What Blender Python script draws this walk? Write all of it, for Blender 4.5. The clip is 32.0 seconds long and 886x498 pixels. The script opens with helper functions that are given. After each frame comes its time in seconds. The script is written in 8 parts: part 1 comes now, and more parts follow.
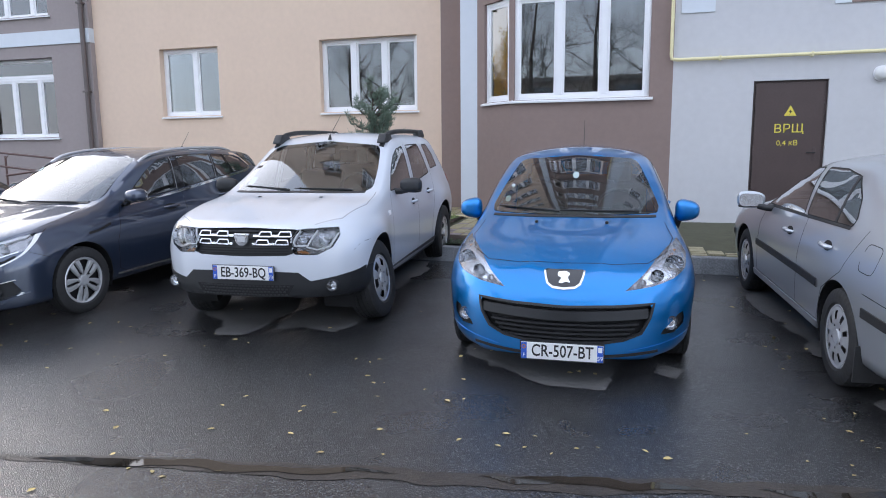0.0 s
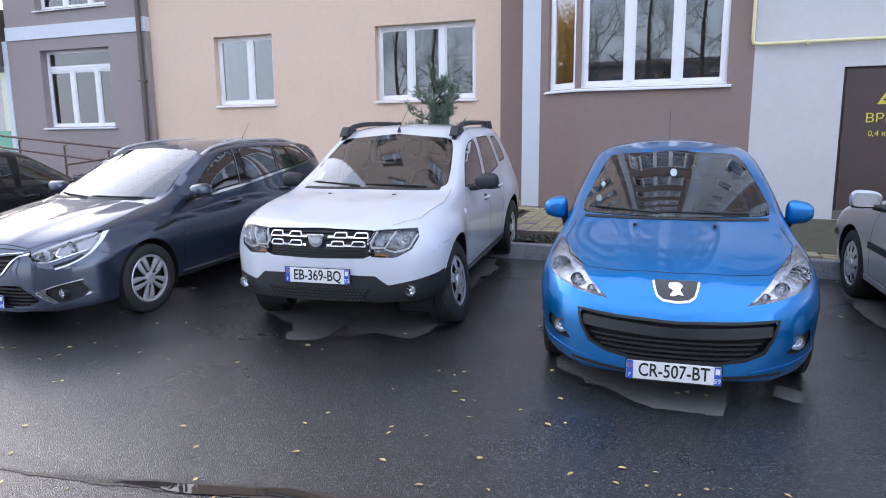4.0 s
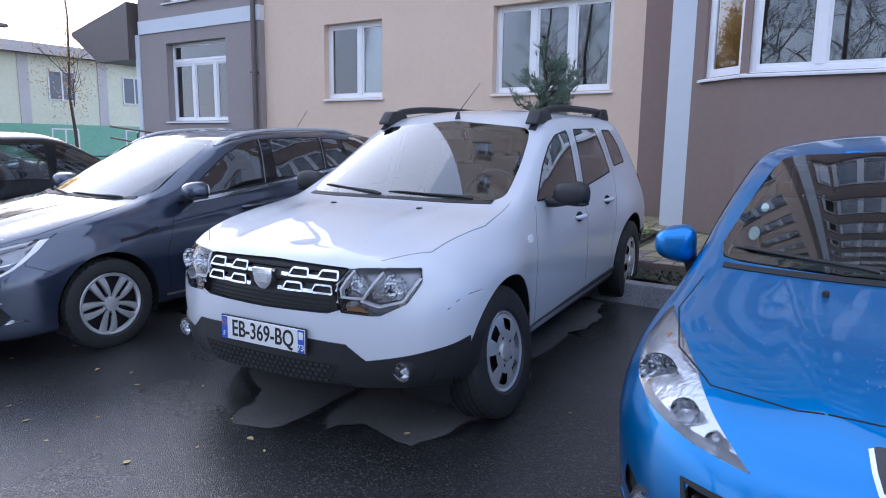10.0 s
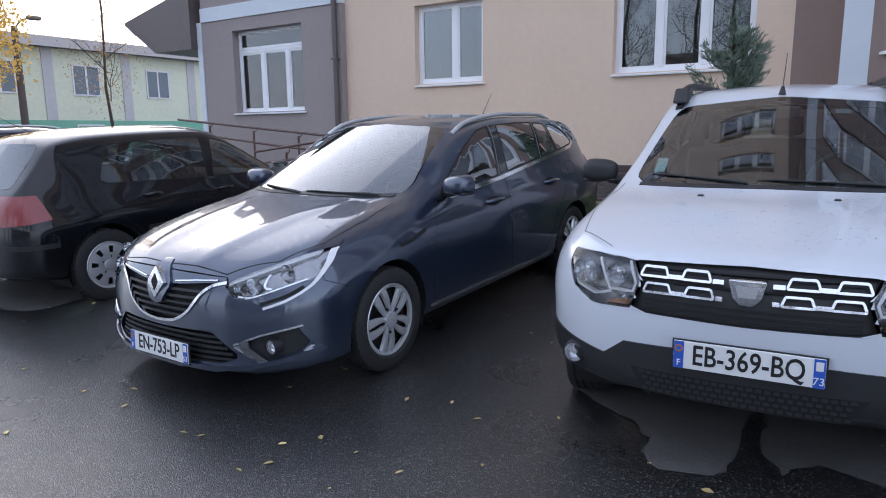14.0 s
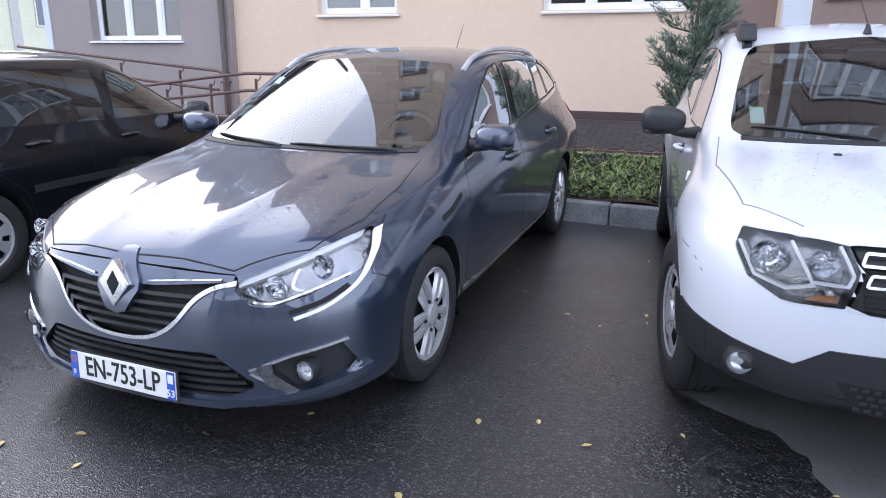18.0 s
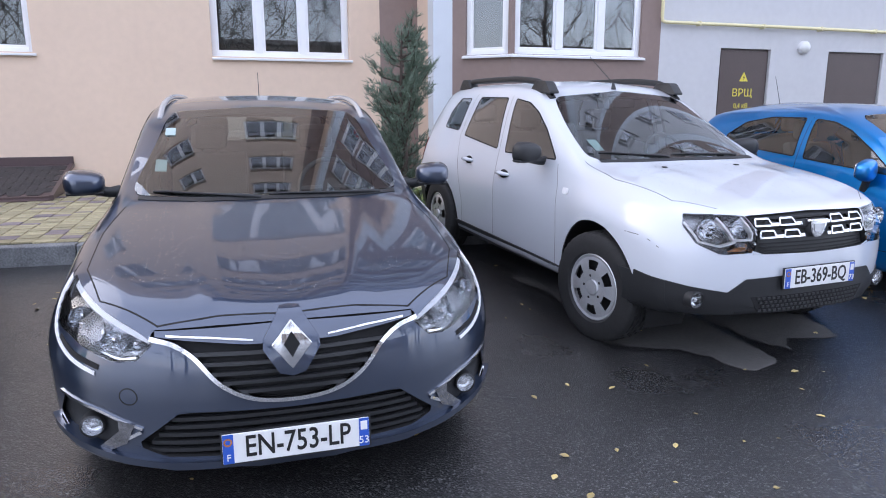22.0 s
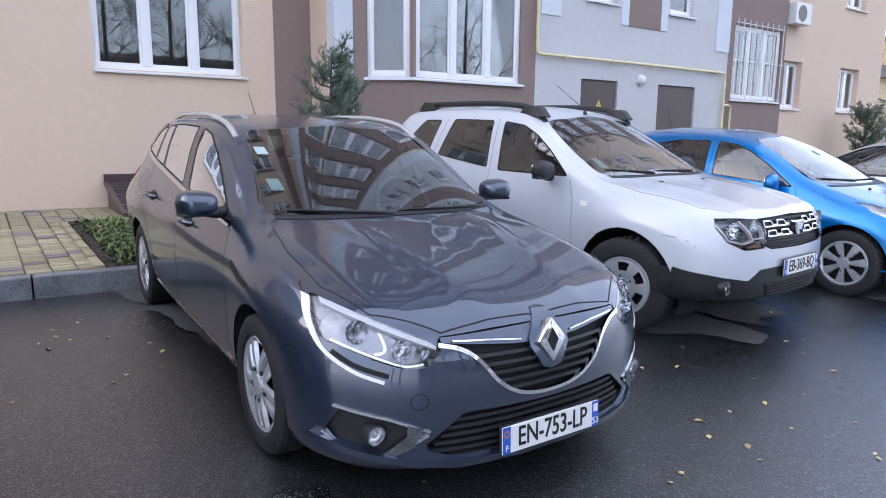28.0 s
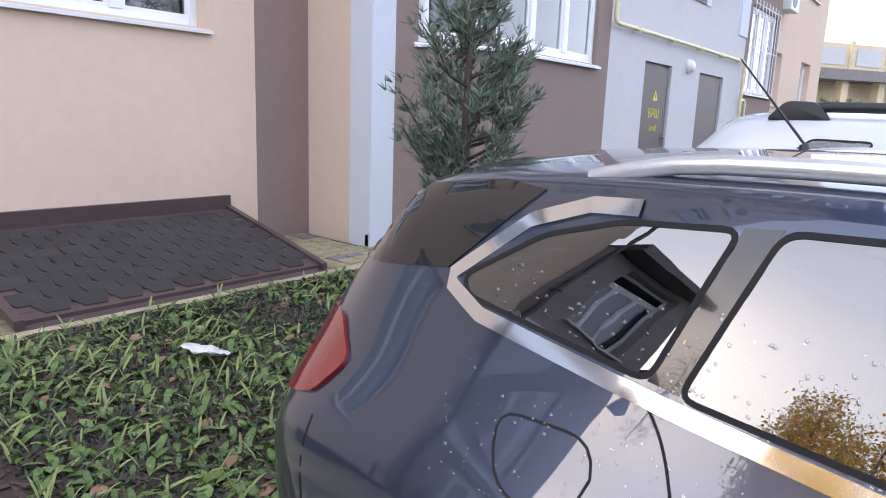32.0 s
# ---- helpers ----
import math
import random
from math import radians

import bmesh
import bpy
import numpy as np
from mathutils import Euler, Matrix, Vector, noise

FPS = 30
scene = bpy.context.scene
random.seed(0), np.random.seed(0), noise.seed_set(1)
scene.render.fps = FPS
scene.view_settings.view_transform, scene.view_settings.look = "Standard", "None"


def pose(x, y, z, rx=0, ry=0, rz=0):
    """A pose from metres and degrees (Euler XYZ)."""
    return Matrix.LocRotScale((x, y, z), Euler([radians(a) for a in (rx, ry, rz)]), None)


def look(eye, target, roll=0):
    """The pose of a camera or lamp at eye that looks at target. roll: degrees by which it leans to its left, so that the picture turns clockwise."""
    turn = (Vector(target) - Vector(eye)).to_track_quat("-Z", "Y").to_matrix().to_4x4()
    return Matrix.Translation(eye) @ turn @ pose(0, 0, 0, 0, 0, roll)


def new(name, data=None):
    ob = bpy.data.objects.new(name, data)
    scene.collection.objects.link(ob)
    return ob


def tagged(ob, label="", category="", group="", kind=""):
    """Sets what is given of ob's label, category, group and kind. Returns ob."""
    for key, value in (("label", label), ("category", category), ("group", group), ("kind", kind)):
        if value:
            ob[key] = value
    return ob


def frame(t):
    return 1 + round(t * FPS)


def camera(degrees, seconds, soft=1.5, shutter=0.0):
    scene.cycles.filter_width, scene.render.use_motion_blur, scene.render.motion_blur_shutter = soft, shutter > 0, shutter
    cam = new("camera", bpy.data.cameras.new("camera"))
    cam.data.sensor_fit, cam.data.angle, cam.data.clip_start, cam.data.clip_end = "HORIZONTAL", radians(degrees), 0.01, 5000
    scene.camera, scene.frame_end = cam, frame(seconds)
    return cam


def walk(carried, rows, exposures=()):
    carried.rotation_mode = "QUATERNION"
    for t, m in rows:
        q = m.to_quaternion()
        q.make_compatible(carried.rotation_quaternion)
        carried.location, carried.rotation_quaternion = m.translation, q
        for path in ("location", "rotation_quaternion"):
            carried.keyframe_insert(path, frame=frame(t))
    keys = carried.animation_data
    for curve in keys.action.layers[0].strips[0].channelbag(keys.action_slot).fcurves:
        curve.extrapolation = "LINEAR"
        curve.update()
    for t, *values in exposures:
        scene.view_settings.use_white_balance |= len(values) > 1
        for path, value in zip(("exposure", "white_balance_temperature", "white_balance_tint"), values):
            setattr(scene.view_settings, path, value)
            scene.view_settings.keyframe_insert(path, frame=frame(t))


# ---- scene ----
cam = camera(67.6, 32.0, 1.0)
PATH = [
    (0, (0.208, 0.199, 1.58), (-0.348, 2.098, 1.286), -0.5),
    (0.5, (-0.01, 0.276, 1.573), (-0.483, 2.197, 1.275), 0.1),
    (1, (-0.156, 0.324, 1.583), (-0.517, 2.266, 1.272), -0.1),
    (1.5, (-0.192, 0.351, 1.582), (-0.528, 2.297, 1.266), -0.3),
    (2, (-0.177, 0.362, 1.592), (-0.479, 2.313, 1.271), -0.2),
    (2.5, (-0.145, 0.377, 1.594), (-0.5, 2.32, 1.28), -0.5),
    (3, (-0.079, 0.441, 1.598), (-0.669, 2.327, 1.288), 0.5),
    (3.5, (-0.024, 0.51, 1.594), (-0.722, 2.359, 1.287), 0.3),
    (4, (-0.251, 0.461, 1.658), (-0.917, 2.317, 1.324), -0.5),
    (4.5, (-0.364, 0.687, 1.639), (-1.044, 2.539, 1.308), -0.6),
    (5, (-0.518, 0.992, 1.614), (-1.204, 2.842, 1.285), -0.6),
    (5.5, (-0.536, 1.511, 1.547), (-1.278, 3.344, 1.248), -0.1),
    (6, (-0.675, 1.902, 1.54), (-1.349, 3.761, 1.242), 0.3),
    (6.5, (-0.75, 2.291, 1.532), (-1.418, 4.152, 1.235), -0.3),
    (7, (-0.808, 2.617, 1.538), (-1.498, 4.471, 1.241), -0.5),
    (7.5, (-0.89, 2.89, 1.539), (-1.605, 4.734, 1.244), -0.7),
    (8, (-0.84, 3.11, 1.538), (-1.698, 4.894, 1.25), -0.9),
    (8.5, (-0.769, 3.216, 1.527), (-1.728, 4.944, 1.224), -0.9),
    (9, (-0.712, 3.152, 1.521), (-1.754, 4.829, 1.204), -0.9),
    (9.5, (-0.588, 2.931, 1.518), (-1.64, 4.601, 1.199), -0.5),
    (10, (-0.44, 2.746, 1.535), (-1.515, 4.403, 1.218), 0.8),
    (10.5, (-0.281, 2.61, 1.499), (-1.363, 4.256, 1.153), 1.5),
    (11, (-0.293, 2.455, 1.508), (-1.378, 4.093, 1.134), 1.9),
    (11.5, (-0.56, 2.173, 1.516), (-1.753, 3.723, 1.098), 0.8),
    (12, (-0.913, 2.088, 1.496), (-2.157, 3.595, 1.072), 0.5),
    (12.5, (-1.338, 2.097, 1.524), (-2.601, 3.596, 1.13), 0.7),
    (13, (-1.762, 2.058, 1.531), (-2.968, 3.609, 1.16), 1.1),
    (13.5, (-2.161, 2.088, 1.501), (-3.321, 3.68, 1.149), -0.4),
    (14, (-2.554, 2.185, 1.505), (-3.619, 3.841, 1.153), -0.6),
    (14.5, (-2.918, 2.236, 1.514), (-3.821, 3.985, 1.158), 0.2),
    (15, (-3.349, 2.226, 1.539), (-4.082, 4.044, 1.141), 0.0),
    (15.5, (-3.624, 2.315, 1.526), (-4.303, 4.149, 1.108), 0.0),
    (16, (-3.828, 2.398, 1.51), (-4.485, 4.235, 1.07), -0.0),
    (16.5, (-3.846, 2.514, 1.483), (-4.558, 4.326, 1.028), 0.1),
    (17, (-3.877, 2.542, 1.48), (-4.568, 4.355, 0.992), 0.3),
    (17.5, (-3.886, 2.555, 1.481), (-4.563, 4.367, 0.971), 0.6),
    (18, (-3.888, 2.564, 1.482), (-4.564, 4.373, 0.962), 0.8),
    (18.5, (-3.907, 2.595, 1.48), (-4.591, 4.398, 0.95), 0.8),
    (19, (-4.017, 2.591, 1.46), (-4.705, 4.391, 0.925), 1.1),
    (19.5, (-4.282, 2.397, 1.497), (-4.867, 4.235, 0.969), 1.5),
    (20, (-4.587, 2.332, 1.475), (-5.009, 4.222, 0.976), 2.4),
    (20.5, (-4.995, 2.341, 1.471), (-5.237, 4.266, 0.984), 2.7),
    (21, (-5.36, 2.138, 1.528), (-5.26, 4.08, 1.06), 2.1),
    (21.5, (-5.729, 2.077, 1.497), (-5.352, 3.992, 1.064), 0.7),
    (22, (-6.084, 2.003, 1.504), (-5.501, 3.875, 1.107), -0.1),
    (22.5, (-6.458, 1.847, 1.545), (-5.685, 3.653, 1.17), -0.6),
    (23, (-6.821, 1.916, 1.503), (-5.951, 3.681, 1.149), -2.4),
    (23.5, (-7.166, 1.882, 1.526), (-6.115, 3.547, 1.173), -1.4),
    (24, (-7.438, 1.71, 1.551), (-6.226, 3.266, 1.22), -1.0),
    (24.5, (-7.607, 1.485, 1.549), (-6.367, 3.025, 1.247), -0.9),
    (25, (-7.754, 1.52, 1.6), (-6.479, 3.024, 1.27), -0.4),
    (25.5, (-7.817, 1.494, 1.599), (-6.542, 3.0, 1.268), -0.4),
    (26, (-7.846, 1.485, 1.595), (-6.574, 2.992, 1.264), -0.3),
    (26.5, (-7.832, 1.384, 1.548), (-6.601, 2.93, 1.244), -0.5),
    (27, (-7.753, 1.607, 1.541), (-6.643, 3.24, 1.219), 0.3),
    (27.5, (-7.821, 1.97, 1.544), (-6.703, 3.596, 1.217), 0.4),
    (28, (-7.817, 2.488, 1.507), (-6.687, 4.103, 1.168), 0.5),
    (28.5, (-7.809, 3.096, 1.494), (-6.68, 4.706, 1.126), 0.9),
    (29, (-7.744, 3.702, 1.511), (-6.611, 5.301, 1.113), 1.0),
    (29.5, (-7.664, 4.359, 1.541), (-6.542, 5.966, 1.14), 1.1),
    (30, (-7.637, 5.024, 1.583), (-6.504, 6.622, 1.181), 1.1),
    (30.5, (-7.584, 5.722, 1.61), (-6.455, 7.324, 1.207), 0.8),
    (31, (-7.599, 6.389, 1.656), (-6.369, 7.912, 1.249), 1.2),
    (31.5, (-7.575, 7.042, 1.728), (-6.264, 8.493, 1.31), 1.7),
    (31.8, (-7.586, 7.441, 1.712), (-6.167, 8.789, 1.302), 2.7),
    (32, (-7.616, 7.752, 1.707), (-6.087, 8.981, 1.316), 2.1),
]
walk(cam, [(t, look(eye, target, roll)) for t, eye, target, roll in PATH],
     [(0.0, 0.54, 6250, 13), (3.0, 0.69, 6250, 15), (6.0, 0.42, 5650, 20), (7.0, 0.44, 5650, 19), (8.0, 0.29, 5650, 17), (9.0, 0.31, 5600, 16), (11.0, 0.15, 5600, 18), (12.0, 0.33, 6150, 17), (13.0, 0.10, 6100, 15), (14.0, 0.06, 5950, 15), (17.0, 0.92, 6200, 16), (20.0, 0.87, 6200, 18), (24.0, 0.60, 6100, 18), (27.0, 0.55, 6100, 18), (30.0, 0.56, 6000, 14), (31.0, 0.73, 6300, 18), (32.0, 0.78, 6250, 18)])

# ---- world and light ----
world = bpy.data.worlds.new("sky")
scene.world = world
world.use_nodes = True
wn, wl = world.node_tree.nodes, world.node_tree.links
sky = wn.new("ShaderNodeTexSky")
sky.sky_type, sky.sun_disc = "NISHITA", False
SUN_ELEV, SUN_AZ = 20.0, -62.0
sky.sun_elevation, sky.sun_rotation = radians(SUN_ELEV), radians(SUN_AZ)
sky.air_density, sky.dust_density, sky.ozone_density = 1.2, 1.6, 1.5
# broken high cloud over the clear sky
tco, mpp = wn.new("ShaderNodeTexCoord"), wn.new("ShaderNodeMapping")
mpp.inputs["Scale"].default_value = (1.0, 1.0, 2.0)
cno, cra, cmx = wn.new("ShaderNodeTexNoise"), wn.new("ShaderNodeValToRGB"), wn.new("ShaderNodeMix")
cno.inputs["Scale"].default_value, cno.inputs["Detail"].default_value = 1.5, 4.0
cra.color_ramp.elements[0].position, cra.color_ramp.elements[1].position = 0.18, 0.52
cra.color_ramp.elements[0].color = (0.6, 0.6, 0.6, 1)
cmx.data_type = "RGBA"
# cloud is lit evenly, and more so round the sun
cad = wn.new("ShaderNodeMix")
cad.data_type, cad.blend_type = "RGBA", "MIX"
cad.inputs[0].default_value = 0.46
cad.inputs[7].default_value = (17.0, 18.3, 21.0, 1)
wl.new(sky.outputs["Color"], cad.inputs[6])
wl.new(cad.outputs[2], cmx.inputs[7])
wl.new(tco.outputs["Generated"], mpp.inputs["Vector"])
wl.new(mpp.outputs["Vector"], cno.inputs["Vector"])
wl.new(cno.outputs["Fac"], cra.inputs["Fac"])
wl.new(cra.outputs["Color"], cmx.inputs[0])
wl.new(sky.outputs["Color"], cmx.inputs[6])
wl.new(cmx.outputs[2], wn["Background"].inputs["Color"])
wn["Background"].inputs["Strength"].default_value = 0.13
sun_data = bpy.data.lights.new("sun", "SUN")
sun_data.energy, sun_data.angle, sun_data.color = 0.5, radians(70.0), (1.0, 0.88, 0.70)
sun = new("sun", sun_data)
az, el = radians(SUN_AZ), radians(SUN_ELEV)
sun.matrix_world = look((60 * math.sin(az) * math.cos(el), 60 * math.cos(az) * math.cos(el), 60 * math.sin(el)), (0, 0, 0))


# ---- materials ----
def mat(name, color, rough=0.5, metal=0.0, vary=0.12, scale=6.0, bump=0.0, bump_scale=60.0, coat=0.0, spec=0.5, second=None, per_piece=0.0):
    """A principled material with variation at two scales and fine relief."""
    m = bpy.data.materials.new(name)
    m.use_nodes = True
    n, l = m.node_tree.nodes, m.node_tree.links
    p = n["Principled BSDF"]
    p.inputs["Roughness"].default_value, p.inputs["Metallic"].default_value = rough, metal
    p.inputs["Coat Weight"].default_value, p.inputs["Coat Roughness"].default_value = coat, 0.015
    p.inputs["Specular IOR Level"].default_value = spec
    tc = n.new("ShaderNodeTexCoord")
    base = second or tuple(c * (1 - vary) for c in color)
    if vary > 0 or second:
        a, b, mx, add = n.new("ShaderNodeTexNoise"), n.new("ShaderNodeTexNoise"), n.new("ShaderNodeMix"), n.new("ShaderNodeMath")
        a.inputs["Scale"].default_value, a.inputs["Detail"].default_value = scale, 5
        b.inputs["Scale"].default_value, b.inputs["Detail"].default_value = scale * 11, 3
        l.new(tc.outputs["Object"], a.inputs["Vector"]), l.new(tc.outputs["Object"], b.inputs["Vector"])
        add.operation = "MULTIPLY_ADD"
        add.inputs[1].default_value = 0.5
        l.new(b.outputs["Fac"], add.inputs[0])
        half = n.new("ShaderNodeMath")
        half.operation = "MULTIPLY"
        half.inputs[1].default_value = 0.5
        l.new(a.outputs["Fac"], half.inputs[0])
        l.new(half.outputs[0], add.inputs[2])
        ramp = n.new("ShaderNodeMapRange")
        ramp.inputs[1].default_value, ramp.inputs[2].default_value = 0.35, 0.65
        l.new(add.outputs[0], ramp.inputs[0])
        mx.data_type = "RGBA"
        mx.inputs[6].default_value, mx.inputs[7].default_value = (*base, 1), (*color, 1)
        l.new(ramp.outputs[0], mx.inputs[0])
        out = mx.outputs[2]
        if per_piece:
            oi, hs = n.new("ShaderNodeObjectInfo"), n.new("ShaderNodeHueSaturation")
            mr = n.new("ShaderNodeMapRange")
            mr.inputs[3].default_value, mr.inputs[4].default_value = 1 - per_piece, 1 + per_piece
            l.new(oi.outputs["Random"], mr.inputs[0])
            l.new(mr.outputs[0], hs.inputs["Value"])
            l.new(out, hs.inputs["Color"])
            out = hs.outputs["Color"]
        l.new(out, p.inputs["Base Color"])
    else:
        p.inputs["Base Color"].default_value = (*color, 1)
    if bump:
        t, bn = n.new("ShaderNodeTexNoise"), n.new("ShaderNodeBump")
        t.inputs["Scale"].default_value, t.inputs["Detail"].default_value = bump_scale, 4
        bn.inputs["Strength"].default_value, bn.inputs["Distance"].default_value = bump, 0.01
        l.new(tc.outputs["Object"], t.inputs["Vector"]), l.new(t.outputs["Fac"], bn.inputs["Height"])
        l.new(bn.outputs["Normal"], p.inputs["Normal"])
    return m


def glass(name, tint=(0.8, 0.85, 0.83), gain=1.6):
    """Thin pane: tinted see-through with a mirror gloss that follows Fresnel."""
    m = bpy.data.materials.new(name)
    m.use_nodes = True
    n, l = m.node_tree.nodes, m.node_tree.links
    n.remove(n["Principled BSDF"])
    tr, gl, mx, fr, ga = (n.new("ShaderNodeBsdfTransparent"), n.new("ShaderNodeBsdfGlossy"), n.new("ShaderNodeMixShader"),
                          n.new("ShaderNodeFresnel"), n.new("ShaderNodeMath"))
    tr.inputs["Color"].default_value = (*tint, 1)
    gl.inputs["Roughness"].default_value = 0.0
    gl.inputs["Color"].default_value = (0.95, 0.97, 1.0, 1)
    fr.inputs["IOR"].default_value = 1.52
    ga.operation, ga.use_clamp = "MULTIPLY", True
    ga.inputs[1].default_value = gain
    l.new(fr.outputs[0], ga.inputs[0]), l.new(ga.outputs[0], mx.inputs[0])
    l.new(tr.outputs[0], mx.inputs[1]), l.new(gl.outputs[0], mx.inputs[2])
    l.new(mx.outputs[0], n["Material Output"].inputs["Surface"])
    return m


M_PEACH = mat("peach_render", (0.725, 0.56, 0.43), 0.9, vary=0.07, scale=0.8, bump=0.25, bump_scale=140)
M_BROWN = mat("brown_render", (0.27, 0.20, 0.175), 0.9, vary=0.1, scale=0.9, bump=0.25, bump_scale=140)
M_TAUPE = mat("taupe_render", (0.33, 0.285, 0.275), 0.9, vary=0.08, scale=0.9, bump=0.25, bump_scale=140)
M_WHITE = mat("white_render", (0.58, 0.575, 0.58), 0.9, vary=0.07, scale=0.8, bump=0.25, bump_scale=140)
M_PALE = mat("pale_blue_render", (0.66, 0.70, 0.74), 0.9, vary=0.05, bump=0.2, bump_scale=140)
M_PVC = mat("white_pvc", (0.83, 0.83, 0.84), 0.3, vary=0.03)
M_SILL = mat("white_metal_sill", (0.75, 0.75, 0.76), 0.4, vary=0.06)
M_PANE = glass("window_glass", (0.62, 0.66, 0.66), 2.7)
M_CURTAIN = mat("grey_curtain", (0.30, 0.28, 0.265), 0.9, vary=0.4, scale=3)
M_DOOR = mat("brown_metal_door", (0.075, 0.05, 0.045), 0.45, vary=0.15, scale=3)
M_YPIPE = mat("yellow_paint", (0.80, 0.72, 0.42), 0.4, vary=0.15)
M_DPIPE = mat("brown_downpipe", (0.12, 0.095, 0.09), 0.4, vary=0.15)
M_KERB = mat("kerb_concrete", (0.34, 0.35, 0.36), 0.75, second=(0.13, 0.135, 0.14), scale=5, bump=0.4, bump_scale=60, per_piece=0.12)
M_RUBBER = mat("tyre_rubber", (0.025, 0.025, 0.026), 0.75, vary=0.3, scale=14, bump=0.1)
M_BLACK = mat("black_plastic", (0.022, 0.023, 0.025), 0.5, vary=0.2, scale=20, bump=0.08, bump_scale=300)
M_GLOSSBLACK = mat("gloss_black", (0.01, 0.01, 0.012), 0.08, vary=0.0, coat=0.6)
M_SHUT = mat("light_panel_gap", (0.17, 0.175, 0.18), 0.8, vary=0.0)
M_SEAM = mat("panel_gap", (0.008, 0.008, 0.009), 0.8, vary=0.0)
M_CHROME = mat("chrome", (0.78, 0.79, 0.81), 0.07, 1.0, vary=0.0)
M_ALU = mat("wheel_silver", (0.70, 0.71, 0.73), 0.25, 0.55, vary=0.15, scale=15)
M_DARKMETAL = mat("dark_metal", (0.022, 0.022, 0.024), 0.6, 0.3, vary=0.2)
M_CARGLASS = glass("car_glass", (0.74, 0.84, 0.81), 2.3)
M_SIDEGLASS = glass("car_side_glass", (0.56, 0.63, 0.62), 2.4)
M_PRIVACY = glass("car_dark_glass", (0.20, 0.225, 0.225), 4.2)
M_REARGLASS = glass("car_rear_glass", (0.30, 0.34, 0.36), 1.5)
M_LAMPGLASS = glass("lamp_lens", (0.93, 0.94, 0.95), 1.0)
M_REFLECTOR = mat("lamp_reflector", (0.86, 0.87, 0.90), 0.12, 0.8, vary=0.12, scale=30, bump=0.3, bump_scale=40)
M_LAMPBACK = mat("lamp_housing", (0.26, 0.26, 0.27), 0.15, 1.0, vary=0.4, scale=35, bump=0.5, bump_scale=50)
M_BEZEL = mat("lamp_bezel", (0.40, 0.40, 0.42), 0.14, 1.0, vary=0.5, scale=35, bump=0.35, bump_scale=50)
M_INTERIOR = mat("dark_interior", (0.075, 0.075, 0.078), 0.85, vary=0.2, scale=20)
M_SEAT = mat("seat_cloth", (0.13, 0.125, 0.12), 0.95, vary=0.25, scale=20)
M_PLATE = mat("plate_white", (0.78, 0.78, 0.77), 0.35, vary=0.03)
M_PLATEBLUE = mat("plate_blue", (0.03, 0.10, 0.48), 0.35, vary=0.0)
M_INK = mat("plate_ink", (0.012, 0.012, 0.012), 0.5, vary=0.0)
M_AMBER = mat("amber_lens", (0.50, 0.20, 0.06), 0.2, vary=0.1)
M_RED = mat("red_lens", (0.24, 0.012, 0.012), 0.1, vary=0.15, scale=30, coat=0.8)
M_STICKER = mat("paper_sticker", (0.40, 0.50, 0.50), 0.6, vary=0.1, scale=60)


def paint(name, color, flake=0.35, gloss=1.8, base=0.5):
    m = mat(name, color, 0.28, flake, vary=0.0, coat=1.0)
    m.node_tree.nodes["Principled BSDF"].inputs["Specular IOR Level"].default_value = base
    m.node_tree.nodes["Principled BSDF"].inputs["Coat IOR"].default_value = gloss
    return m


P_GREY = paint("blue_grey_metallic", (0.036, 0.052, 0.092), 0.6, 1.75)
P_WHITE = paint("solid_white_paint", (0.60, 0.63, 0.68), 0.0, 1.5)
P_BLUE = paint("bright_blue_metallic", (0.0, 0.20, 0.56), 0.7, 1.5)
P_SILVER = paint("silver_metallic", (0.48, 0.51, 0.55), 0.6, 1.5)
P_BLACK = paint("black_paint", (0.006, 0.0065, 0.009), 0.0, 1.45, 0.1)
P_NAVY = paint("dark_navy_paint", (0.015, 0.02, 0.045), 0.3, 1.55)


# ---- mesh helpers ----
def link(name, bm, material, parent=None, label="", smooth=False):
    me = bpy.data.meshes.new(name)
    bm.normal_update()
    bm.to_mesh(me)
    bm.free()
    for mm in (material if isinstance(material, (list, tuple)) else [material]):
        me.materials.append(mm)
    if smooth:
        me.polygons.foreach_set("use_smooth", [True] * len(me.polygons))
        if smooth != "all":
            me.set_sharp_from_angle(angle=radians(smooth))
    ob = new(name, me)
    if parent:
        ob.parent = parent
    return tagged(ob, label)


def part(name, bm, material, parent, label="", smooth=False):
    return link(name, bm, material, parent, label, smooth)


def empty(name, m=None, label="", category="", group="", kind=""):
    ob = new(name)
    ob.empty_display_size = 0.2
    if m is not None:
        ob.matrix_world = m
    return tagged(ob, label, category, group, kind)


def add_box(bm, x0, x1, y0, y1, z0, z1, bevel=0.0, m=None):
    vs = [bm.verts.new(v) for v in ((x0, y0, z0), (x1, y0, z0), (x1, y1, z0), (x0, y1, z0), (x0, y0, z1), (x1, y0, z1), (x1, y1, z1), (x0, y1, z1))]
    fs = [bm.faces.new([vs[i] for i in q]) for q in ((3, 2, 1, 0), (4, 5, 6, 7), (0, 1, 5, 4), (1, 2, 6, 5), (2, 3, 7, 6), (3, 0, 4, 7))]
    if bevel:
        bmesh.ops.bevel(bm, geom=list({e for f in fs for e in f.edges}), offset=bevel, segments=2, affect="EDGES", profile=0.5)
    if m is not None:
        bmesh.ops.transform(bm, matrix=m, verts=[v for v in bm.verts if v.is_valid])
    return bm


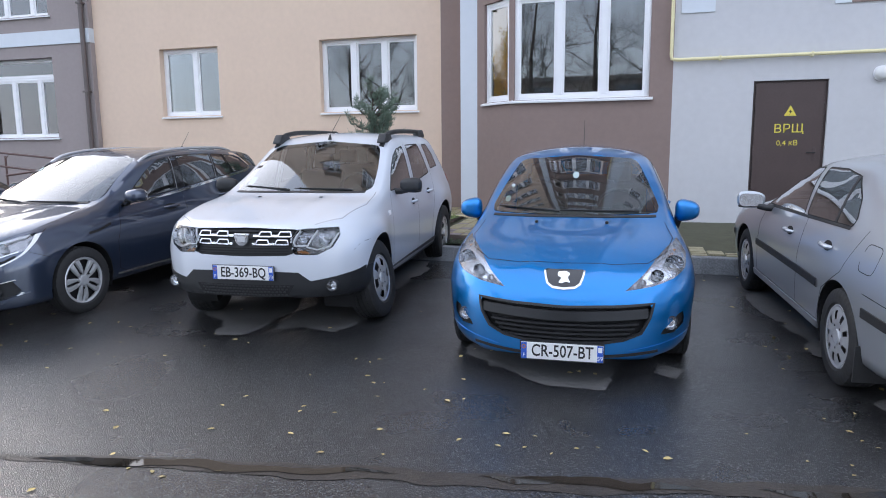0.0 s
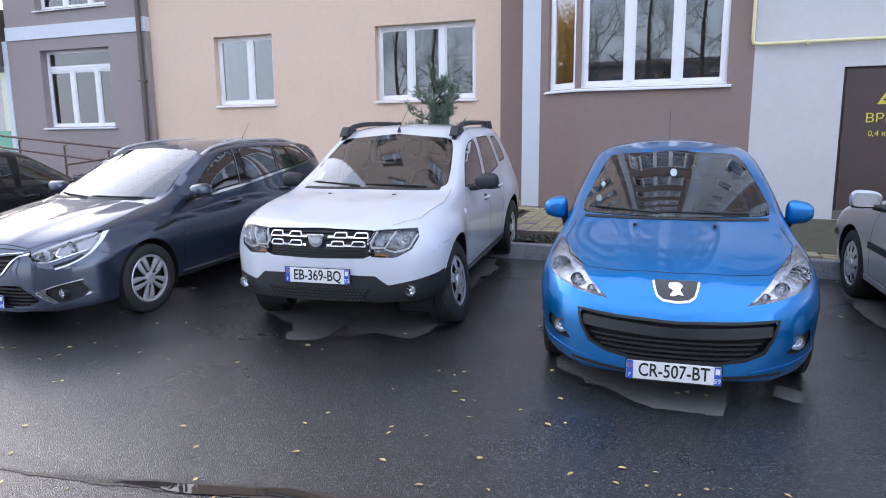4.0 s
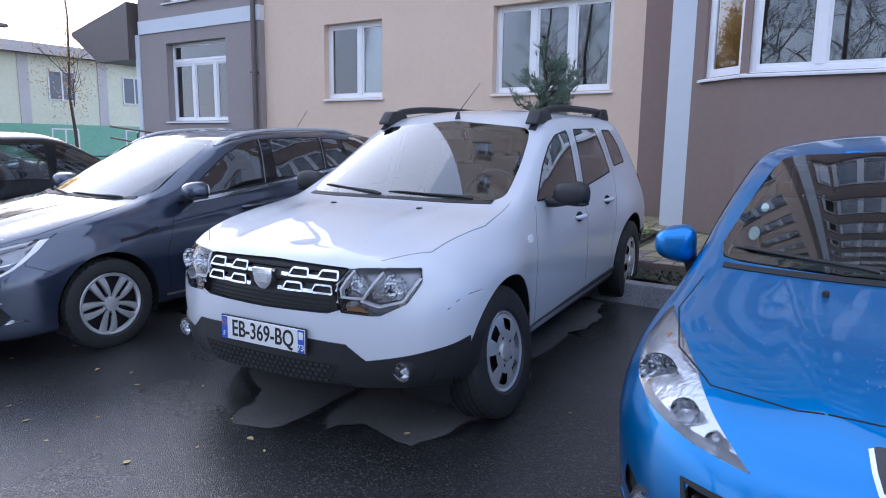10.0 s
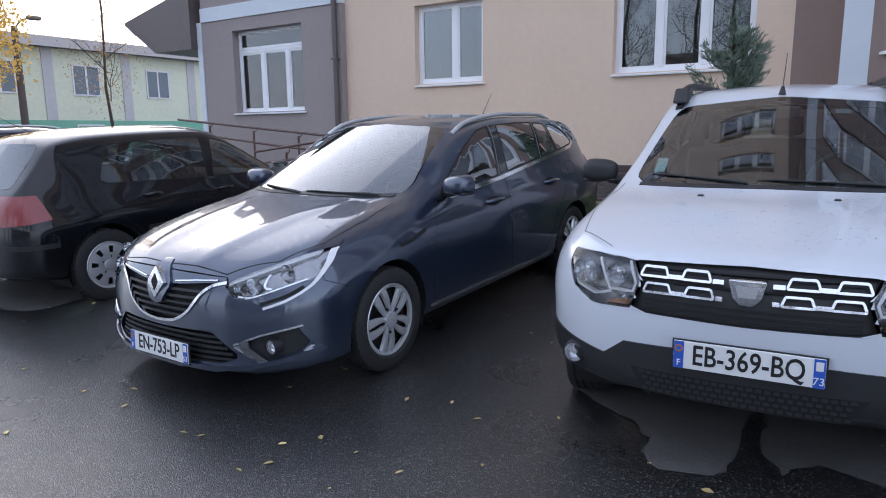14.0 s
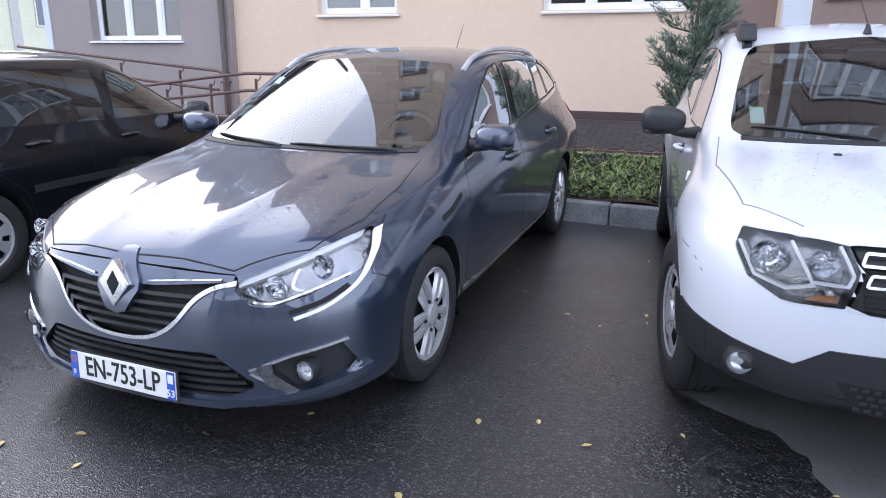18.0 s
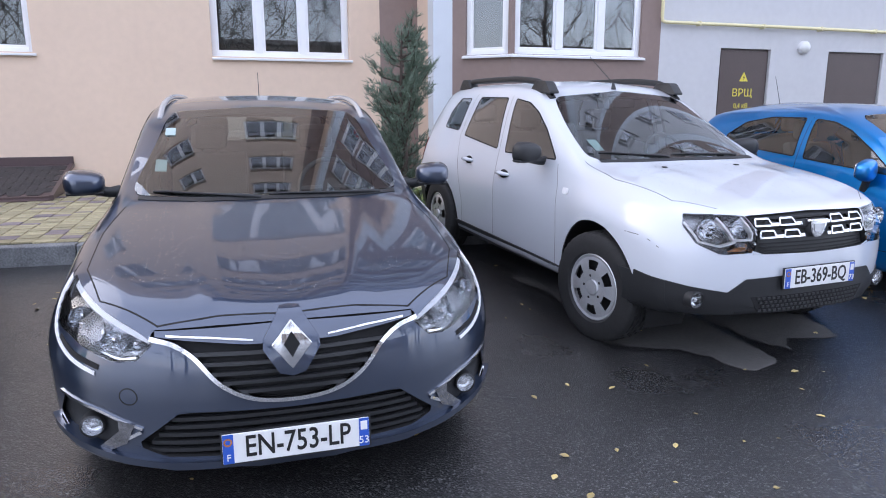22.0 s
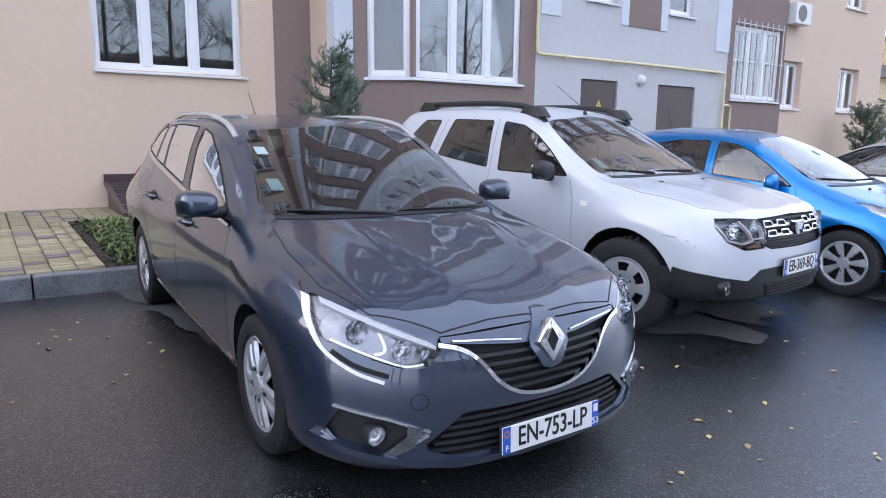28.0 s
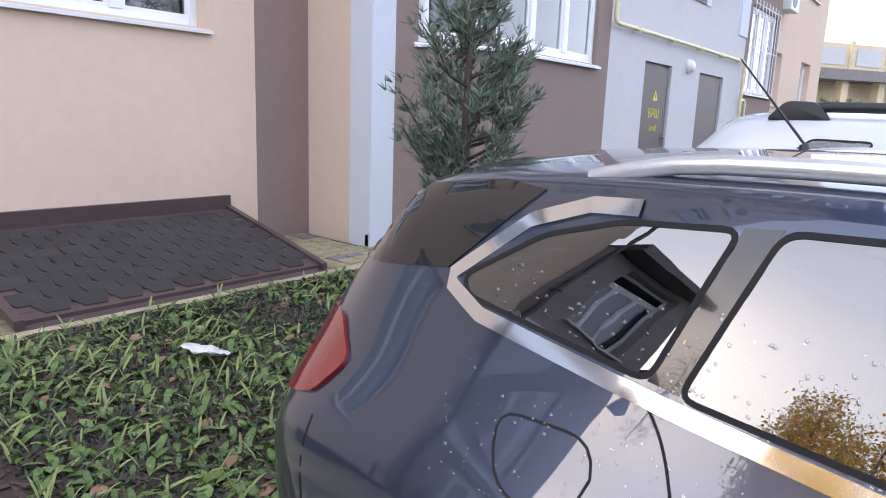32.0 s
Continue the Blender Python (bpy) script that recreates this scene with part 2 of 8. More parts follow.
def box(x0, x1, y0, y1, z0, z1, bevel=0.0, m=None):
    return add_box(bmesh.new(), x0, x1, y0, y1, z0, z1, bevel, m)


def add_tube(bm, pts, r, sides=10, caps=True):
    """A round tube along points; r may be a list."""
    pts = [Vector(p) for p in pts]
    rings, side = [], None
    for i, p in enumerate(pts):
        d = (pts[min(i + 1, len(pts) - 1)] - pts[max(i - 1, 0)]).normalized()
        a = d.cross(Vector((0, 0, 1)) if abs(d.z) < 0.95 else Vector((1, 0, 0))).normalized() if side is None else (side - d * side.dot(d)).normalized()
        side = a
        b = d.cross(a)
        rr = r[i] if isinstance(r, (list, tuple)) else r
        rings.append([bm.verts.new(p + rr * (math.cos(2 * math.pi * k / sides) * a + math.sin(2 * math.pi * k / sides) * b)) for k in range(sides)])
    for q, w in zip(rings, rings[1:]):
        for k in range(sides):
            bm.faces.new((q[k], q[(k + 1) % sides], w[(k + 1) % sides], w[k]))
    if caps:
        bm.faces.new(rings[0][::-1]), bm.faces.new(rings[-1])
    return bm


def tube(pts, r, sides=10):
    return add_tube(bmesh.new(), pts, r, sides)


def add_lathe(bm, prof, segs=32, axis="x", m=None):
    """Turns (along, radius) points about an axis."""
    rings = []
    for a, r in prof:
        ring = []
        for k in range(segs):
            c, s = math.cos(2 * math.pi * k / segs), math.sin(2 * math.pi * k / segs)
            v = {"x": (a, r * c, r * s), "y": (r * c, a, r * s), "z": (r * c, r * s, a)}[axis]
            ring.append(bm.verts.new(m @ Vector(v) if m is not None else v))
        rings.append(ring)
    for q, w in zip(rings, rings[1:]):
        for k in range(segs):
            bm.faces.new((q[k], q[(k + 1) % segs], w[(k + 1) % segs], w[k]))
    return rings


def prism(outline, lo, hi, axis="y", bevel=0.0):
    """An outline of (a, b) points pushed from lo to hi along an axis; a, b are the other two axes in order."""
    bm = bmesh.new()
    put = {"x": lambda a, b, c: (c, a, b), "y": lambda a, b, c: (a, c, b), "z": lambda a, b, c: (a, b, c)}[axis]
    q = [bm.verts.new(put(a, b, lo)) for a, b in outline]
    w = [bm.verts.new(put(a, b, hi)) for a, b in outline]
    bm.faces.new(q[::-1]), bm.faces.new(w)
    for i in range(len(q)):
        j = (i + 1) % len(q)
        bm.faces.new((q[i], q[j], w[j], w[i]))
    bmesh.ops.recalc_face_normals(bm, faces=bm.faces)
    if bevel:
        bmesh.ops.bevel(bm, geom=list(bm.edges), offset=bevel, segments=2, affect="EDGES", profile=0.5)
    return bm


def letters(text, size, material, parent, m, name="lettering", wide=1.0, depth=0.0015, bold=0.0):
    """Raised lettering centred on the pose m (reads along x, up along y)."""
    cu = bpy.data.curves.new("letters", "FONT")
    cu.body, cu.size, cu.extrude, cu.align_x, cu.align_y, cu.resolution_u = text, size, depth, "CENTER", "CENTER", 3
    cu.offset = bold
    ob = new("letters", cu)
    bpy.context.view_layer.update()
    me = bpy.data.meshes.new_from_object(ob.evaluated_get(bpy.context.evaluated_depsgraph_get()))
    bpy.data.objects.remove(ob)
    bpy.data.curves.remove(cu)
    me.transform(m @ Matrix.Diagonal((wide, 1, 1, 1)))
    me.materials.clear()
    me.materials.append(material)
    me.name = name
    out = new(name, me)
    out.parent = parent
    return out


# ---- ground ----
SLOPE = 0.036


def ground_z(y):
    return SLOPE * (min(max(y, 2.9), 12.0) - 4.5)


def kerb_y(x):
    return 8.72 - 0.05 * (x + 7.4)


M_ASPHALT = bpy.data.materials.new("wet_asphalt")
M_ASPHALT.use_nodes = True
_n, _l = M_ASPHALT.node_tree.nodes, M_ASPHALT.node_tree.links
_p, _tc = _n["Principled BSDF"], _n.new("ShaderNodeTexCoord")
_big, _grain, _fine = _n.new("ShaderNodeTexNoise"), _n.new("ShaderNodeTexVoronoi"), _n.new("ShaderNodeTexNoise")
_big.inputs["Scale"].default_value, _big.inputs["Detail"].default_value = 0.55, 6
_grain.inputs["Scale"].default_value = 150
_fine.inputs["Scale"].default_value, _fine.inputs["Detail"].default_value = 260, 2
for _t in (_big, _grain, _fine):
    _l.new(_tc.outputs["Object"], _t.inputs["Vector"])
_rr, _cr, _cm = _n.new("ShaderNodeMapRange"), _n.new("ShaderNodeValToRGB"), _n.new("ShaderNodeMix")
_rr.inputs[1].default_value, _rr.inputs[2].default_value, _rr.inputs[3].default_value, _rr.inputs[4].default_value = 0.35, 0.65, 0.22, 0.44
_l.new(_big.outputs["Fac"], _rr.inputs[0]), _l.new(_rr.outputs[0], _p.inputs["Roughness"])
_cr.color_ramp.elements[0].color, _cr.color_ramp.elements[1].color = (0.002, 0.0022, 0.003, 1), (0.020, 0.020, 0.021, 1)
_cr.color_ramp.elements[0].position, _cr.color_ramp.elements[1].position = 0.35, 0.62
_l.new(_fine.outputs["Fac"], _cr.inputs["Fac"])
_cm.data_type, _cm.blend_type = "RGBA", "MULTIPLY"
_cm.inputs[0].default_value = 0.6
_l.new(_cr.outputs["Color"], _cm.inputs[6]), _l.new(_big.outputs["Fac"], _cm.inputs[7])
# pale chips of stone among the dark grains
_chip, _cc = _n.new("ShaderNodeMapRange"), _n.new("ShaderNodeMix")
_sep = _n.new("ShaderNodeSeparateColor")
_l.new(_grain.outputs["Color"], _sep.inputs[0])
_chip.inputs[1].default_value, _chip.inputs[2].default_value = 0.80, 0.97
_l.new(_sep.outputs[0], _chip.inputs[0])
_cc.data_type = "RGBA"
_cc.inputs[7].default_value = (0.13, 0.13, 0.13, 1)
_l.new(_chip.outputs[0], _cc.inputs[0]), _l.new(_cr.outputs["Color"], _cc.inputs[6])
_l.new(_cc.outputs[2], _p.inputs["Base Color"])
_p.inputs["Specular IOR Level"].default_value = 0.5
# a thin film of rain over the grains
_p.inputs["Coat Weight"].default_value, _p.inputs["Coat Roughness"].default_value, _p.inputs["Coat IOR"].default_value = 1.0, 0.17, 1.5
_cb = _n.new("ShaderNodeBump")
_cb.inputs["Strength"].default_value, _cb.inputs["Distance"].default_value = 0.25, 0.006
_l.new(_grain.outputs["Distance"], _cb.inputs["Height"]), _l.new(_cb.outputs["Normal"], _p.inputs["Coat Normal"])
_b = _n.new("ShaderNodeBump")
_b.inputs["Strength"].default_value, _b.inputs["Distance"].default_value = 0.5, 0.008
_l.new(_grain.outputs["Distance"], _b.inputs["Height"]), _l.new(_b.outputs["Normal"], _p.inputs["Normal"])


def sheet(xs, ys, zf):
    bm = bmesh.new()
    g = [[bm.verts.new((x, y, zf(x, y))) for x in xs] for y in ys]
    for a, b in zip(g, g[1:]):
        for i in range(len(xs) - 1):
            bm.faces.new((a[i], a[i + 1], b[i + 1], b[i]))
    return bm


tagged(link("ground", sheet([-900, -120, -40, -20, -10, 0, 10, 20, 40, 120, 900], [-900, -120, -40, -10, 0, 2.9, 3.2, 6, 9, 12, 14, 20, 40, 120, 900],
                            lambda x, y: ground_z(y)), M_ASPHALT), "wet dark asphalt yard with fine gravel grain", "asphalt", kind="structure")

# ---- building ----
PAVE_Z = 0.345


def pave_z(y):
    return PAVE_Z + 0.02 * (y - 9.6)



def wall(name, length, z0, z1, material, m, openings=(), thick=0.35, label=""):
    """A wall along local x, its face at y = 0, with openings (x0, x1, z0, z1) that go through it."""
    xs = sorted({0, length, *(o[0] for o in openings), *(o[1] for o in openings)})
    bm = bmesh.new()
    for a, b in zip(xs, xs[1:]):
        z = z0
        for o in sorted((o for o in openings if o[0] <= a and o[1] >= b), key=lambda q: q[2]):
            add_box(bm, a, b, 0, thick, z, o[2])
            z = o[3]
        add_box(bm, a, b, 0, thick, z, z1)
    bmesh.ops.remove_doubles(bm, verts=bm.verts, dist=0.0005)
    ob = link(name, bm, material)
    ob.matrix_world = m
    return tagged(ob, label, "wall", kind="structure")


WIN = [0]


def window(m, w, h, splits=(), transoms=(), set_back=0.14, sill=True, sill_over=(0.06, 0.06), frame_wide=0.075):
    """A white plastic window: outer frame, mullions at the given shares of the width, glass panes, metal sill, curtain behind."""
    WIN[0] += 1
    top = empty("window_%d" % WIN[0], m, "white plastic framed window with clear panes in rendered wall", "window", kind="structure")
    f, y0, y1 = frame_wide, set_back, set_back + 0.07
    bm = bmesh.new()
    for b in ((0, f, 0, h), (w - f, w, 0, h), (f, w - f, 0, f), (f, w - f, h - f, h)):
        add_box(bm, b[0], b[1], y0, y1, b[2], b[3], 0.008)
    part("window_frame", bm, M_PVC, top, smooth=40)
    edges = [f, *(s * w for s in splits), w - f]
    for s in splits:
        part("mullion", box(s * w - 0.055, s * w + 0.055, y0 - 0.012, y1 - 0.012, f, h - f, 0.008), M_PVC, top)
    for i, (a, b) in enumerate(zip(edges, edges[1:])):
        a2, b2 = a + (0.055 if i else 0), b - (0.055 if i < len(edges) - 2 else 0)
        zs = [f, *(t * h for t in transoms), h - f]
        for j, (c, d) in enumerate(zip(zs, zs[1:])):
            if j:
                part("transom", box(a2, b2, y0 - 0.006, y1 - 0.01, c - 0.045, c + 0.045, 0.006), M_PVC, top)
            bm = bmesh.new()
            g = 0.035
            c2, d2 = c + (0.045 if j else 0), d - (0.045 if j < len(zs) - 2 else 0)
            for q in ((a2, a2 + g, c2, d2), (b2 - g, b2, c2, d2), (a2 + g, b2 - g, c2, c2 + g), (a2 + g, b2 - g, d2 - g, d2)):
                add_box(bm, q[0], q[1], y0 + 0.012, y1 - 0.012, q[2], q[3])
            part("sash", bm, M_PVC, top)
            pane = part("pane", box(a2 + g, b2 - g, y0 + 0.03, y0 + 0.036, c2 + g, d2 - g), M_PANE, top)
            pane.visible_shadow = False
    if sill:
        part("window_sill", prism([(-0.06, -0.055), (-0.06, -0.03), (set_back, 0.012), (set_back, -0.02), (-0.04, -0.055)], -sill_over[0], w + sill_over[1], "x"), M_SILL, top)
    bm = bmesh.new()
    n = max(8, int(w * 14))
    pts = [(i / n * (w + 0.2) - 0.1, set_back + 0.30 + 0.03 * math.sin(i * 1.9) + 0.012 * math.sin(i * 4.3)) for i in range(n + 1)]
    lo, hi = [bm.verts.new((x, y, -0.1)) for x, y in pts], [bm.verts.new((x, y, h + 0.1)) for x, y in pts]
    for i in range(n):
        bm.faces.new((lo[i], lo[i + 1], hi[i + 1], hi[i]))
    part("curtain", bm, M_CURTAIN, top, smooth="all")
    return top


LOW, TOP = 6.9, 27.4
UP = 2.85
FLOORS = [UP * k for k in range(9)]
yp, yw, yb = 13.35, 13.22, 11.78
# taupe wing with a white band
WZ, WH = 1.985, 1.88
ops = [(1.09, 3.32, WZ + dz, WZ + WH + dz) for dz in (0, UP)]
wall("wall_wing", 4.48, 0.1, 4.15, M_TAUPE, pose(-16.6, yw, 0), ops[:1], 0.5, "taupe rendered wall")
wall("wall_wing_band", 4.48, 4.15, 4.47, M_PALE, pose(-16.6, yw - 0.03, 0), (), 0.53, "pale painted band along taupe wall")
wall("wall_wing_upper", 4.48, 4.47, LOW, M_TAUPE, pose(-16.6, yw, 0), ops[1:], 0.5, "taupe rendered upper wall")
wall("wall_wing_edge", 0.16, 0.1, 4.15, M_PALE, pose(-16.76, yw - 0.03, 0), (), 0.5, "pale corner strip of wing")
wall("wall_wing_side", 9.0, 0.1, LOW, M_TAUPE, pose(-16.76, yw + 9.47, 0, 0, 0, -90), (), 0.16, "taupe side wall of wing")
for dz in (0, UP):
    window(pose(-15.51, yw, WZ + dz), 2.23, WH * 0.76, (0.36, 0.72), (), 0.18, frame_wide=0.06)
    window(pose(-15.51, yw, WZ + WH * 0.76 + dz), 2.23, WH * 0.24, (), (), 0.18, sill=False, frame_wide=0.045)
# peach wall
PZ, PH = 2.415, 1.50
ops = [(x0 + 12.12, x1 + 12.12, PZ + dz, PZ + PH + dz) for dz in FLOORS for x0, x1 in ((-10.345, -8.81), (-6.33, -4.16))]
wall("wall_peach", 8.47, 0.1, TOP, M_PEACH, pose(-12.12, yp, 0), ops, 0.4, "peach rendered facade wall")
for dz in FLOORS:
    window(pose(-10.345, yp, PZ + dz), 1.535, PH, (0.56,), sill_over=(0.0, 0.05))
    window(pose(-6.33, yp, PZ + dz), 2.17, PH, (0.34, 0.66), sill_over=(0.0, 0.04))
wall("wall_brown_strip", 0.65, 0.1, TOP, M_BROWN, pose(-3.65, yp - 0.004, 0), (), 0.4, "brown rendered strip of facade")
wall("wall_return", 0.64, 0.1, TOP, M_PEACH, pose(-3.0, yp, 0, 0, 0, -90), (), 0.2, "peach return wall")
wall("wall_pilaster", 0.32, 0.1, TOP, M_PALE, pose(-3.0, yp - 0.94, 0), (), 0.3, "pale blue-white corner pilaster")
# canted bay
CX, CY = 0.74, yp - 0.94 - yb
CH = math.hypot(CX, CY)
ch = pose(-2.68, yp - 0.94, 0, 0, 0, -math.degrees(math.atan2(CY, CX)))
BZ = 2.43
wall("wall_bay_cant", CH, 0.1, TOP, M_BROWN, ch, [(0.22, CH - 0.05, BZ + dz, BZ + 1.72 + dz) for dz in FLOORS], 0.3, "brown canted side of bay")
wall("wall_bay", 2.65, 0.1, TOP, M_BROWN, pose(-1.94, yb, 0), [(0.06, 2.29, BZ + dz, BZ + 1.72 + dz) for dz in FLOORS], 0.35, "brown rendered bay wall")
for dz in FLOORS:
    window(ch @ pose(0.22, 0, BZ + dz), CH - 0.27, 1.72, (), (), 0.05, sill_over=(0.04, 0.08))
    window(pose(-1.88, yb, BZ + dz), 2.23, 1.72, (0.34, 0.67), (), 0.05, sill_over=(0.08, 0.06))
# white wall with two metal doors
wx = 0.71
DZ, DH = 0.38, 2.235
wall("wall_white", 6.02, 0.1, TOP, M_WHITE, pose(wx, yb, 0),
     [(1.92 - wx, 2.975 - wx, DZ, DZ + DH), (4.26 - wx, 5.565 - wx, DZ, DZ + DH)] + [(a - wx, b - wx, 4.10 + dz, 5.48 + dz) for dz in FLOORS[:-1] for a, b in ((2.01, 2.85), (4.51, 5.34))],
     0.35, "white rendered wall")
for dz in FLOORS[:-1]:
    window(pose(2.01, yb, 4.10 + dz), 0.84, 1.38, (), (), 0.1)
    window(pose(4.51, yb, 4.10 + dz), 0.83, 1.38, (), (), 0.1)
for x0, x1, z0, mm, nm in ((0.8, 1.3, 3.70, M_PALE, "pale"), (2.97, 3.19, 3.71, M_PALE, "pale"), (3.19, 4.2, 3.71, M_BROWN, "brown"), (4.2, 4.42, 3.71, M_PALE, "pale"), (6.2, 6.73, 3.45, M_PALE, "pale")):
    tagged(link("trim", box(x0, x1, yb - 0.02, yb + 0.02, z0, TOP), mm), nm + " rendered strip on white wall", "trim", kind="structure")
# second bay, then peach wall to the end of the house
wall("wall_bay_two", 2.46, 0.1, TOP, M_BROWN, pose(6.73, yb - 0.002, 0), [(0.22, 2.27, 2.42 + dz, 4.12 + dz) for dz in FLOORS], 0.35, "brown rendered bay wall")
for dz in FLOORS:
    window(pose(6.95, yb, 2.42 + dz), 2.05, 1.70, (0.33, 0.66), (), 0.05)
wall("wall_peach_far", 5.86, 0.1, TOP, M_PEACH, pose(9.19, yb + 0.15, 0), [(a - 9.19, b - 9.19, 2.29 + dz, 3.49 + dz) for dz in FLOORS for a, b in ((9.42, 10.39), (12.5, 13.65))], 0.35, "peach rendered facade wall")
for dz in FLOORS:
    window(pose(9.42, yb + 0.15, 2.29 + dz), 0.97, 1.2, (0.5,), (), 0.14)
    window(pose(12.5, yb + 0.15, 2.29 + dz), 1.15, 1.2, (0.5,), (), 0.14)
wall("wall_end", 10.56, 0.1, TOP, M_PEACH, pose(15.06, yb + 0.51, 0, 0, 0, 90), (), 0.3, "peach end wall")
wall("wall_back", 27.16, 0.1, TOP, M_PEACH, pose(15.05, 23.0, 0, 0, 0, 180), (), 0.3, "peach back wall")
wall("wall_back_low", 4.78, 0.1, LOW, M_PEACH, pose(-12.13, 23.0, 0, 0, 0, 180), (), 0.3, "peach back wall of lower part")
wall("wall_step", 8.9, LOW + 0.3, TOP, M_PEACH, pose(-12.12, 22.69, 0, 0, 0, -90), (), 0.3, "peach end wall above lower roof")
tagged(link("roof", box(-12.3, 15.25, 11.3, 23.2, TOP, TOP + 0.3), M_DPIPE), "dark flat roof", "roof", kind="structure")
tagged(link("roof_low", box(-17.0, -12.31, 12.8, 23.2, LOW, LOW + 0.3), M_DPIPE), "dark flat roof of lower part", "roof", kind="structure")
tagged(link("floor_inside", box(-16.0, 14.7, 13.9, 22.6, 0.1, 0.2), M_INTERIOR), "dark floor inside the house", "floor", kind="structure")


# ---- cars ----
from mathutils.bvhtree import BVHTree


def pchip(pts):
    """Monotone cubic through (x, value) pairs."""
    x, y = np.array([p[0] for p in pts], float), np.array([p[1] for p in pts], float)
    h, d = np.diff(x), np.diff(y) / np.diff(x)
    s = np.zeros(len(x))
    s[0], s[-1] = d[0], d[-1]
    for i in range(1, len(x) - 1):
        if d[i - 1] * d[i] > 0:
            a, b = 2 * h[i] + h[i - 1], h[i] + 2 * h[i - 1]
            s[i] = (a + b) / (a / d[i - 1] + b / d[i])

    def f(q):
        q = np.clip(q, x[0], x[-1])
        i = np.clip(np.searchsorted(x, q, "right") - 1, 0, len(h) - 1)
        t = (q - x[i]) / h[i]
        return (y[i] * (1 + 2 * t) * (1 - t) ** 2 + s[i] * h[i] * t * (1 - t) ** 2 + y[i + 1] * t * t * (3 - 2 * t) + s[i + 1] * h[i] * t * t * (t - 1))
    return f


def inside(poly, a, b):
    hit, j = False, len(poly) - 1
    for i in range(len(poly)):
        (xi, yi), (xj, yj) = poly[i], poly[j]
        if (yi > b) != (yj > b) and a < (xj - xi) * (b - yi) / (yj - yi) + xi:
            hit = not hit
        j = i
    return hit


def nearest_on(poly, a, b):
    best, p = 1e9, Vector((a, b))
    for i in range(len(poly)):
        q, w = Vector(poly[i]), Vector(poly[(i + 1) % len(poly)])
        d = w - q
        t = min(1, max(0, (p - q).dot(d) / max(d.dot(d), 1e-9)))
        c = q + t * d
        if (c - p).length < best:
            best, out = (c - p).length, c
    return out, best


def rounded(poly, r=0.04, n=4):
    """The outline with its corners rounded."""
    out = []
    for i in range(len(poly)):
        p, c, q = Vector(poly[i - 1]), Vector(poly[i]), Vector(poly[(i + 1) % len(poly)])
        a, b = c + (p - c).normalized() * min(r, (p - c).length * 0.45), c + (q - c).normalized() * min(r, (q - c).length * 0.45)
        for k in range(n + 1):
            t = k / n
            v = a * (1 - t) ** 2 + c * 2 * t * (1 - t) + b * t * t
            out.append((v.x, v.y))
    return out


def flowing(pts, n=6):
    """The line through the points as an even curve."""
    q = [Vector(p) for p in (pts[0], *pts, pts[-1])]
    out = []
    for a, b, c, d in zip(q, q[1:], q[2:], q[3:]):
        for k in range(n):
            t = k / n
            v = 0.5 * (2 * b + (c - a) * t + (2 * a - 5 * b + 4 * c - d) * t * t + (3 * b - 3 * c + d - a) * t ** 3)
            out.append((v.x, v.y))
    return out + [tuple(pts[-1])]


def circle(a, b, r, n=24):
    return [(a + r * math.cos(2 * math.pi * k / n), b + r * math.sin(2 * math.pi * k / n)) for k in range(n)]


def mirror(poly):
    return [(-a, b) for a, b in poly][::-1]


VIEWS = {"front": (Vector((0, 1, 0)), lambda a, b: Vector((a, -3, b))), "rear": (Vector((0, -1, 0)), lambda a, b: Vector((a, 9, b))),
         "left": (Vector((-1, 0, 0)), lambda a, b: Vector((4, a, b))), "right": (Vector((1, 0, 0)), lambda a, b: Vector((-4, a, b))),
         "top": (Vector((0, 0, -1)), lambda a, b: Vector((a, b, 5)))}
FLAT = {"front": (0, 2), "rear": (0, 2), "left": (1, 2), "right": (1, 2), "top": (0, 1)}


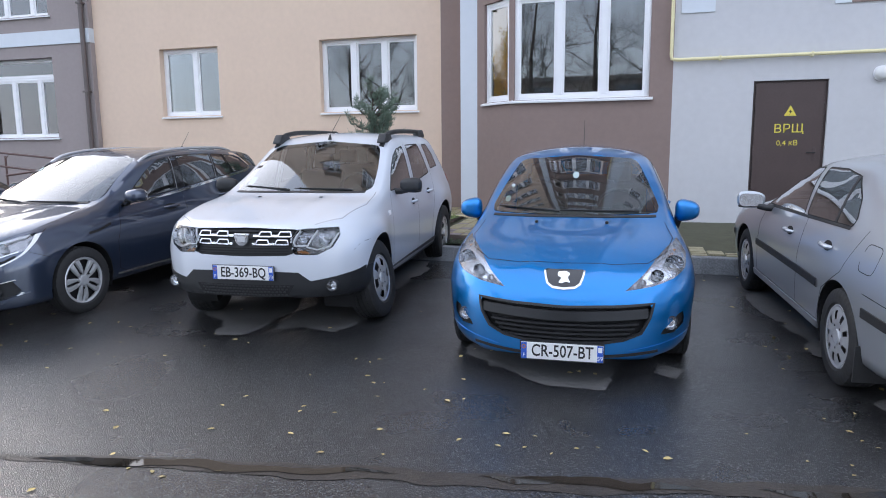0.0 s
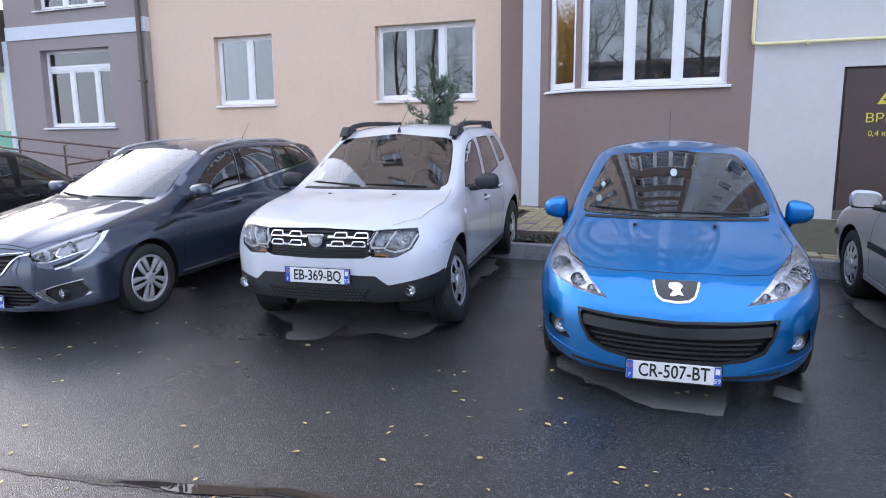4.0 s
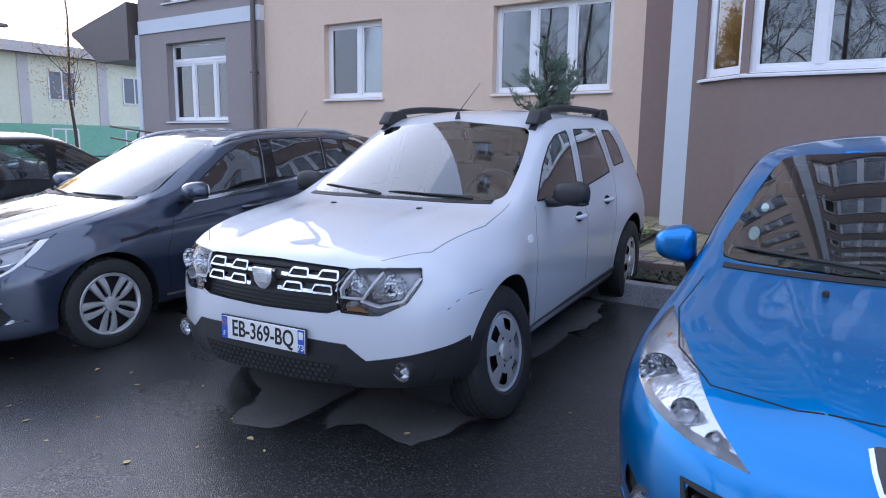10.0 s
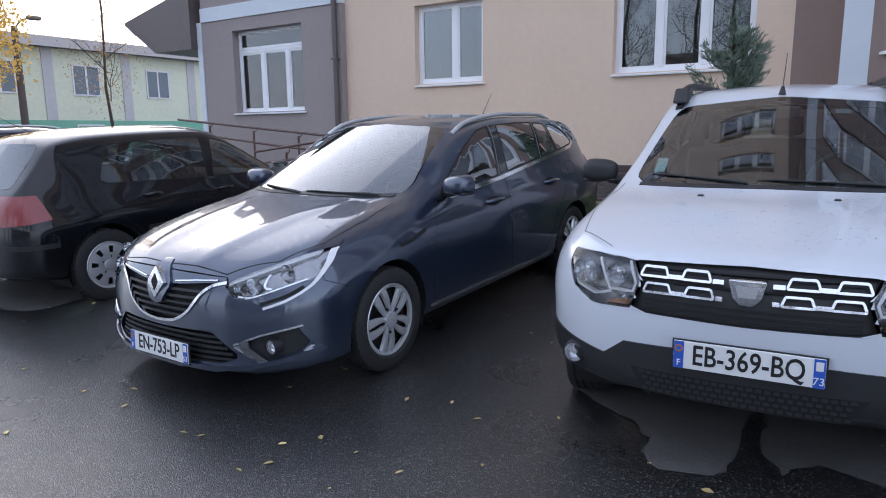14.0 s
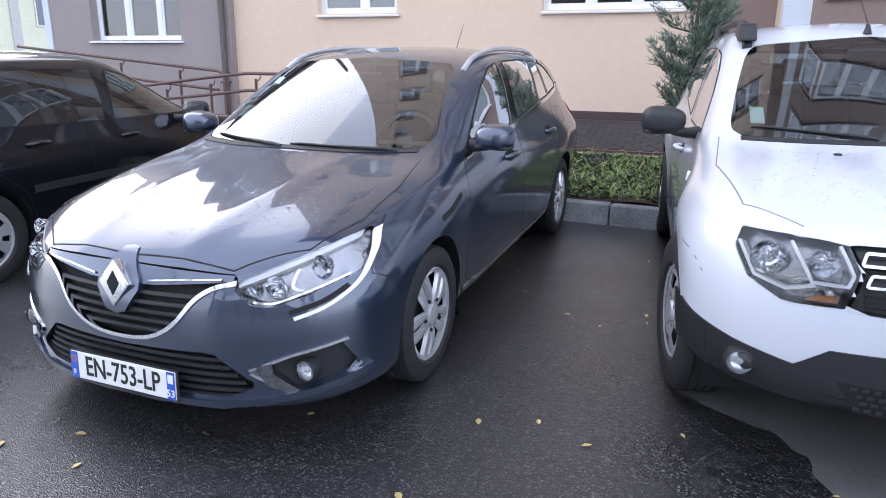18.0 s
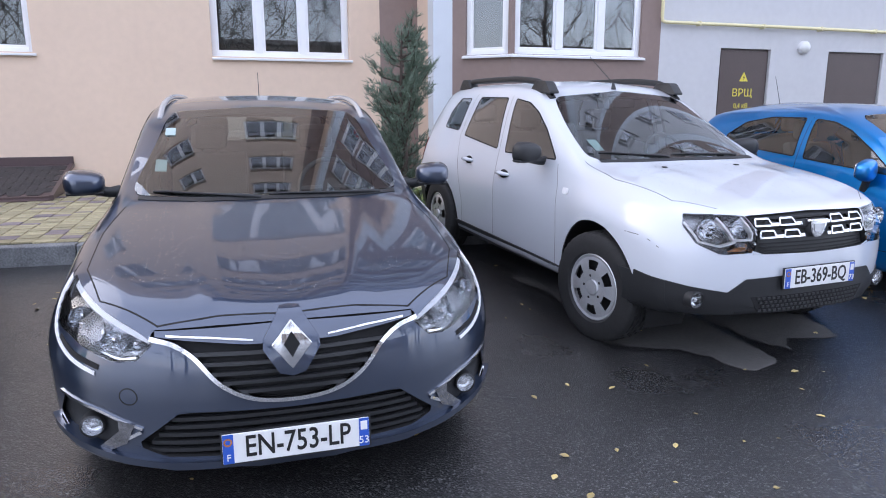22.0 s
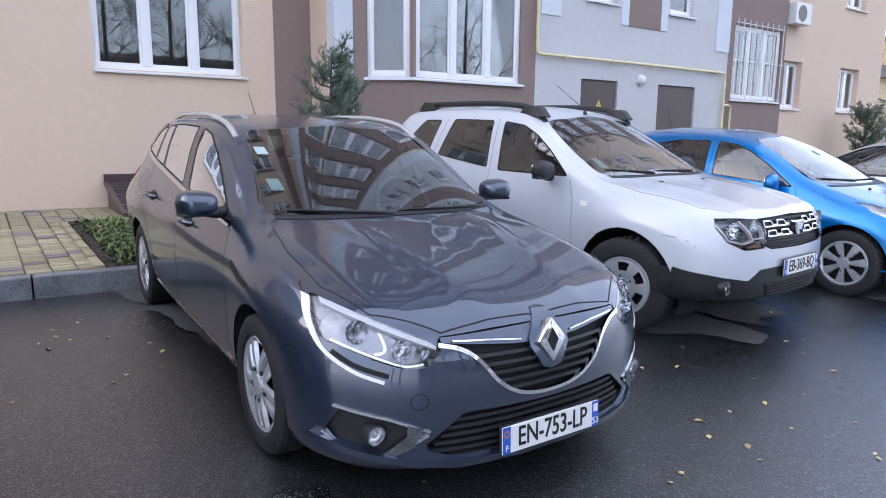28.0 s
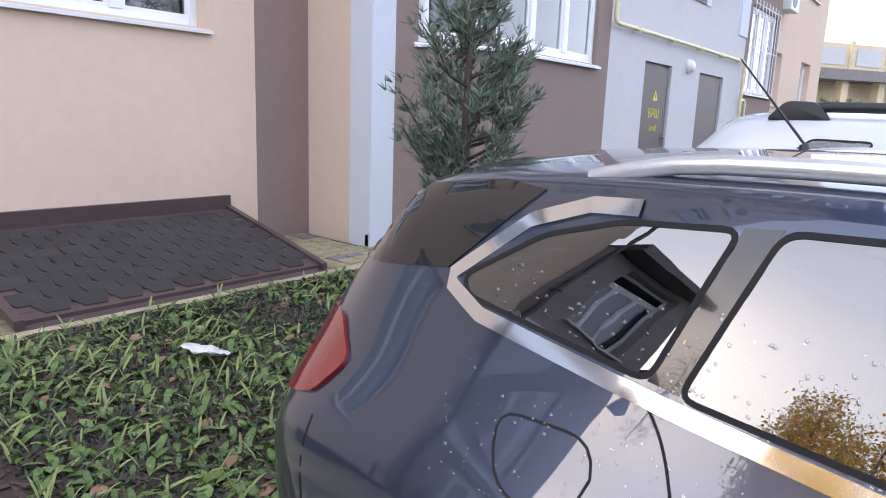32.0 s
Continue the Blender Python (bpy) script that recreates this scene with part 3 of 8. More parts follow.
class Shell:
    """A car's outer skin, lofted from its lengthwise lines. Local axes: x across, y from nose to tail, z up."""

    def __init__(self, s):
        self.s = s
        n = s["length"]
        (fx, fp), (rx, rp) = s["nose"], s["tail"]
        t = np.linspace(0, 1, 27)
        ys = np.concatenate([fx * t ** 2.2, np.linspace(fx, n - rx, int((n - fx - rx) / 0.03))[1:-1], (n - rx * t ** 2.2)[::-1]])
        k = np.ones(len(ys))
        k = np.where(ys < fx, (1 - (1 - ys / fx).clip(0, 1) ** fp) ** (1 / fp), k)
        k = np.where(ys > n - rx, (1 - (1 - (n - ys) / rx).clip(0, 1) ** rp) ** (1 / rp), k)
        fine = np.arange(-0.3, n + 0.3, 0.01)
        bell = np.exp(-0.5 * (np.arange(-18, 19) * 0.01 / 0.055) ** 2)
        calm = np.clip(np.minimum(ys - 0.22, n - 0.45 - ys) / 0.12, 0, 1)

        def line(q):
            g = pchip(s[q])
            soft = np.interp(ys, fine, np.convolve(g(fine), bell / bell.sum(), "same"))
            return g(ys) * (1 - calm) + soft * calm
        f = {q: line(q) for q in ("zt", "ze", "we", "zs", "ws", "zm", "wm", "zl", "wl", "zb")}
        counts = (3, 2, 6, 8, 11, 10)
        bm, grid = bmesh.new(), []
        for i, y in enumerate(ys):
            c = [(0, f["zb"][i]), (f["wl"][i] * 0.9 * k[i], f["zb"][i]), (f["wl"][i] * k[i], f["zl"][i]), (f["wm"][i] * k[i], f["zm"][i]), (f["ws"][i] * k[i], f["zs"][i]),
                 (f["we"][i] * k[i], f["ze"][i]), (0, f["zt"][i])]
            d = np.concatenate([[0], np.cumsum([max(math.hypot(a[0] - b[0], a[1] - b[1]), 0.004) for a, b in zip(c, c[1:])])])
            u = np.concatenate([np.linspace(d[j], d[j + 1], m, endpoint=False) for j, m in enumerate(counts)] + [[d[-1]]])
            over = [*d, 2 * d[-1] - d[-2]]
            px, pz = pchip(list(zip(over, [q[0] for q in c] + [-c[-2][0]])))(u), pchip(list(zip(over, [q[1] for q in c] + [c[-2][1]])))(u)
            row = [bm.verts.new((a, y, b)) for a, b in zip(px, pz)]
            grid.append(row + [bm.verts.new((-a, y, b)) for a, b in list(zip(px, pz))[::-1][1:-1]])
        if "crease" in s:
            cx, cw, ch, c0, c1 = s["crease"]
            for i, y in enumerate(ys):
                g = math.sin(math.pi * min(1, max(0, (y - c0) / (c1 - c0)))) ** 0.6 * ch
                if g > 0:
                    mid = cx - 0.12 * (1 - (y - c0) / (c1 - c0))
                    for v in grid[i]:
                        if v.co.z > f["zs"][i]:
                            v.co.z += g * (math.exp(-((abs(v.co.x) - mid) / cw) ** 2) - 0.5 * math.exp(-(v.co.x / 0.12) ** 2))
        w = len(grid[0])
        for a, b in zip(grid, grid[1:]):
            for j in range(w):
                bm.faces.new((a[j], a[(j + 1) % w], b[(j + 1) % w], b[j]))
        bm.normal_update()
        if max(bm.faces, key=lambda q: q.calc_center_median().z).normal.z < 0:
            bmesh.ops.reverse_faces(bm, faces=bm.faces[:])
        bmesh.ops.remove_doubles(bm, verts=bm.verts, dist=0.0006)
        bm.normal_update()
        self.bm, self.tree = bm, BVHTree.FromBMesh(bm)

    def cast(self, view, a, b):
        way, start = VIEWS[view]
        at, nor, _, _ = self.tree.ray_cast(start(a, b), way)
        if at is None:
            p = start(a, b)
            q = {"front": Vector((p.x, 0.3, p.z)), "rear": Vector((p.x, self.s["length"] - 0.3, p.z)), "left": Vector((0.8, p.y, p.z)),
                 "right": Vector((-0.8, p.y, p.z)), "top": Vector((p.x, p.y, 1.2))}[view]
            at, nor, _, _ = self.tree.find_nearest(q)
        if nor.dot(way) > 0:
            nor = -nor
        return at, nor

    def cut(self, view, poly, deep=None):
        """Opens the skin inside an outline."""
        i, j = FLAT[view]
        way = VIEWS[view][0]
        old = {e for e in self.bm.edges if len(e.link_faces) < 2}
        gone = []
        for f in self.bm.faces:
            c = f.calc_center_median()
            if (f.normal.dot(way) < 0.12 and inside(poly, c[i], c[j])) and (deep is None or deep(c)):
                gone.append(f)
        bmesh.ops.delete(self.bm, geom=gone, context="FACES")
        verts = {v for e in self.bm.edges if len(e.link_faces) == 1 and e not in old for v in e.verts}
        for v in verts:
            if deep is not None and not deep(v.co):
                continue
            p, d = nearest_on(poly, v.co[i], v.co[j])
            if d < 0.05:
                q = v.co.copy()
                q[i], q[j] = p
                at, nor = self.cast(view, p[0], p[1])
                v.co = at if (at - q).length < 0.08 else q

    def patch(self, view, poly, off=0.003, skirt=-0.004, step=0.05, along=False, bm=None, calm=False):
        """A piece of skin inside an outline, lifted by off, with edges down to skirt."""
        i, j = FLAT[view]
        way = VIEWS[view][0]
        dense = []
        for q, w in zip(poly, poly[1:] + poly[:1]):
            m = max(1, int(math.hypot(w[0] - q[0], w[1] - q[1]) / step))
            dense += [(q[0] + (w[0] - q[0]) * t / m, q[1] + (w[1] - q[1]) * t / m) for t in range(m)]
        tmp = bmesh.new()
        try:
            tmp.faces.new([tmp.verts.new((a, b, 0)) for a, b in dense])
        except ValueError:
            return bm or tmp
        for ax in (0, 1):
            lo, hi = min(p[ax] for p in dense), max(p[ax] for p in dense)
            for c in np.arange(lo + step, hi - step * 0.3, step):
                no = (1, 0, 0) if ax == 0 else (0, 1, 0)
                bmesh.ops.bisect_plane(tmp, geom=tmp.verts[:] + tmp.edges[:] + tmp.faces[:], plane_co=tuple(c if q == ax else 0 for q in range(3)), plane_no=no)
        bmesh.ops.triangulate(tmp, faces=tmp.faces[:])
        bm = bm or bmesh.new()
        made, low = {}, {}
        hits = [self.cast(view, v.co.x, v.co.y) for v in tmp.verts]
        if calm:
            # a screen is one even curve: its depth follows a low polynomial of width and height
            px, py, pz = (np.array([h[0][q] for h in hits]) for q in range(3))
            zc = pz - pz.mean()
            base = np.stack([np.ones_like(px), zc, zc ** 2, px ** 2, px ** 2 * zc, px ** 4], 1)
            py = base @ np.linalg.lstsq(base, py, rcond=None)[0]
            hits = [(Vector((px[q], py[q], pz[q])), h[1]) for q, h in enumerate(hits)]
        for v, (at, nor) in zip(tmp.verts, hits):
            d = -way if along else nor
            made[v] = bm.verts.new(at + d * off)
            if v.is_boundary:
                low[v] = bm.verts.new(at + d * skirt)
        fs = []
        for f in tmp.faces:
            fs.append(bm.faces.new([made[v] for v in f.verts]))
        for e in tmp.edges:
            if e.is_boundary:
                a, b = e.verts
                fs.append(bm.faces.new((made[a], made[b], low[b], low[a])))
        tmp.free()
        bmesh.ops.recalc_face_normals(bm, faces=fs)
        probe = next((f for f in fs if abs(f.normal.dot(way)) > 0.2), None)
        if probe and probe.normal.dot(way) > 0 and off >= skirt:
            bmesh.ops.reverse_faces(bm, faces=fs)
        return bm

    def ribbon(self, view, line, width, off=0.001, skirt=-0.003, closed=False, step=0.04, bm=None):
        """A strip of even width that follows a line over the skin."""
        pts = []
        seq = list(line) + ([line[0]] if closed else [])
        for q, w in zip(seq, seq[1:]):
            m = max(1, int(math.hypot(w[0] - q[0], w[1] - q[1]) / step))
            pts += [Vector((q[0] + (w[0] - q[0]) * t / m, q[1] + (w[1] - q[1]) * t / m)) for t in range(m)]
        if not closed:
            pts.append(Vector(seq[-1]))
        bm = bm or bmesh.new()
        rows = []
        n = len(pts)
        for k, p in enumerate(pts):
            a, b = (pts[k - 1], pts[(k + 1) % n]) if closed else (pts[max(k - 1, 0)], pts[min(k + 1, n - 1)])
            d = (b - a).normalized()
            s = Vector((-d.y, d.x)) * width / 2
            (l, ln), (r, rn) = self.cast(view, *(p + s)), self.cast(view, *(p - s))
            rows.append([bm.verts.new(q) for q in (l + ln * skirt, l + ln * off, r + rn * off, r + rn * skirt)])
        fs = []
        for a, b in zip(rows, rows[1:] + (rows[:1] if closed else [])):
            for q in range(3):
                fs.append(bm.faces.new((a[q], b[q], b[q + 1], a[q + 1])))
        bmesh.ops.recalc_face_normals(bm, faces=fs)
        return bm

    def split(self, top, material, pieces):
        """Turns the skin into part meshes: pieces of (name, view, outline, test), the rest is the body."""
        bm = self.bm
        bm.normal_update()
        bm.verts.index_update()
        groups = {"body": []}
        for f in bm.faces:
            c = f.calc_center_median()
            for name, view, poly, test, *_ in pieces:
                i, j = FLAT[view]
                if f.normal.dot(VIEWS[view][0]) < 0.1 and inside(poly, c[i], c[j]) and (test is None or test(c)):
                    groups.setdefault((name, view), []).append(f)
                    break
            else:
                groups["body"].append(f)
        for key, faces in groups.items():
            name = key if isinstance(key, str) else key[0]
            at, co, no, ix = {}, [], [], []
            for f in faces:
                row = []
                for v in f.verts:
                    if v not in at:
                        at[v] = len(co)
                        co.append(v.co[:]), no.append(v.normal[:])
                    row.append(at[v])
                ix.append(row)
            me = bpy.data.meshes.new(name)
            me.from_pydata(co, [], ix)
            own = next((p[4] for p in pieces if (p[0], p[1]) == key and len(p) > 4), material)
            me.materials.append(own)
            me.polygons.foreach_set("use_smooth", [True] * len(me.polygons))
            me.normals_split_custom_set_from_vertices(no)
            ob = new(name, me)
            ob.parent = top
        bm.free()


def make_wheel(top, x, y, r, width, rim_r, style, side, mats):
    """A tyre with rim and cover. side: +1 for the side that faces +x."""
    h = width / 2
    prof = [(-h * 0.78, rim_r - 0.005), (-h * 0.97, rim_r + 0.012), (-h, rim_r + (r - rim_r) * 0.45), (-h * 0.95, r - 0.026), (-h * 0.84, r - 0.008)]
    for o in (-0.5, -0.17, 0.17, 0.5):
        prof += [(h * (o - 0.06), r - 0.001), (h * (o - 0.05), r - 0.008), (h * (o + 0.05), r - 0.008), (h * (o + 0.06), r - 0.001)]
    prof += [(h * 0.84, r - 0.008), (h * 0.95, r - 0.026), (h, rim_r + (r - rim_r) * 0.45), (h * 0.97, rim_r + 0.012), (h * 0.78, rim_r - 0.005)]
    bm = bmesh.new()
    seg = 120
    rings = add_lathe(bm, prof, seg)
    for q, (o, rad) in enumerate(prof):
        if rad > r - 0.03:
            for k in range(seg):
                if (k + (q // 4)) % 3 == 0:
                    c = rings[q][k].co
                    f = (rad - 0.006) / max(rad, 0.01)
                    c.y, c.z = c.y * f, c.z * f
    bmesh.ops.recalc_face_normals(bm, faces=bm.faces)
    wheel = part("wheel", bm, M_RUBBER, top, "black rubber tyre with grooved tread", 40)
    wheel.matrix_local = pose(x, y, r - 0.012, random.uniform(0, 360), 0, 0)
    bm = bmesh.new()
    add_lathe(bm, [(-h * 0.8, rim_r), (h * 0.3 * side, rim_r - 0.012), (h * 0.3 * side, 0.06), (h * 0.2 * side, 0.0)], 40)
    bmesh.ops.recalc_face_normals(bm, faces=bm.faces)
    part("rim", bm, M_DARKMETAL, wheel, "dark steel rim", 40)
    bm = bmesh.new()
    a = side
    count = style["spokes"]
    rings = [(h * 0.80 * a, rim_r + 0.004), (h * 0.88 * a, rim_r - 0.006), (h * 0.80 * a, rim_r - 0.024)]
    add_lathe(bm, [(h * 0.66 * a, rim_r + 0.002), *rings, (h * 0.62 * a, rim_r - 0.026)], 48)
    made = []
    if style["kind"] == "spoke":
        for k in range(count):
            for s in ((-1, 1) if style.get("twin") else (0,)):
                th = 2 * math.pi * k / count + s * style.get("gap", 0.1)
                w0, w1, lean = style["w0"], style["w1"], style.get("lean", 0.0) * (1 if s >= 0 else -1)
                loops = []
                sp = bmesh.new()
                for q in range(7):
                    t = q / 6
                    rr = 0.045 + (rim_r - 0.060) * t
                    ww = w0 + (w1 - w0) * t
                    xx = h * a * (0.70 + 0.20 * math.sin(math.pi * (0.25 + 0.6 * t)))
                    an = th + lean * t
                    ca, sa = math.cos(an), math.sin(an)
                    loops.append([sp.verts.new((px, rr * ca - e * sa, rr * sa + e * ca)) for px, e in ((xx - 0.018 * a, -ww), (xx, -ww * 0.75), (xx + 0.004 * a, 0), (xx, ww * 0.75), (xx - 0.018 * a, ww))])
                for p, q in zip(loops, loops[1:]):
                    for e in range(4):
                        sp.faces.new((p[e], p[e + 1], q[e + 1], q[e]))
                bmesh.ops.recalc_face_normals(sp, faces=sp.faces)
                made.append(sp)
    else:
        # a pressed cover with windows near the rim
        n = count * 6
        hole = lambda k, t: (k % 6) in style["open"] and 0.55 < t < 0.93
        loops = []
        for q in range(9):
            t = q / 8
            rr = 0.035 + (rim_r - 0.055) * t
            xx = h * a * (0.78 + 0.16 * math.sin(math.pi * (0.15 + 0.75 * t)))
            loops.append([bm.verts.new((xx, rr * math.cos(2 * math.pi * k / n), rr * math.sin(2 * math.pi * k / n))) for k in range(n)])
        for q in range(8):
            for k in range(n):
                if not hole(k, (q + 0.5) / 8):
                    bm.faces.new((loops[q][k], loops[q][(k + 1) % n], loops[q + 1][(k + 1) % n], loops[q + 1][k]))
    bmesh.ops.recalc_face_normals(bm, faces=bm.faces)
    part("wheel_cover", bm, mats["wheel_mat"], wheel, "silver wheel cover with openings", 50)
    for sp in made:
        part("spoke", sp, mats["wheel_mat"], wheel, smooth=50)
    bm = bmesh.new()
    add_lathe(bm, [(h * 0.7 * a, 0.052), (h * 0.98 * a, 0.048), (h * 1.02 * a, 0.03), (h * 1.02 * a, 0.0)], 24)
    part("hub_cap", bm, mats["wheel_mat"], wheel, smooth=40)
    for k in range(5):
        bm = bmesh.new()
        add_lathe(bm, [(h * 0.8 * a, 0.010), (h * 0.93 * a, 0.009), (h * 0.94 * a, 0.0)], 6, m=Matrix.Translation((0, 0.075 * math.cos(k * 1.2566 + 0.6), 0.075 * math.sin(k * 1.2566 + 0.6))))
        part("wheel_bolt", bm, M_DARKMETAL, wheel)
    return wheel


def make_plate(top, text, region, m, dept=True):
    """A white number plate with blue ends."""
    pl = part("licence_plate", box(-0.26, 0.26, -0.004, 0.004, -0.055, 0.055, 0.003), M_PLATE, top, "white licence plate with black characters and blue ends")
    pl.matrix_local = m
    part("plate_frame", prism([(-0.267, -0.062), (0.267, -0.062), (0.267, 0.06), (-0.267, 0.06)], 0.002, 0.009), M_BLACK, pl, "black plate holder")
    part("blue_band", box(-0.259, -0.222, -0.0055, 0, -0.054, 0.054), M_PLATEBLUE, pl)
    flip = pose(0, -0.0045, 0, 90, 0, 0)
    letters(text, 0.112, M_INK, pl, pose(0.003 if dept else 0.015, 0, 0) @ flip, wide=0.76, bold=0.0012)
    letters("F", 0.035, M_PLATE, pl, pose(-0.24, -0.002, -0.032) @ flip)
    for k in range(12):
        part("plate_star", box(-0.003, 0.003, -0.0062, 0, -0.003, 0.003, 0, pose(-0.2405 + 0.012 * math.sin(k * math.pi / 6), 0, 0.026 + 0.012 * math.cos(k * math.pi / 6))), M_AMBER, pl)
    if dept:
        part("blue_band", box(0.222, 0.259, -0.0055, 0, -0.054, 0.054), M_PLATEBLUE, pl)
        letters(region, 0.04, M_PLATE, pl, pose(0.24, -0.002, -0.03) @ flip)
        part("region_mark", box(0.228, 0.253, -0.0062, 0, 0.01, 0.044), M_PLATE, pl)
    return pl


def make_mirror(top, x, y, z, material, side, size=(0.13, 0.09, 0.085), stalk=False):
    """A door mirror: rounded housing, glass that faces the tail, foot."""
    bm = bmesh.new()
    bmesh.ops.create_icosphere(bm, subdivisions=4, radius=1)
    for v in bm.verts:
        c = v.co
        c.x, c.y, c.z = (math.copysign(abs(c[q]) ** 0.72, c[q]) for q in range(3))
        if c.y > 0:
            c.y *= 0.35
        c.z *= 1 - 0.22 * c.x * side if stalk else 1 + 0.12 * c.x * side
        v.co = Vector((c.x * size[0], c.y * size[1], c.z * size[2]))
    house = part("door_mirror", bm, material, top, smooth="all")
    house.matrix_local = pose(x, y, z, 0, 0, -side * 10)
    part("mirror_glass", prism(rounded([(-size[0] * 0.84, -size[2] * 0.75), (size[0] * 0.84, -size[2] * 0.8), (size[0] * 0.86, size[2] * 0.75), (-size[0] * 0.84, size[2] * 0.7)], 0.05), size[1] * 0.30, size[1] * 0.37), M_CHROME, house)
    if stalk:
        part("mirror_foot", tube([(-side * size[0] * 0.62, 0, -size[2] * 0.5), (-side * size[0] * 0.78, 0.01, -size[2] * 1.2), (-side * size[0] * 1.0, 0.03, -size[2] * 1.9)], [0.04, 0.028, 0.034]), M_BLACK, house, smooth=60)
        return house
    part("mirror_band", box(-size[0] * 0.9, size[0] * 0.9, -size[1] * 0.7, size[1] * 0.3, -size[2] * 0.93, -size[2] * 0.62, 0.012), M_BLACK, house)
    part("mirror_foot", tube([(-side * size[0] * 0.5, 0.01, -size[2] * 0.7), (-side * size[0] * 1.15, 0.02, -size[2] * 0.95), (-side * size[0] * 1.7, 0.02, -size[2] * 0.9)], [0.03, 0.028, 0.035]), M_BLACK, house, smooth=60)
    return house


def make_seat(top, x, y, z, rear=False, w=0.25):
    wide = 0.62 if rear else w
    seat = part("rear_bench" if rear else "front_seat", box(-wide, wide, 0, 0.5, z - 0.16, z, 0.05), M_SEAT, top)
    seat.matrix_local = pose(x, y, 0)
    part("backrest", prism(rounded([(0.46, z - 0.06), (0.60, z - 0.06), (0.80, z + 0.54), (0.70, z + 0.56)], 0.05), -wide, wide, "x", 0.02), M_SEAT, seat)
    for hx in ((-0.38, 0, 0.38) if rear else (0,)):
        part("headrest", box(hx - 0.12, hx + 0.12, 0.73, 0.82, z + 0.57, z + 0.74, 0.035), M_SEAT, seat)
        part("headrest_post", tube([(hx - 0.05, 0.77, z + 0.5), (hx - 0.05, 0.77, z + 0.6)], 0.007, 6), M_CHROME, seat)
        part("headrest_post", tube([(hx + 0.05, 0.77, z + 0.5), (hx + 0.05, 0.77, z + 0.6)], 0.007, 6), M_CHROME, seat)


def lamp(sh, top, view, outline, bowls, deep=0.07, name="headlamp", bar=None, back=None, lens=None, label="clear headlamp with bright reflectors"):
    """A recessed lamp: bucket, reflector bowls, clear lens."""
    sh.cut(view, outline)
    bk = part(name, sh.patch(view, outline, -deep, 0.0, 0.05, True), back or M_DARKMETAL, top, label, 30)
    way = VIEWS[view][0]
    for a, b, r, m in bowls:
        at, _ = sh.cast(view, a, b)
        bm = bmesh.new()
        rot = way.to_track_quat("Z", "Y").to_matrix().to_4x4()
        pr = [(deep * 0.12, r), (deep * 0.22, r * 0.93), (deep * 0.55, r * 0.72), (deep * 0.75, r * 0.4), (deep * 0.8, 0.012), (deep * 0.45, 0.012), (deep * 0.4, 0.0)]
        rings = add_lathe(bm, pr, 28, "z", Matrix.Translation(at) @ rot)
        for ring in rings[1:4]:
            for v in ring[::2]:
                v.co += way * (r * 0.16)
        bmesh.ops.recalc_face_normals(bm, faces=bm.faces)
        part("reflector", bm, m, bk, "fluted bright reflector", 12)
    for line, w, off, m in bar or ():
        part("lamp_trim", sh.ribbon(view, line, w, off, off - 0.03, step=0.03), m, bk, smooth=40)
    ln = part("lens", sh.patch(view, outline, 0.002, -0.004, 0.04), lens or M_LAMPGLASS, bk, smooth=30)
    ln.visible_shadow = False
    return bk


def cabin(sh, top, s):
    """Dashboard, steering wheel, seats and inner mirror."""
    y, z, w = s["dash"]
    part("dashboard", prism(rounded([(y - 0.42, z - 0.06), (y, z), (y + 0.16, z - 0.06), (y + 0.1, z - 0.4), (y - 0.3, z - 0.4)], 0.06), -w, w, "x", 0.02), M_INTERIOR, top, smooth=40)
    bm = bmesh.new()
    wm = pose(0.36, y + 0.24, z - 0.02, 65, 0, 0)
    ring = [wm @ Vector((0.185 * math.cos(k * math.pi / 14), 0.185 * math.sin(k * math.pi / 14), 0)) for k in range(29)]
    add_tube(bm, ring, 0.015, 8, False)
    for p in ((-0.18, 0), (0.18, 0), (0, -0.18)):
        add_tube(bm, [wm @ Vector((0, 0, 0.02)), wm @ Vector((*p, 0))], 0.018, 6)
    add_lathe(bm, [(-0.02, 0.06), (0.03, 0.055), (0.035, 0.0)], 16, "z", wm)
    part("steering_wheel", bm, M_INTERIOR, top, smooth=50)
    for x in (-0.37, 0.37):
        make_seat(top, x, y + 0.42, z - 0.42)
    make_seat(top, 0, y + 1.28, z - 0.40, True)
    part("rear_view_mirror", box(-0.11, 0.11, s["mirror_in"][0], s["mirror_in"][0] + 0.03, s["mirror_in"][1] - 0.035, s["mirror_in"][1] + 0.035, 0.012), M_BLACK, top)
    part("floor_pan", box(-w * 0.9, w * 0.9, y - 0.5, s["length"] - 0.6, 0.24, 0.3), M_INTERIOR, top)


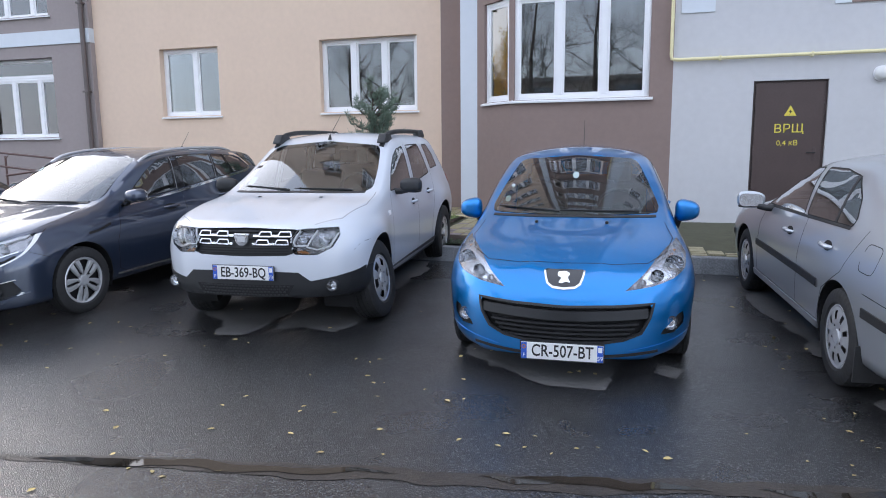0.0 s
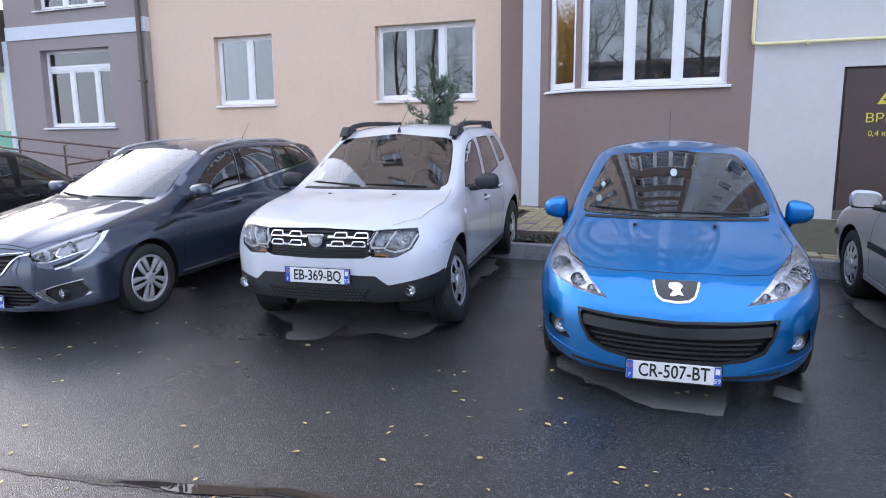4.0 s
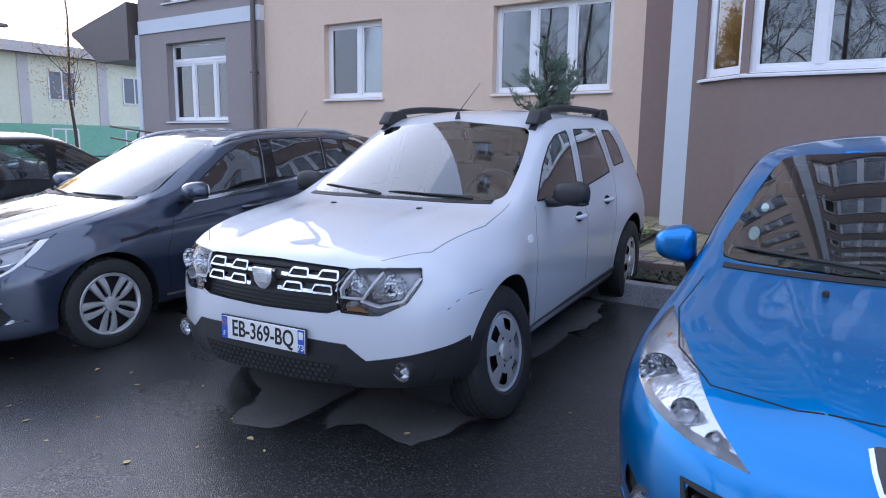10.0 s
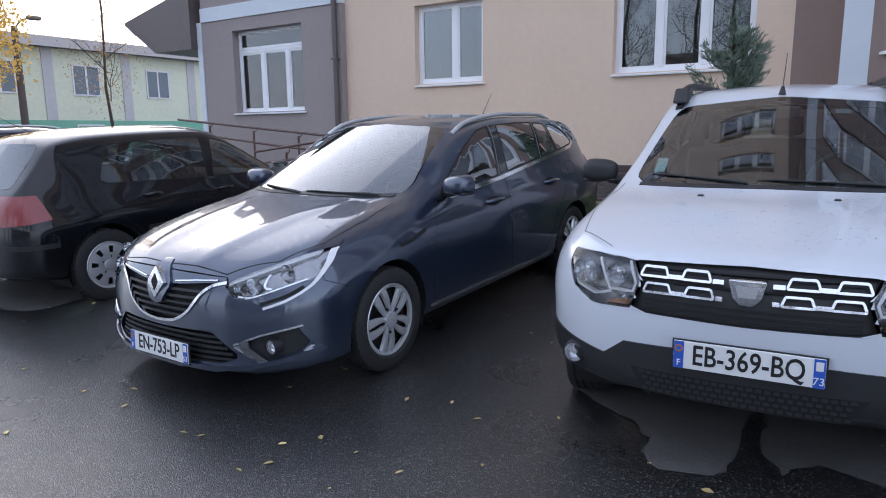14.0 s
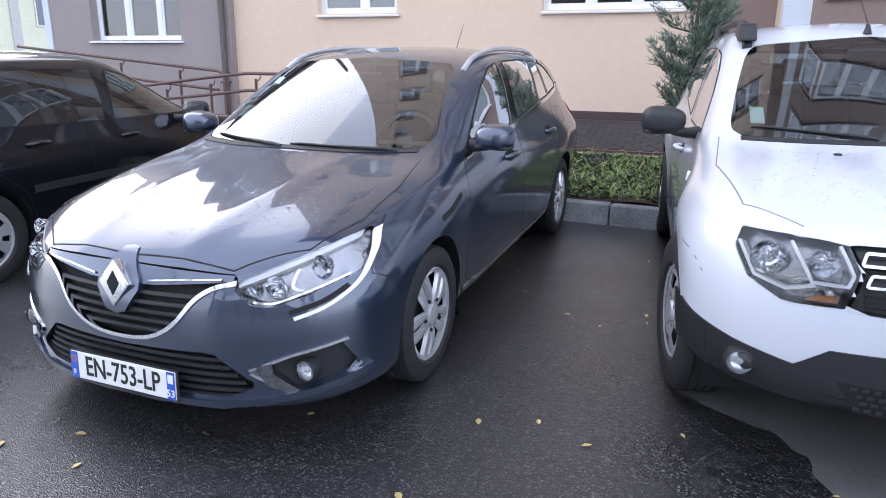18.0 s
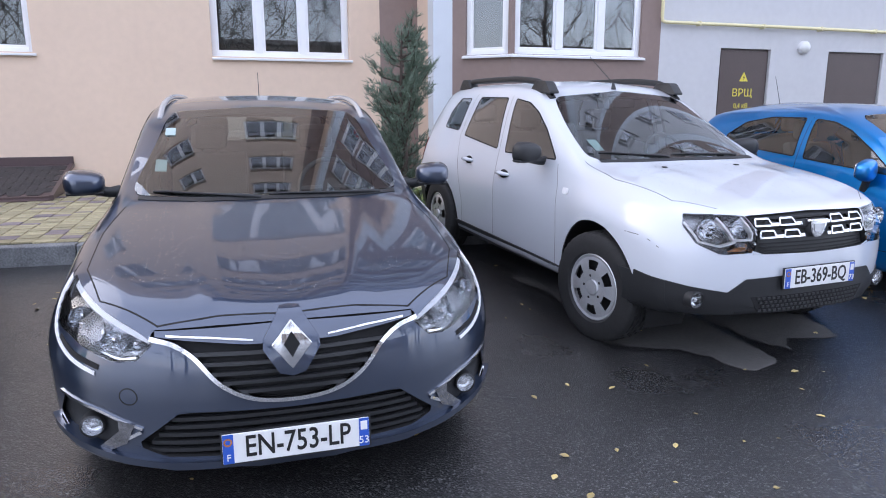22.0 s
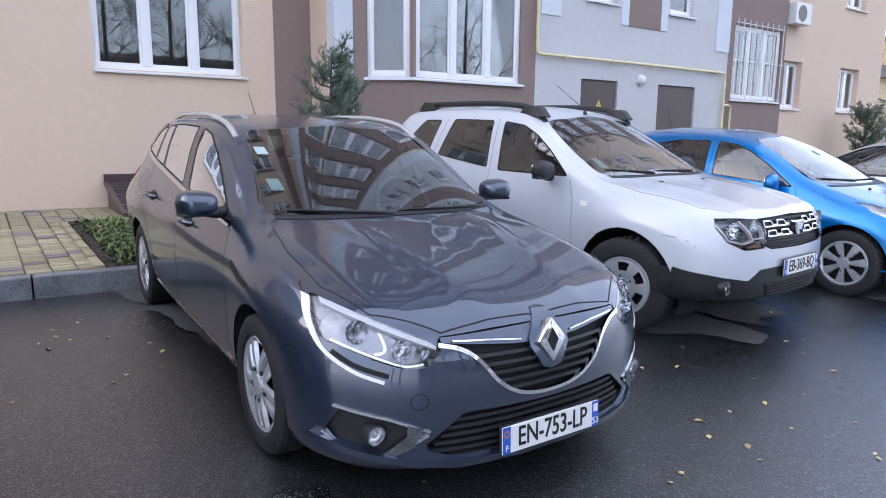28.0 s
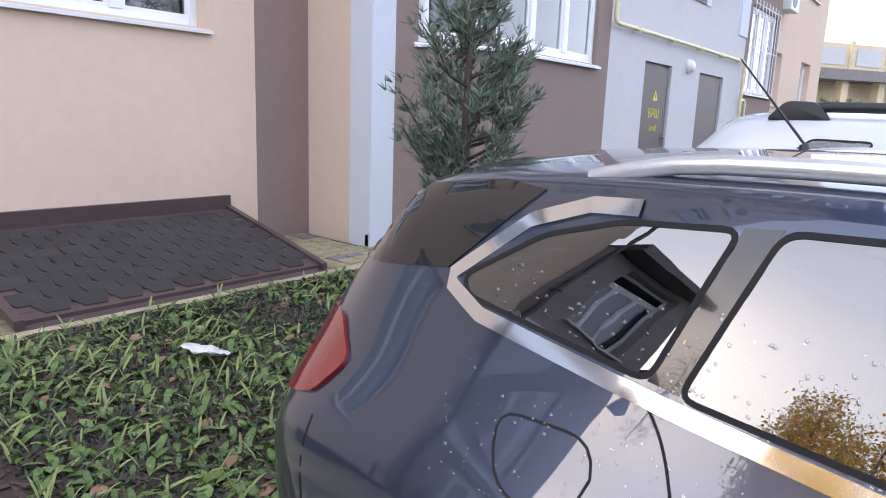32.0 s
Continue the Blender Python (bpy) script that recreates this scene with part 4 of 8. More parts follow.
def build_car(s, m, name, label, group="parked cars"):
    """Common frame of every car: skin, glass, wheels, seams, cabin. Returns the thing and its shell."""
    top = empty(name, m, label, "car", group)
    sh = Shell(s)
    r = s["wheel"][0]
    for wy in s["axles"]:
        ra = s.get("arch", r + 0.055)
        c = circle(wy, r - 0.012, ra, 56)
        sh.cut("left", c, lambda p: p.x > 0.35)
        sh.cut("right", c, lambda p: p.x < -0.35)
        for a in (-1, 1):
            bm = bmesh.new()
            rim = add_lathe(bm, [(a * 0.50, ra - 0.002), (a * 0.80, ra - 0.004)], 48)[1]
            add_lathe(bm, [(a * 0.50, ra - 0.002), (a * 0.50, 0.02)], 48)
            bm.transform(Matrix.Translation((0, wy, r - 0.012)))
            for v in rim:
                at, _ = sh.cast("left" if a > 0 else "right", v.co.y, max(v.co.z, 0.28))
                v.co.x = a * (abs(at.x) - 0.006) if abs(at.x) > 0.6 else a * 0.7
            bmesh.ops.delete(bm, geom=[v for v in bm.verts if v.co.z < 0.16], context="VERTS")
            part("wheel_well", bm, M_SEAM, top)
    for side, view in ((1, "left"), (-1, "right")):
        for poly in s["side_glass"]:
            po = rounded(poly, s.get("glass_r", 0.025))
            sh.cut(view, po, lambda p: p.x * side > 0)
            g = part("side_window", sh.patch(view, po, 0.0015, -0.003, 0.08), M_PRIVACY if s.get("privacy") else M_SIDEGLASS, top, smooth=30)
            g.visible_shadow = False
            part("window_seal", sh.ribbon(view, po, 0.009, 0.0025, -0.008, True), M_SEAM, top)
        for line, w, off, mm, nm in s.get("side_trim", ()):
            part(nm, sh.ribbon(view, line, w, off), mm, top, smooth=40)
        for line in s.get("side_seams", ()):
            part("panel_gap", sh.ribbon(view, line, 0.0045, 0.0007), s.get("shut", M_SEAM), top)
    for view, poly, nm in s["screens"]:
        po = rounded(poly, 0.07)
        mid = s["length"] * 0.55
        sh.cut(view, po, (lambda c: c.y < mid) if view == "front" else (lambda c: c.y > mid))
        g = part(nm, sh.patch(view, po, 0.002, -0.006, 0.04, calm=True), M_CARGLASS if view == "front" else M_REARGLASS, top, smooth=30)
        g.visible_shadow = False
        if view == "front":
            lo = min(b for _, b in poly)
            half = max(a for a, b in poly if b < lo + 0.02) * 0.93
            part("cowl", sh.ribbon(view, [(half * q / 6, lo - 0.004 - 0.003 * abs(q) / 6) for q in range(-6, 7)], 0.012, 0.004), M_BLACK, top, "black plastic cowl below windscreen", 40)
        for po2 in s.get("pillars", ()) if view == "front" else ():
            for v2 in ("left", "right"):
                part("pillar_cover", sh.patch(v2, po2, 0.001, -0.003, 0.05), M_GLOSSBLACK, top, "gloss black pillar cover", 30)
        part("screen_border", sh.ribbon(view, po, 0.034, -0.020, -0.024, True), M_GLOSSBLACK, top)
    for line in s.get("top_seams", ()):
        part("panel_gap", sh.ribbon("top", line, 0.005, 0.0007), s.get("shut", M_SEAM), top)
    for line in s.get("front_seams", ()):
        part("panel_gap", sh.ribbon("front", line, 0.005, 0.0007), s.get("shut", M_SEAM), top)
    for x in (-1, 1):
        for wy in s["axles"]:
            wheel = make_wheel(top, x * (s["track"] - s["wheel"][1] / 2), wy, *s["wheel"], s["cover"], x, s)
            if wy == s["axles"][0]:
                wheel.matrix_basis = wheel.matrix_basis @ pose(0, 0, 0, 0, 0, s.get("steer", 0.0))
    cabin(sh, top, s)
    return top, sh


def skin_pieces(s):
    out = []
    for view in ("left", "right"):
        sg = 1 if view == "left" else -1
        for nm, poly in s["doors"]:
            out.append((nm, view, poly, (lambda c, q=sg: c.x * q > 0.3)))
    out.append(("bonnet", "top", s["bonnet"], lambda c: c.z > 0.6))
    return out

GROWN = 1.047
LEAN_UP = math.degrees(math.atan(SLOPE))


def parked(x, y, turn, back=False, length=0.0):
    """Pose of a car whose nose (or tail, if it was driven in forwards) stands at x, y towards the yard."""
    m = pose(x, y, ground_z(y), LEAN_UP, 0, turn) @ Matrix.Scale(GROWN, 4)
    return m @ pose(0, length, 0, 0, 0, 180) if back else m


# dark grey estate car
S_EST = dict(
    pillars=[[(2.375, 1.02), (2.435, 1.387), (2.555, 1.392), (2.53, 1.037)], [(3.50, 1.127), (3.422, 1.373), (3.475, 1.367), (3.55, 1.133)], [(3.142, 1.10), (3.172, 1.39), (3.213, 1.387), (3.188, 1.105)]],
    crease=(0.36, 0.05, 0.019, 0.08, 1.2), privacy=True, length=4.626, nose=(0.62, 2.5), tail=(0.50, 2.6), axles=(0.92, 3.632), wheel=(0.318, 0.205, 0.218), track=0.897, arch=0.365,
    zt=[(0, 0.58), (0.03, 0.66), (0.09, 0.745), (0.2, 0.80), (0.5, 0.875), (0.9, 0.945), (1.15, 0.985), (1.22, 1.005), (1.5, 1.155), (1.8, 1.30), (2.05, 1.41), (2.3, 1.455), (2.7, 1.482), (3.4, 1.472), (3.9, 1.435), (4.18, 1.395), (4.24, 1.37), (4.31, 1.23), (4.45, 1.02), (4.55, 0.93), (4.626, 0.72)],
    ze=[(0, 0.55), (0.1, 0.70), (0.5, 0.845), (1.0, 0.93), (1.25, 0.96), (1.5, 1.04), (1.8, 1.20), (2.1, 1.345), (2.4, 1.41), (2.8, 1.435), (3.4, 1.425), (3.9, 1.39), (4.16, 1.345), (4.28, 1.22), (4.45, 0.985), (4.626, 0.70)],
    we=[(0, 0.6), (0.5, 0.62), (1.0, 0.68), (1.3, 0.715), (1.6, 0.71), (2.0, 0.665), (2.5, 0.64), (3.0, 0.632), (3.4, 0.615), (4.1, 0.56), (4.3, 0.58), (4.45, 0.64), (4.626, 0.68)],
    zs=[(0, 0.50), (0.1, 0.62), (0.4, 0.755), (0.9, 0.86), (1.4, 0.915), (2.3, 0.965), (3.4, 1.03), (4.0, 1.06), (4.4, 0.95), (4.626, 0.66)],
    ws=[(0, 0.80), (0.5, 0.80), (1.0, 0.82), (1.5, 0.815), (2.5, 0.825), (3.0, 0.82), (3.4, 0.81), (3.8, 0.79), (4.1, 0.77), (4.4, 0.74), (4.626, 0.73)],
    zm=[(0, 0.44), (0.5, 0.56), (1.0, 0.66), (2.3, 0.71), (3.6, 0.76), (4.3, 0.76), (4.626, 0.6)],
    wm=[(0, 0.90), (0.6, 0.905), (0.95, 0.912), (1.5, 0.888), (2.3, 0.895), (3.2, 0.902), (3.65, 0.922), (4.2, 0.90), (4.626, 0.87)],
    zl=[(0, 0.25), (0.3, 0.22), (1.0, 0.24), (3.6, 0.25), (4.2, 0.30), (4.626, 0.42)], wl=[(0, 0.88), (0.5, 0.88), (1.4, 0.865), (3.0, 0.865), (4.626, 0.82)],
    zb=[(0, 0.21), (0.2, 0.18), (1.0, 0.19), (3.6, 0.2), (4.3, 0.26), (4.626, 0.40)],
    side_glass=[[(1.60, 0.965), (1.80, 1.10), (2.05, 1.26), (2.26, 1.355), (2.43, 1.384), (2.37, 1.02)],
                [(2.535, 1.038), (2.56, 1.39), (2.9, 1.393), (3.17, 1.386), (3.14, 1.10)],
                [(3.19, 1.105), (3.215, 1.383), (3.42, 1.369), (3.50, 1.125)], [(3.55, 1.133), (3.478, 1.363), (3.66, 1.345), (3.80, 1.30), (3.945, 1.20), (3.92, 1.17)]],
    side_trim=[([(1.54, 0.93), (2.0, 0.965), (2.4, 0.998), (3.15, 1.077), (3.53, 1.108), (3.88, 1.145), (3.965, 1.18), (3.97, 1.20), (3.84, 1.318), (3.73, 1.36), (3.64, 1.368)], 0.026, 0.005, M_CHROME, "window_chrome"),
               ([(1.35, 0.275), (3.2, 0.275)], 0.02, 0.004, M_CHROME, "sill_chrome"), ([(3.155, 1.10), (3.192, 1.386)], 0.009, 0.004, M_SHUT, "window_bar"), ([(2.40, 1.022), (2.455, 1.386)], 0.009, 0.004, M_SHUT, "window_bar")],
    side_seams=[[(1.52, 0.93), (1.46, 0.82), (1.38, 0.6), (1.38, 0.33), (1.46, 0.29), (3.0, 0.29)], [(2.47, 1.01), (2.44, 0.6), (2.47, 0.29)],
                flowing([(3.545, 1.105), (3.50, 1.05), (3.455, 0.95), (3.42, 0.80), (3.28, 0.62), (3.18, 0.42), (3.0, 0.29)]), [(0.66, 0.83), (0.45, 0.74), (0.42, 0.66), (0.56, 0.60)],
                rounded([(3.575, 0.905), (3.74, 0.915), (3.785, 1.02), (3.60, 1.03)], 0.05) + [(3.60, 0.945)]],
    screens=[("front", [(-0.70, 0.995), (0.70, 0.995), (0.61, 1.2), (0.55, 1.385), (0, 1.42), (-0.55, 1.385), (-0.61, 1.2)], "windscreen"),
             ("rear", [(-0.58, 1.05), (0.58, 1.05), (0.50, 1.30), (-0.50, 1.30)], "rear_window")],
    top_seams=[[(-0.70, 1.22), (-0.745, 0.9), (-0.745, 0.55), (-0.66, 0.30), (-0.45, 0.125), (0, 0.08), (0.45, 0.125), (0.66, 0.30), (0.745, 0.55), (0.745, 0.9), (0.70, 1.22)]],
    bonnet=[(-0.70, 1.22), (-0.745, 0.9), (-0.745, 0.55), (-0.66, 0.30), (-0.45, 0.125), (0, 0.08), (0.45, 0.125), (0.66, 0.30), (0.745, 0.55), (0.745, 0.9), (0.70, 1.22)],
    doors=[("front_door", [(1.54, 0.96), (1.38, 0.6), (1.38, 0.29), (2.46, 0.29), (2.46, 1.40), (2.1, 1.33)]), ("rear_door", [(2.46, 1.40), (2.46, 0.29), (3.0, 0.29), (3.18, 0.42), (3.28, 0.62), (3.42, 0.80), (3.455, 0.95), (3.545, 1.10), (3.45, 1.38)])],
    dash=(1.55, 0.96, 0.66), mirror_in=(1.98, 1.30), cover=dict(kind="spoke", spokes=5, twin=True, gap=0.26, w0=0.012, w1=0.030, lean=0.20))

# white compact off-road car
S_SUV = dict(
    shut=M_SHUT, steer=-8.0, crease=(0.42, 0.06, 0.010, 0.1, 1.15), length=4.315, nose=(0.66, 2.75), tail=(0.40, 3.0), axles=(0.822, 3.495), wheel=(0.35, 0.225, 0.212), track=0.905, arch=0.42,
    zt=[(0, 0.70), (0.03, 0.80), (0.08, 0.88), (0.16, 0.925), (0.3, 0.955), (0.7, 1.03), (1.04, 1.062), (1.14, 1.085), (1.41, 1.245), (1.7, 1.41), (1.92, 1.525), (2.12, 1.588), (2.5, 1.615), (3.2, 1.61), (3.75, 1.575), (3.88, 1.545), (4.0, 1.40), (4.15, 1.15), (4.25, 1.0), (4.315, 0.8)],
    ze=[(0, 0.68), (0.1, 0.86), (0.3, 0.94), (0.7, 1.01), (1.14, 1.055), (1.43, 1.175), (1.7, 1.325), (1.95, 1.475), (2.15, 1.543), (2.6, 1.57), (3.3, 1.56), (3.75, 1.52), (4.0, 1.34), (4.2, 1.05), (4.315, 0.78)],
    we=[(0, 0.68), (0.5, 0.72), (1.15, 0.765), (1.6, 0.70), (2.05, 0.625), (2.6, 0.60), (3.6, 0.585), (4.0, 0.62), (4.2, 0.72), (4.315, 0.75)],
    zs=[(0, 0.65), (0.1, 0.81), (0.4, 0.895), (0.8, 0.95), (1.3, 1.0), (2.5, 1.06), (3.4, 1.09), (4.0, 1.09), (4.315, 0.74)],
    ws=[(0, 0.82), (0.6, 0.84), (1.2, 0.825), (2.5, 0.80), (3.5, 0.80), (4.1, 0.78), (4.315, 0.76)],
    zm=[(0, 0.56), (0.8, 0.78), (1.4, 0.72), (2.8, 0.72), (3.5, 0.80), (4.315, 0.62)],
    wm=[(0, 0.90), (0.5, 0.905), (0.85, 0.915), (1.35, 0.862), (2.2, 0.858), (3.0, 0.868), (3.45, 0.912), (3.9, 0.90), (4.315, 0.86)],
    zl=[(0, 0.42), (0.4, 0.37), (1.2, 0.31), (3.1, 0.30), (4.0, 0.38), (4.315, 0.48)], wl=[(0, 0.86), (0.8, 0.89), (1.4, 0.845), (3.0, 0.845), (3.5, 0.88), (4.315, 0.82)],
    zb=[(0, 0.36), (0.3, 0.32), (1.2, 0.27), (3.2, 0.25), (4.0, 0.32), (4.315, 0.45)],
    side_glass=[[(1.46, 1.065), (1.70, 1.25), (1.90, 1.375), (2.06, 1.44), (2.29, 1.466), (2.25, 1.05)], [(2.40, 1.065), (2.44, 1.47), (2.98, 1.468), (3.11, 1.13)],
                [(3.27, 1.165), (3.19, 1.455), (3.44, 1.45), (3.58, 1.32), (3.63, 1.18)]],
    side_seams=[[(1.42, 1.04), (1.36, 0.9), (1.33, 0.6), (1.33, 0.34), (2.98, 0.34)], [(2.37, 1.49), (2.33, 0.34)], [(3.08, 1.50), (3.2, 1.12), (3.06, 0.80), (2.98, 0.55), (2.98, 0.34)],
                [(0.30, 0.70), (0.36, 0.735), (0.43, 0.752), (0.52, 0.755)]],
    screens=[("front", [(-0.70, 1.085), (0.70, 1.085), (0.64, 1.30), (0.575, 1.485), (0, 1.535), (-0.575, 1.485), (-0.64, 1.30)], "windscreen"), ("rear", [(-0.56, 1.14), (0.56, 1.14), (0.50, 1.46), (-0.50, 1.46)], "rear_window")],
    top_seams=[[(-0.74, 1.2), (-0.78, 0.8), (-0.72, 0.36), (-0.55, 0.20)], [(0.74, 1.2), (0.78, 0.8), (0.72, 0.36), (0.55, 0.20)]],
    bonnet=[(-0.74, 1.2), (-0.78, 0.8), (-0.72, 0.36), (-0.5, 0.16), (0, 0.07), (0.5, 0.16), (0.72, 0.36), (0.78, 0.8), (0.74, 1.2)],
    doors=[("front_door", [(1.42, 1.05), (1.33, 0.6), (1.33, 0.34), (2.33, 0.34), (2.37, 1.50), (1.95, 1.46)]), ("rear_door", [(2.37, 1.50), (2.33, 0.34), (2.98, 0.34), (3.06, 0.80), (3.2, 1.12), (3.08, 1.50)])],
    dash=(1.50, 1.06, 0.68), mirror_in=(1.83, 1.44), cover=dict(kind="cover", spokes=6, open=(1, 2, 3)))

# bright blue small hatchback
S_HAT = dict(
    crease=(0.34, 0.06, 0.010, 0.2, 1.05), length=4.045, nose=(0.70, 2.3), tail=(0.5, 2.6), axles=(0.83, 3.37), wheel=(0.305, 0.185, 0.205), track=0.845, arch=0.355,
    zt=[(0, 0.50), (0.03, 0.58), (0.10, 0.66), (0.22, 0.735), (0.5, 0.845), (0.8, 0.905), (1.0, 0.95), (1.08, 0.97), (1.35, 1.125), (1.65, 1.285), (1.85, 1.37), (2.1, 1.425), (2.5, 1.45), (3.0, 1.45), (3.5, 1.39), (3.62, 1.36), (3.75, 1.2), (3.9, 1.0), (4.0, 0.88), (4.045, 0.7)],
    ze=[(0, 0.48), (0.1, 0.62), (0.3, 0.74), (0.6, 0.83), (1.05, 0.925), (1.35, 1.02), (1.65, 1.18), (1.95, 1.31), (2.2, 1.365), (2.6, 1.385), (3.1, 1.365), (3.55, 1.32), (3.75, 1.15), (3.9, 0.98), (4.045, 0.68)],
    we=[(0, 0.5), (0.4, 0.56), (0.9, 0.64), (1.1, 0.69), (1.5, 0.665), (2.0, 0.585), (2.6, 0.55), (3.5, 0.53), (3.8, 0.6), (4.045, 0.66)],
    zs=[(0, 0.45), (0.15, 0.60), (0.4, 0.72), (0.8, 0.82), (1.3, 0.88), (2.2, 0.945), (3.2, 1.01), (3.7, 0.98), (4.045, 0.64)],
    ws=[(0, 0.76), (0.6, 0.775), (1.1, 0.785), (2.2, 0.785), (3.2, 0.775), (3.8, 0.74), (4.045, 0.72)],
    zm=[(0, 0.40), (0.5, 0.54), (0.9, 0.64), (2.2, 0.64), (3.3, 0.70), (4.045, 0.58)],
    wm=[(0, 0.86), (0.5, 0.862), (0.85, 0.872), (1.4, 0.845), (2.4, 0.845), (3.3, 0.87), (3.8, 0.855), (4.045, 0.83)],
    zl=[(0, 0.28), (0.3, 0.22), (1.0, 0.23), (3.3, 0.24), (4.045, 0.4)], wl=[(0, 0.80), (0.6, 0.83), (1.4, 0.82), (3.0, 0.82), (4.045, 0.78)],
    zb=[(0, 0.19), (0.2, 0.15), (1.0, 0.17), (3.3, 0.19), (4.045, 0.38)],
    side_glass=[[(1.40, 0.925), (1.66, 1.10), (1.90, 1.235), (2.08, 1.295), (2.27, 1.315), (2.24, 0.98)], [(2.34, 0.99), (2.37, 1.318), (2.75, 1.312), (3.04, 1.255), (3.22, 1.12), (3.12, 1.04)]],
    side_seams=[[(1.37, 0.92), (1.30, 0.75), (1.28, 0.36), (2.85, 0.30)], [(2.31, 1.33), (2.29, 0.3)], [(3.24, 1.03), (3.18, 0.8), (2.95, 0.55), (2.85, 0.30)]],
    side_trim=[([(1.36, 0.44), (2.95, 0.47)], 0.035, 0.006, P_BLUE, "side_moulding")],
    screens=[("front", [(-0.67, 0.975), (0, 0.965), (0.67, 0.975), (0.58, 1.19), (0.50, 1.355), (0, 1.39), (-0.50, 1.355), (-0.58, 1.19)], "windscreen"), ("rear", [(-0.5, 1.03), (0.5, 1.03), (0.44, 1.30), (-0.44, 1.30)], "rear_window")],
    top_seams=[[(-0.68, 1.04), (-0.72, 0.8), (-0.66, 0.52), (-0.53, 0.34), (-0.3, 0.275), (0, 0.26), (0.3, 0.275), (0.53, 0.34), (0.66, 0.52), (0.72, 0.8), (0.68, 1.04)]],
    bonnet=[(-0.68, 1.04), (-0.72, 0.8), (-0.66, 0.52), (-0.53, 0.34), (-0.3, 0.275), (0, 0.26), (0.3, 0.275), (0.53, 0.34), (0.66, 0.52), (0.72, 0.8), (0.68, 1.04)],
    doors=[("front_door", [(1.37, 0.93), (1.30, 0.75), (1.28, 0.34), (2.29, 0.30), (2.31, 1.34), (1.9, 1.28)]), ("rear_door", [(2.31, 1.34), (2.29, 0.3), (2.85, 0.30), (2.95, 0.55), (3.24, 1.03), (3.2, 1.25), (2.95, 1.33)])],
    dash=(1.42, 0.96, 0.64), mirror_in=(1.80, 1.31), cover=dict(kind="spoke", spokes=7, w0=0.018, w1=0.045))

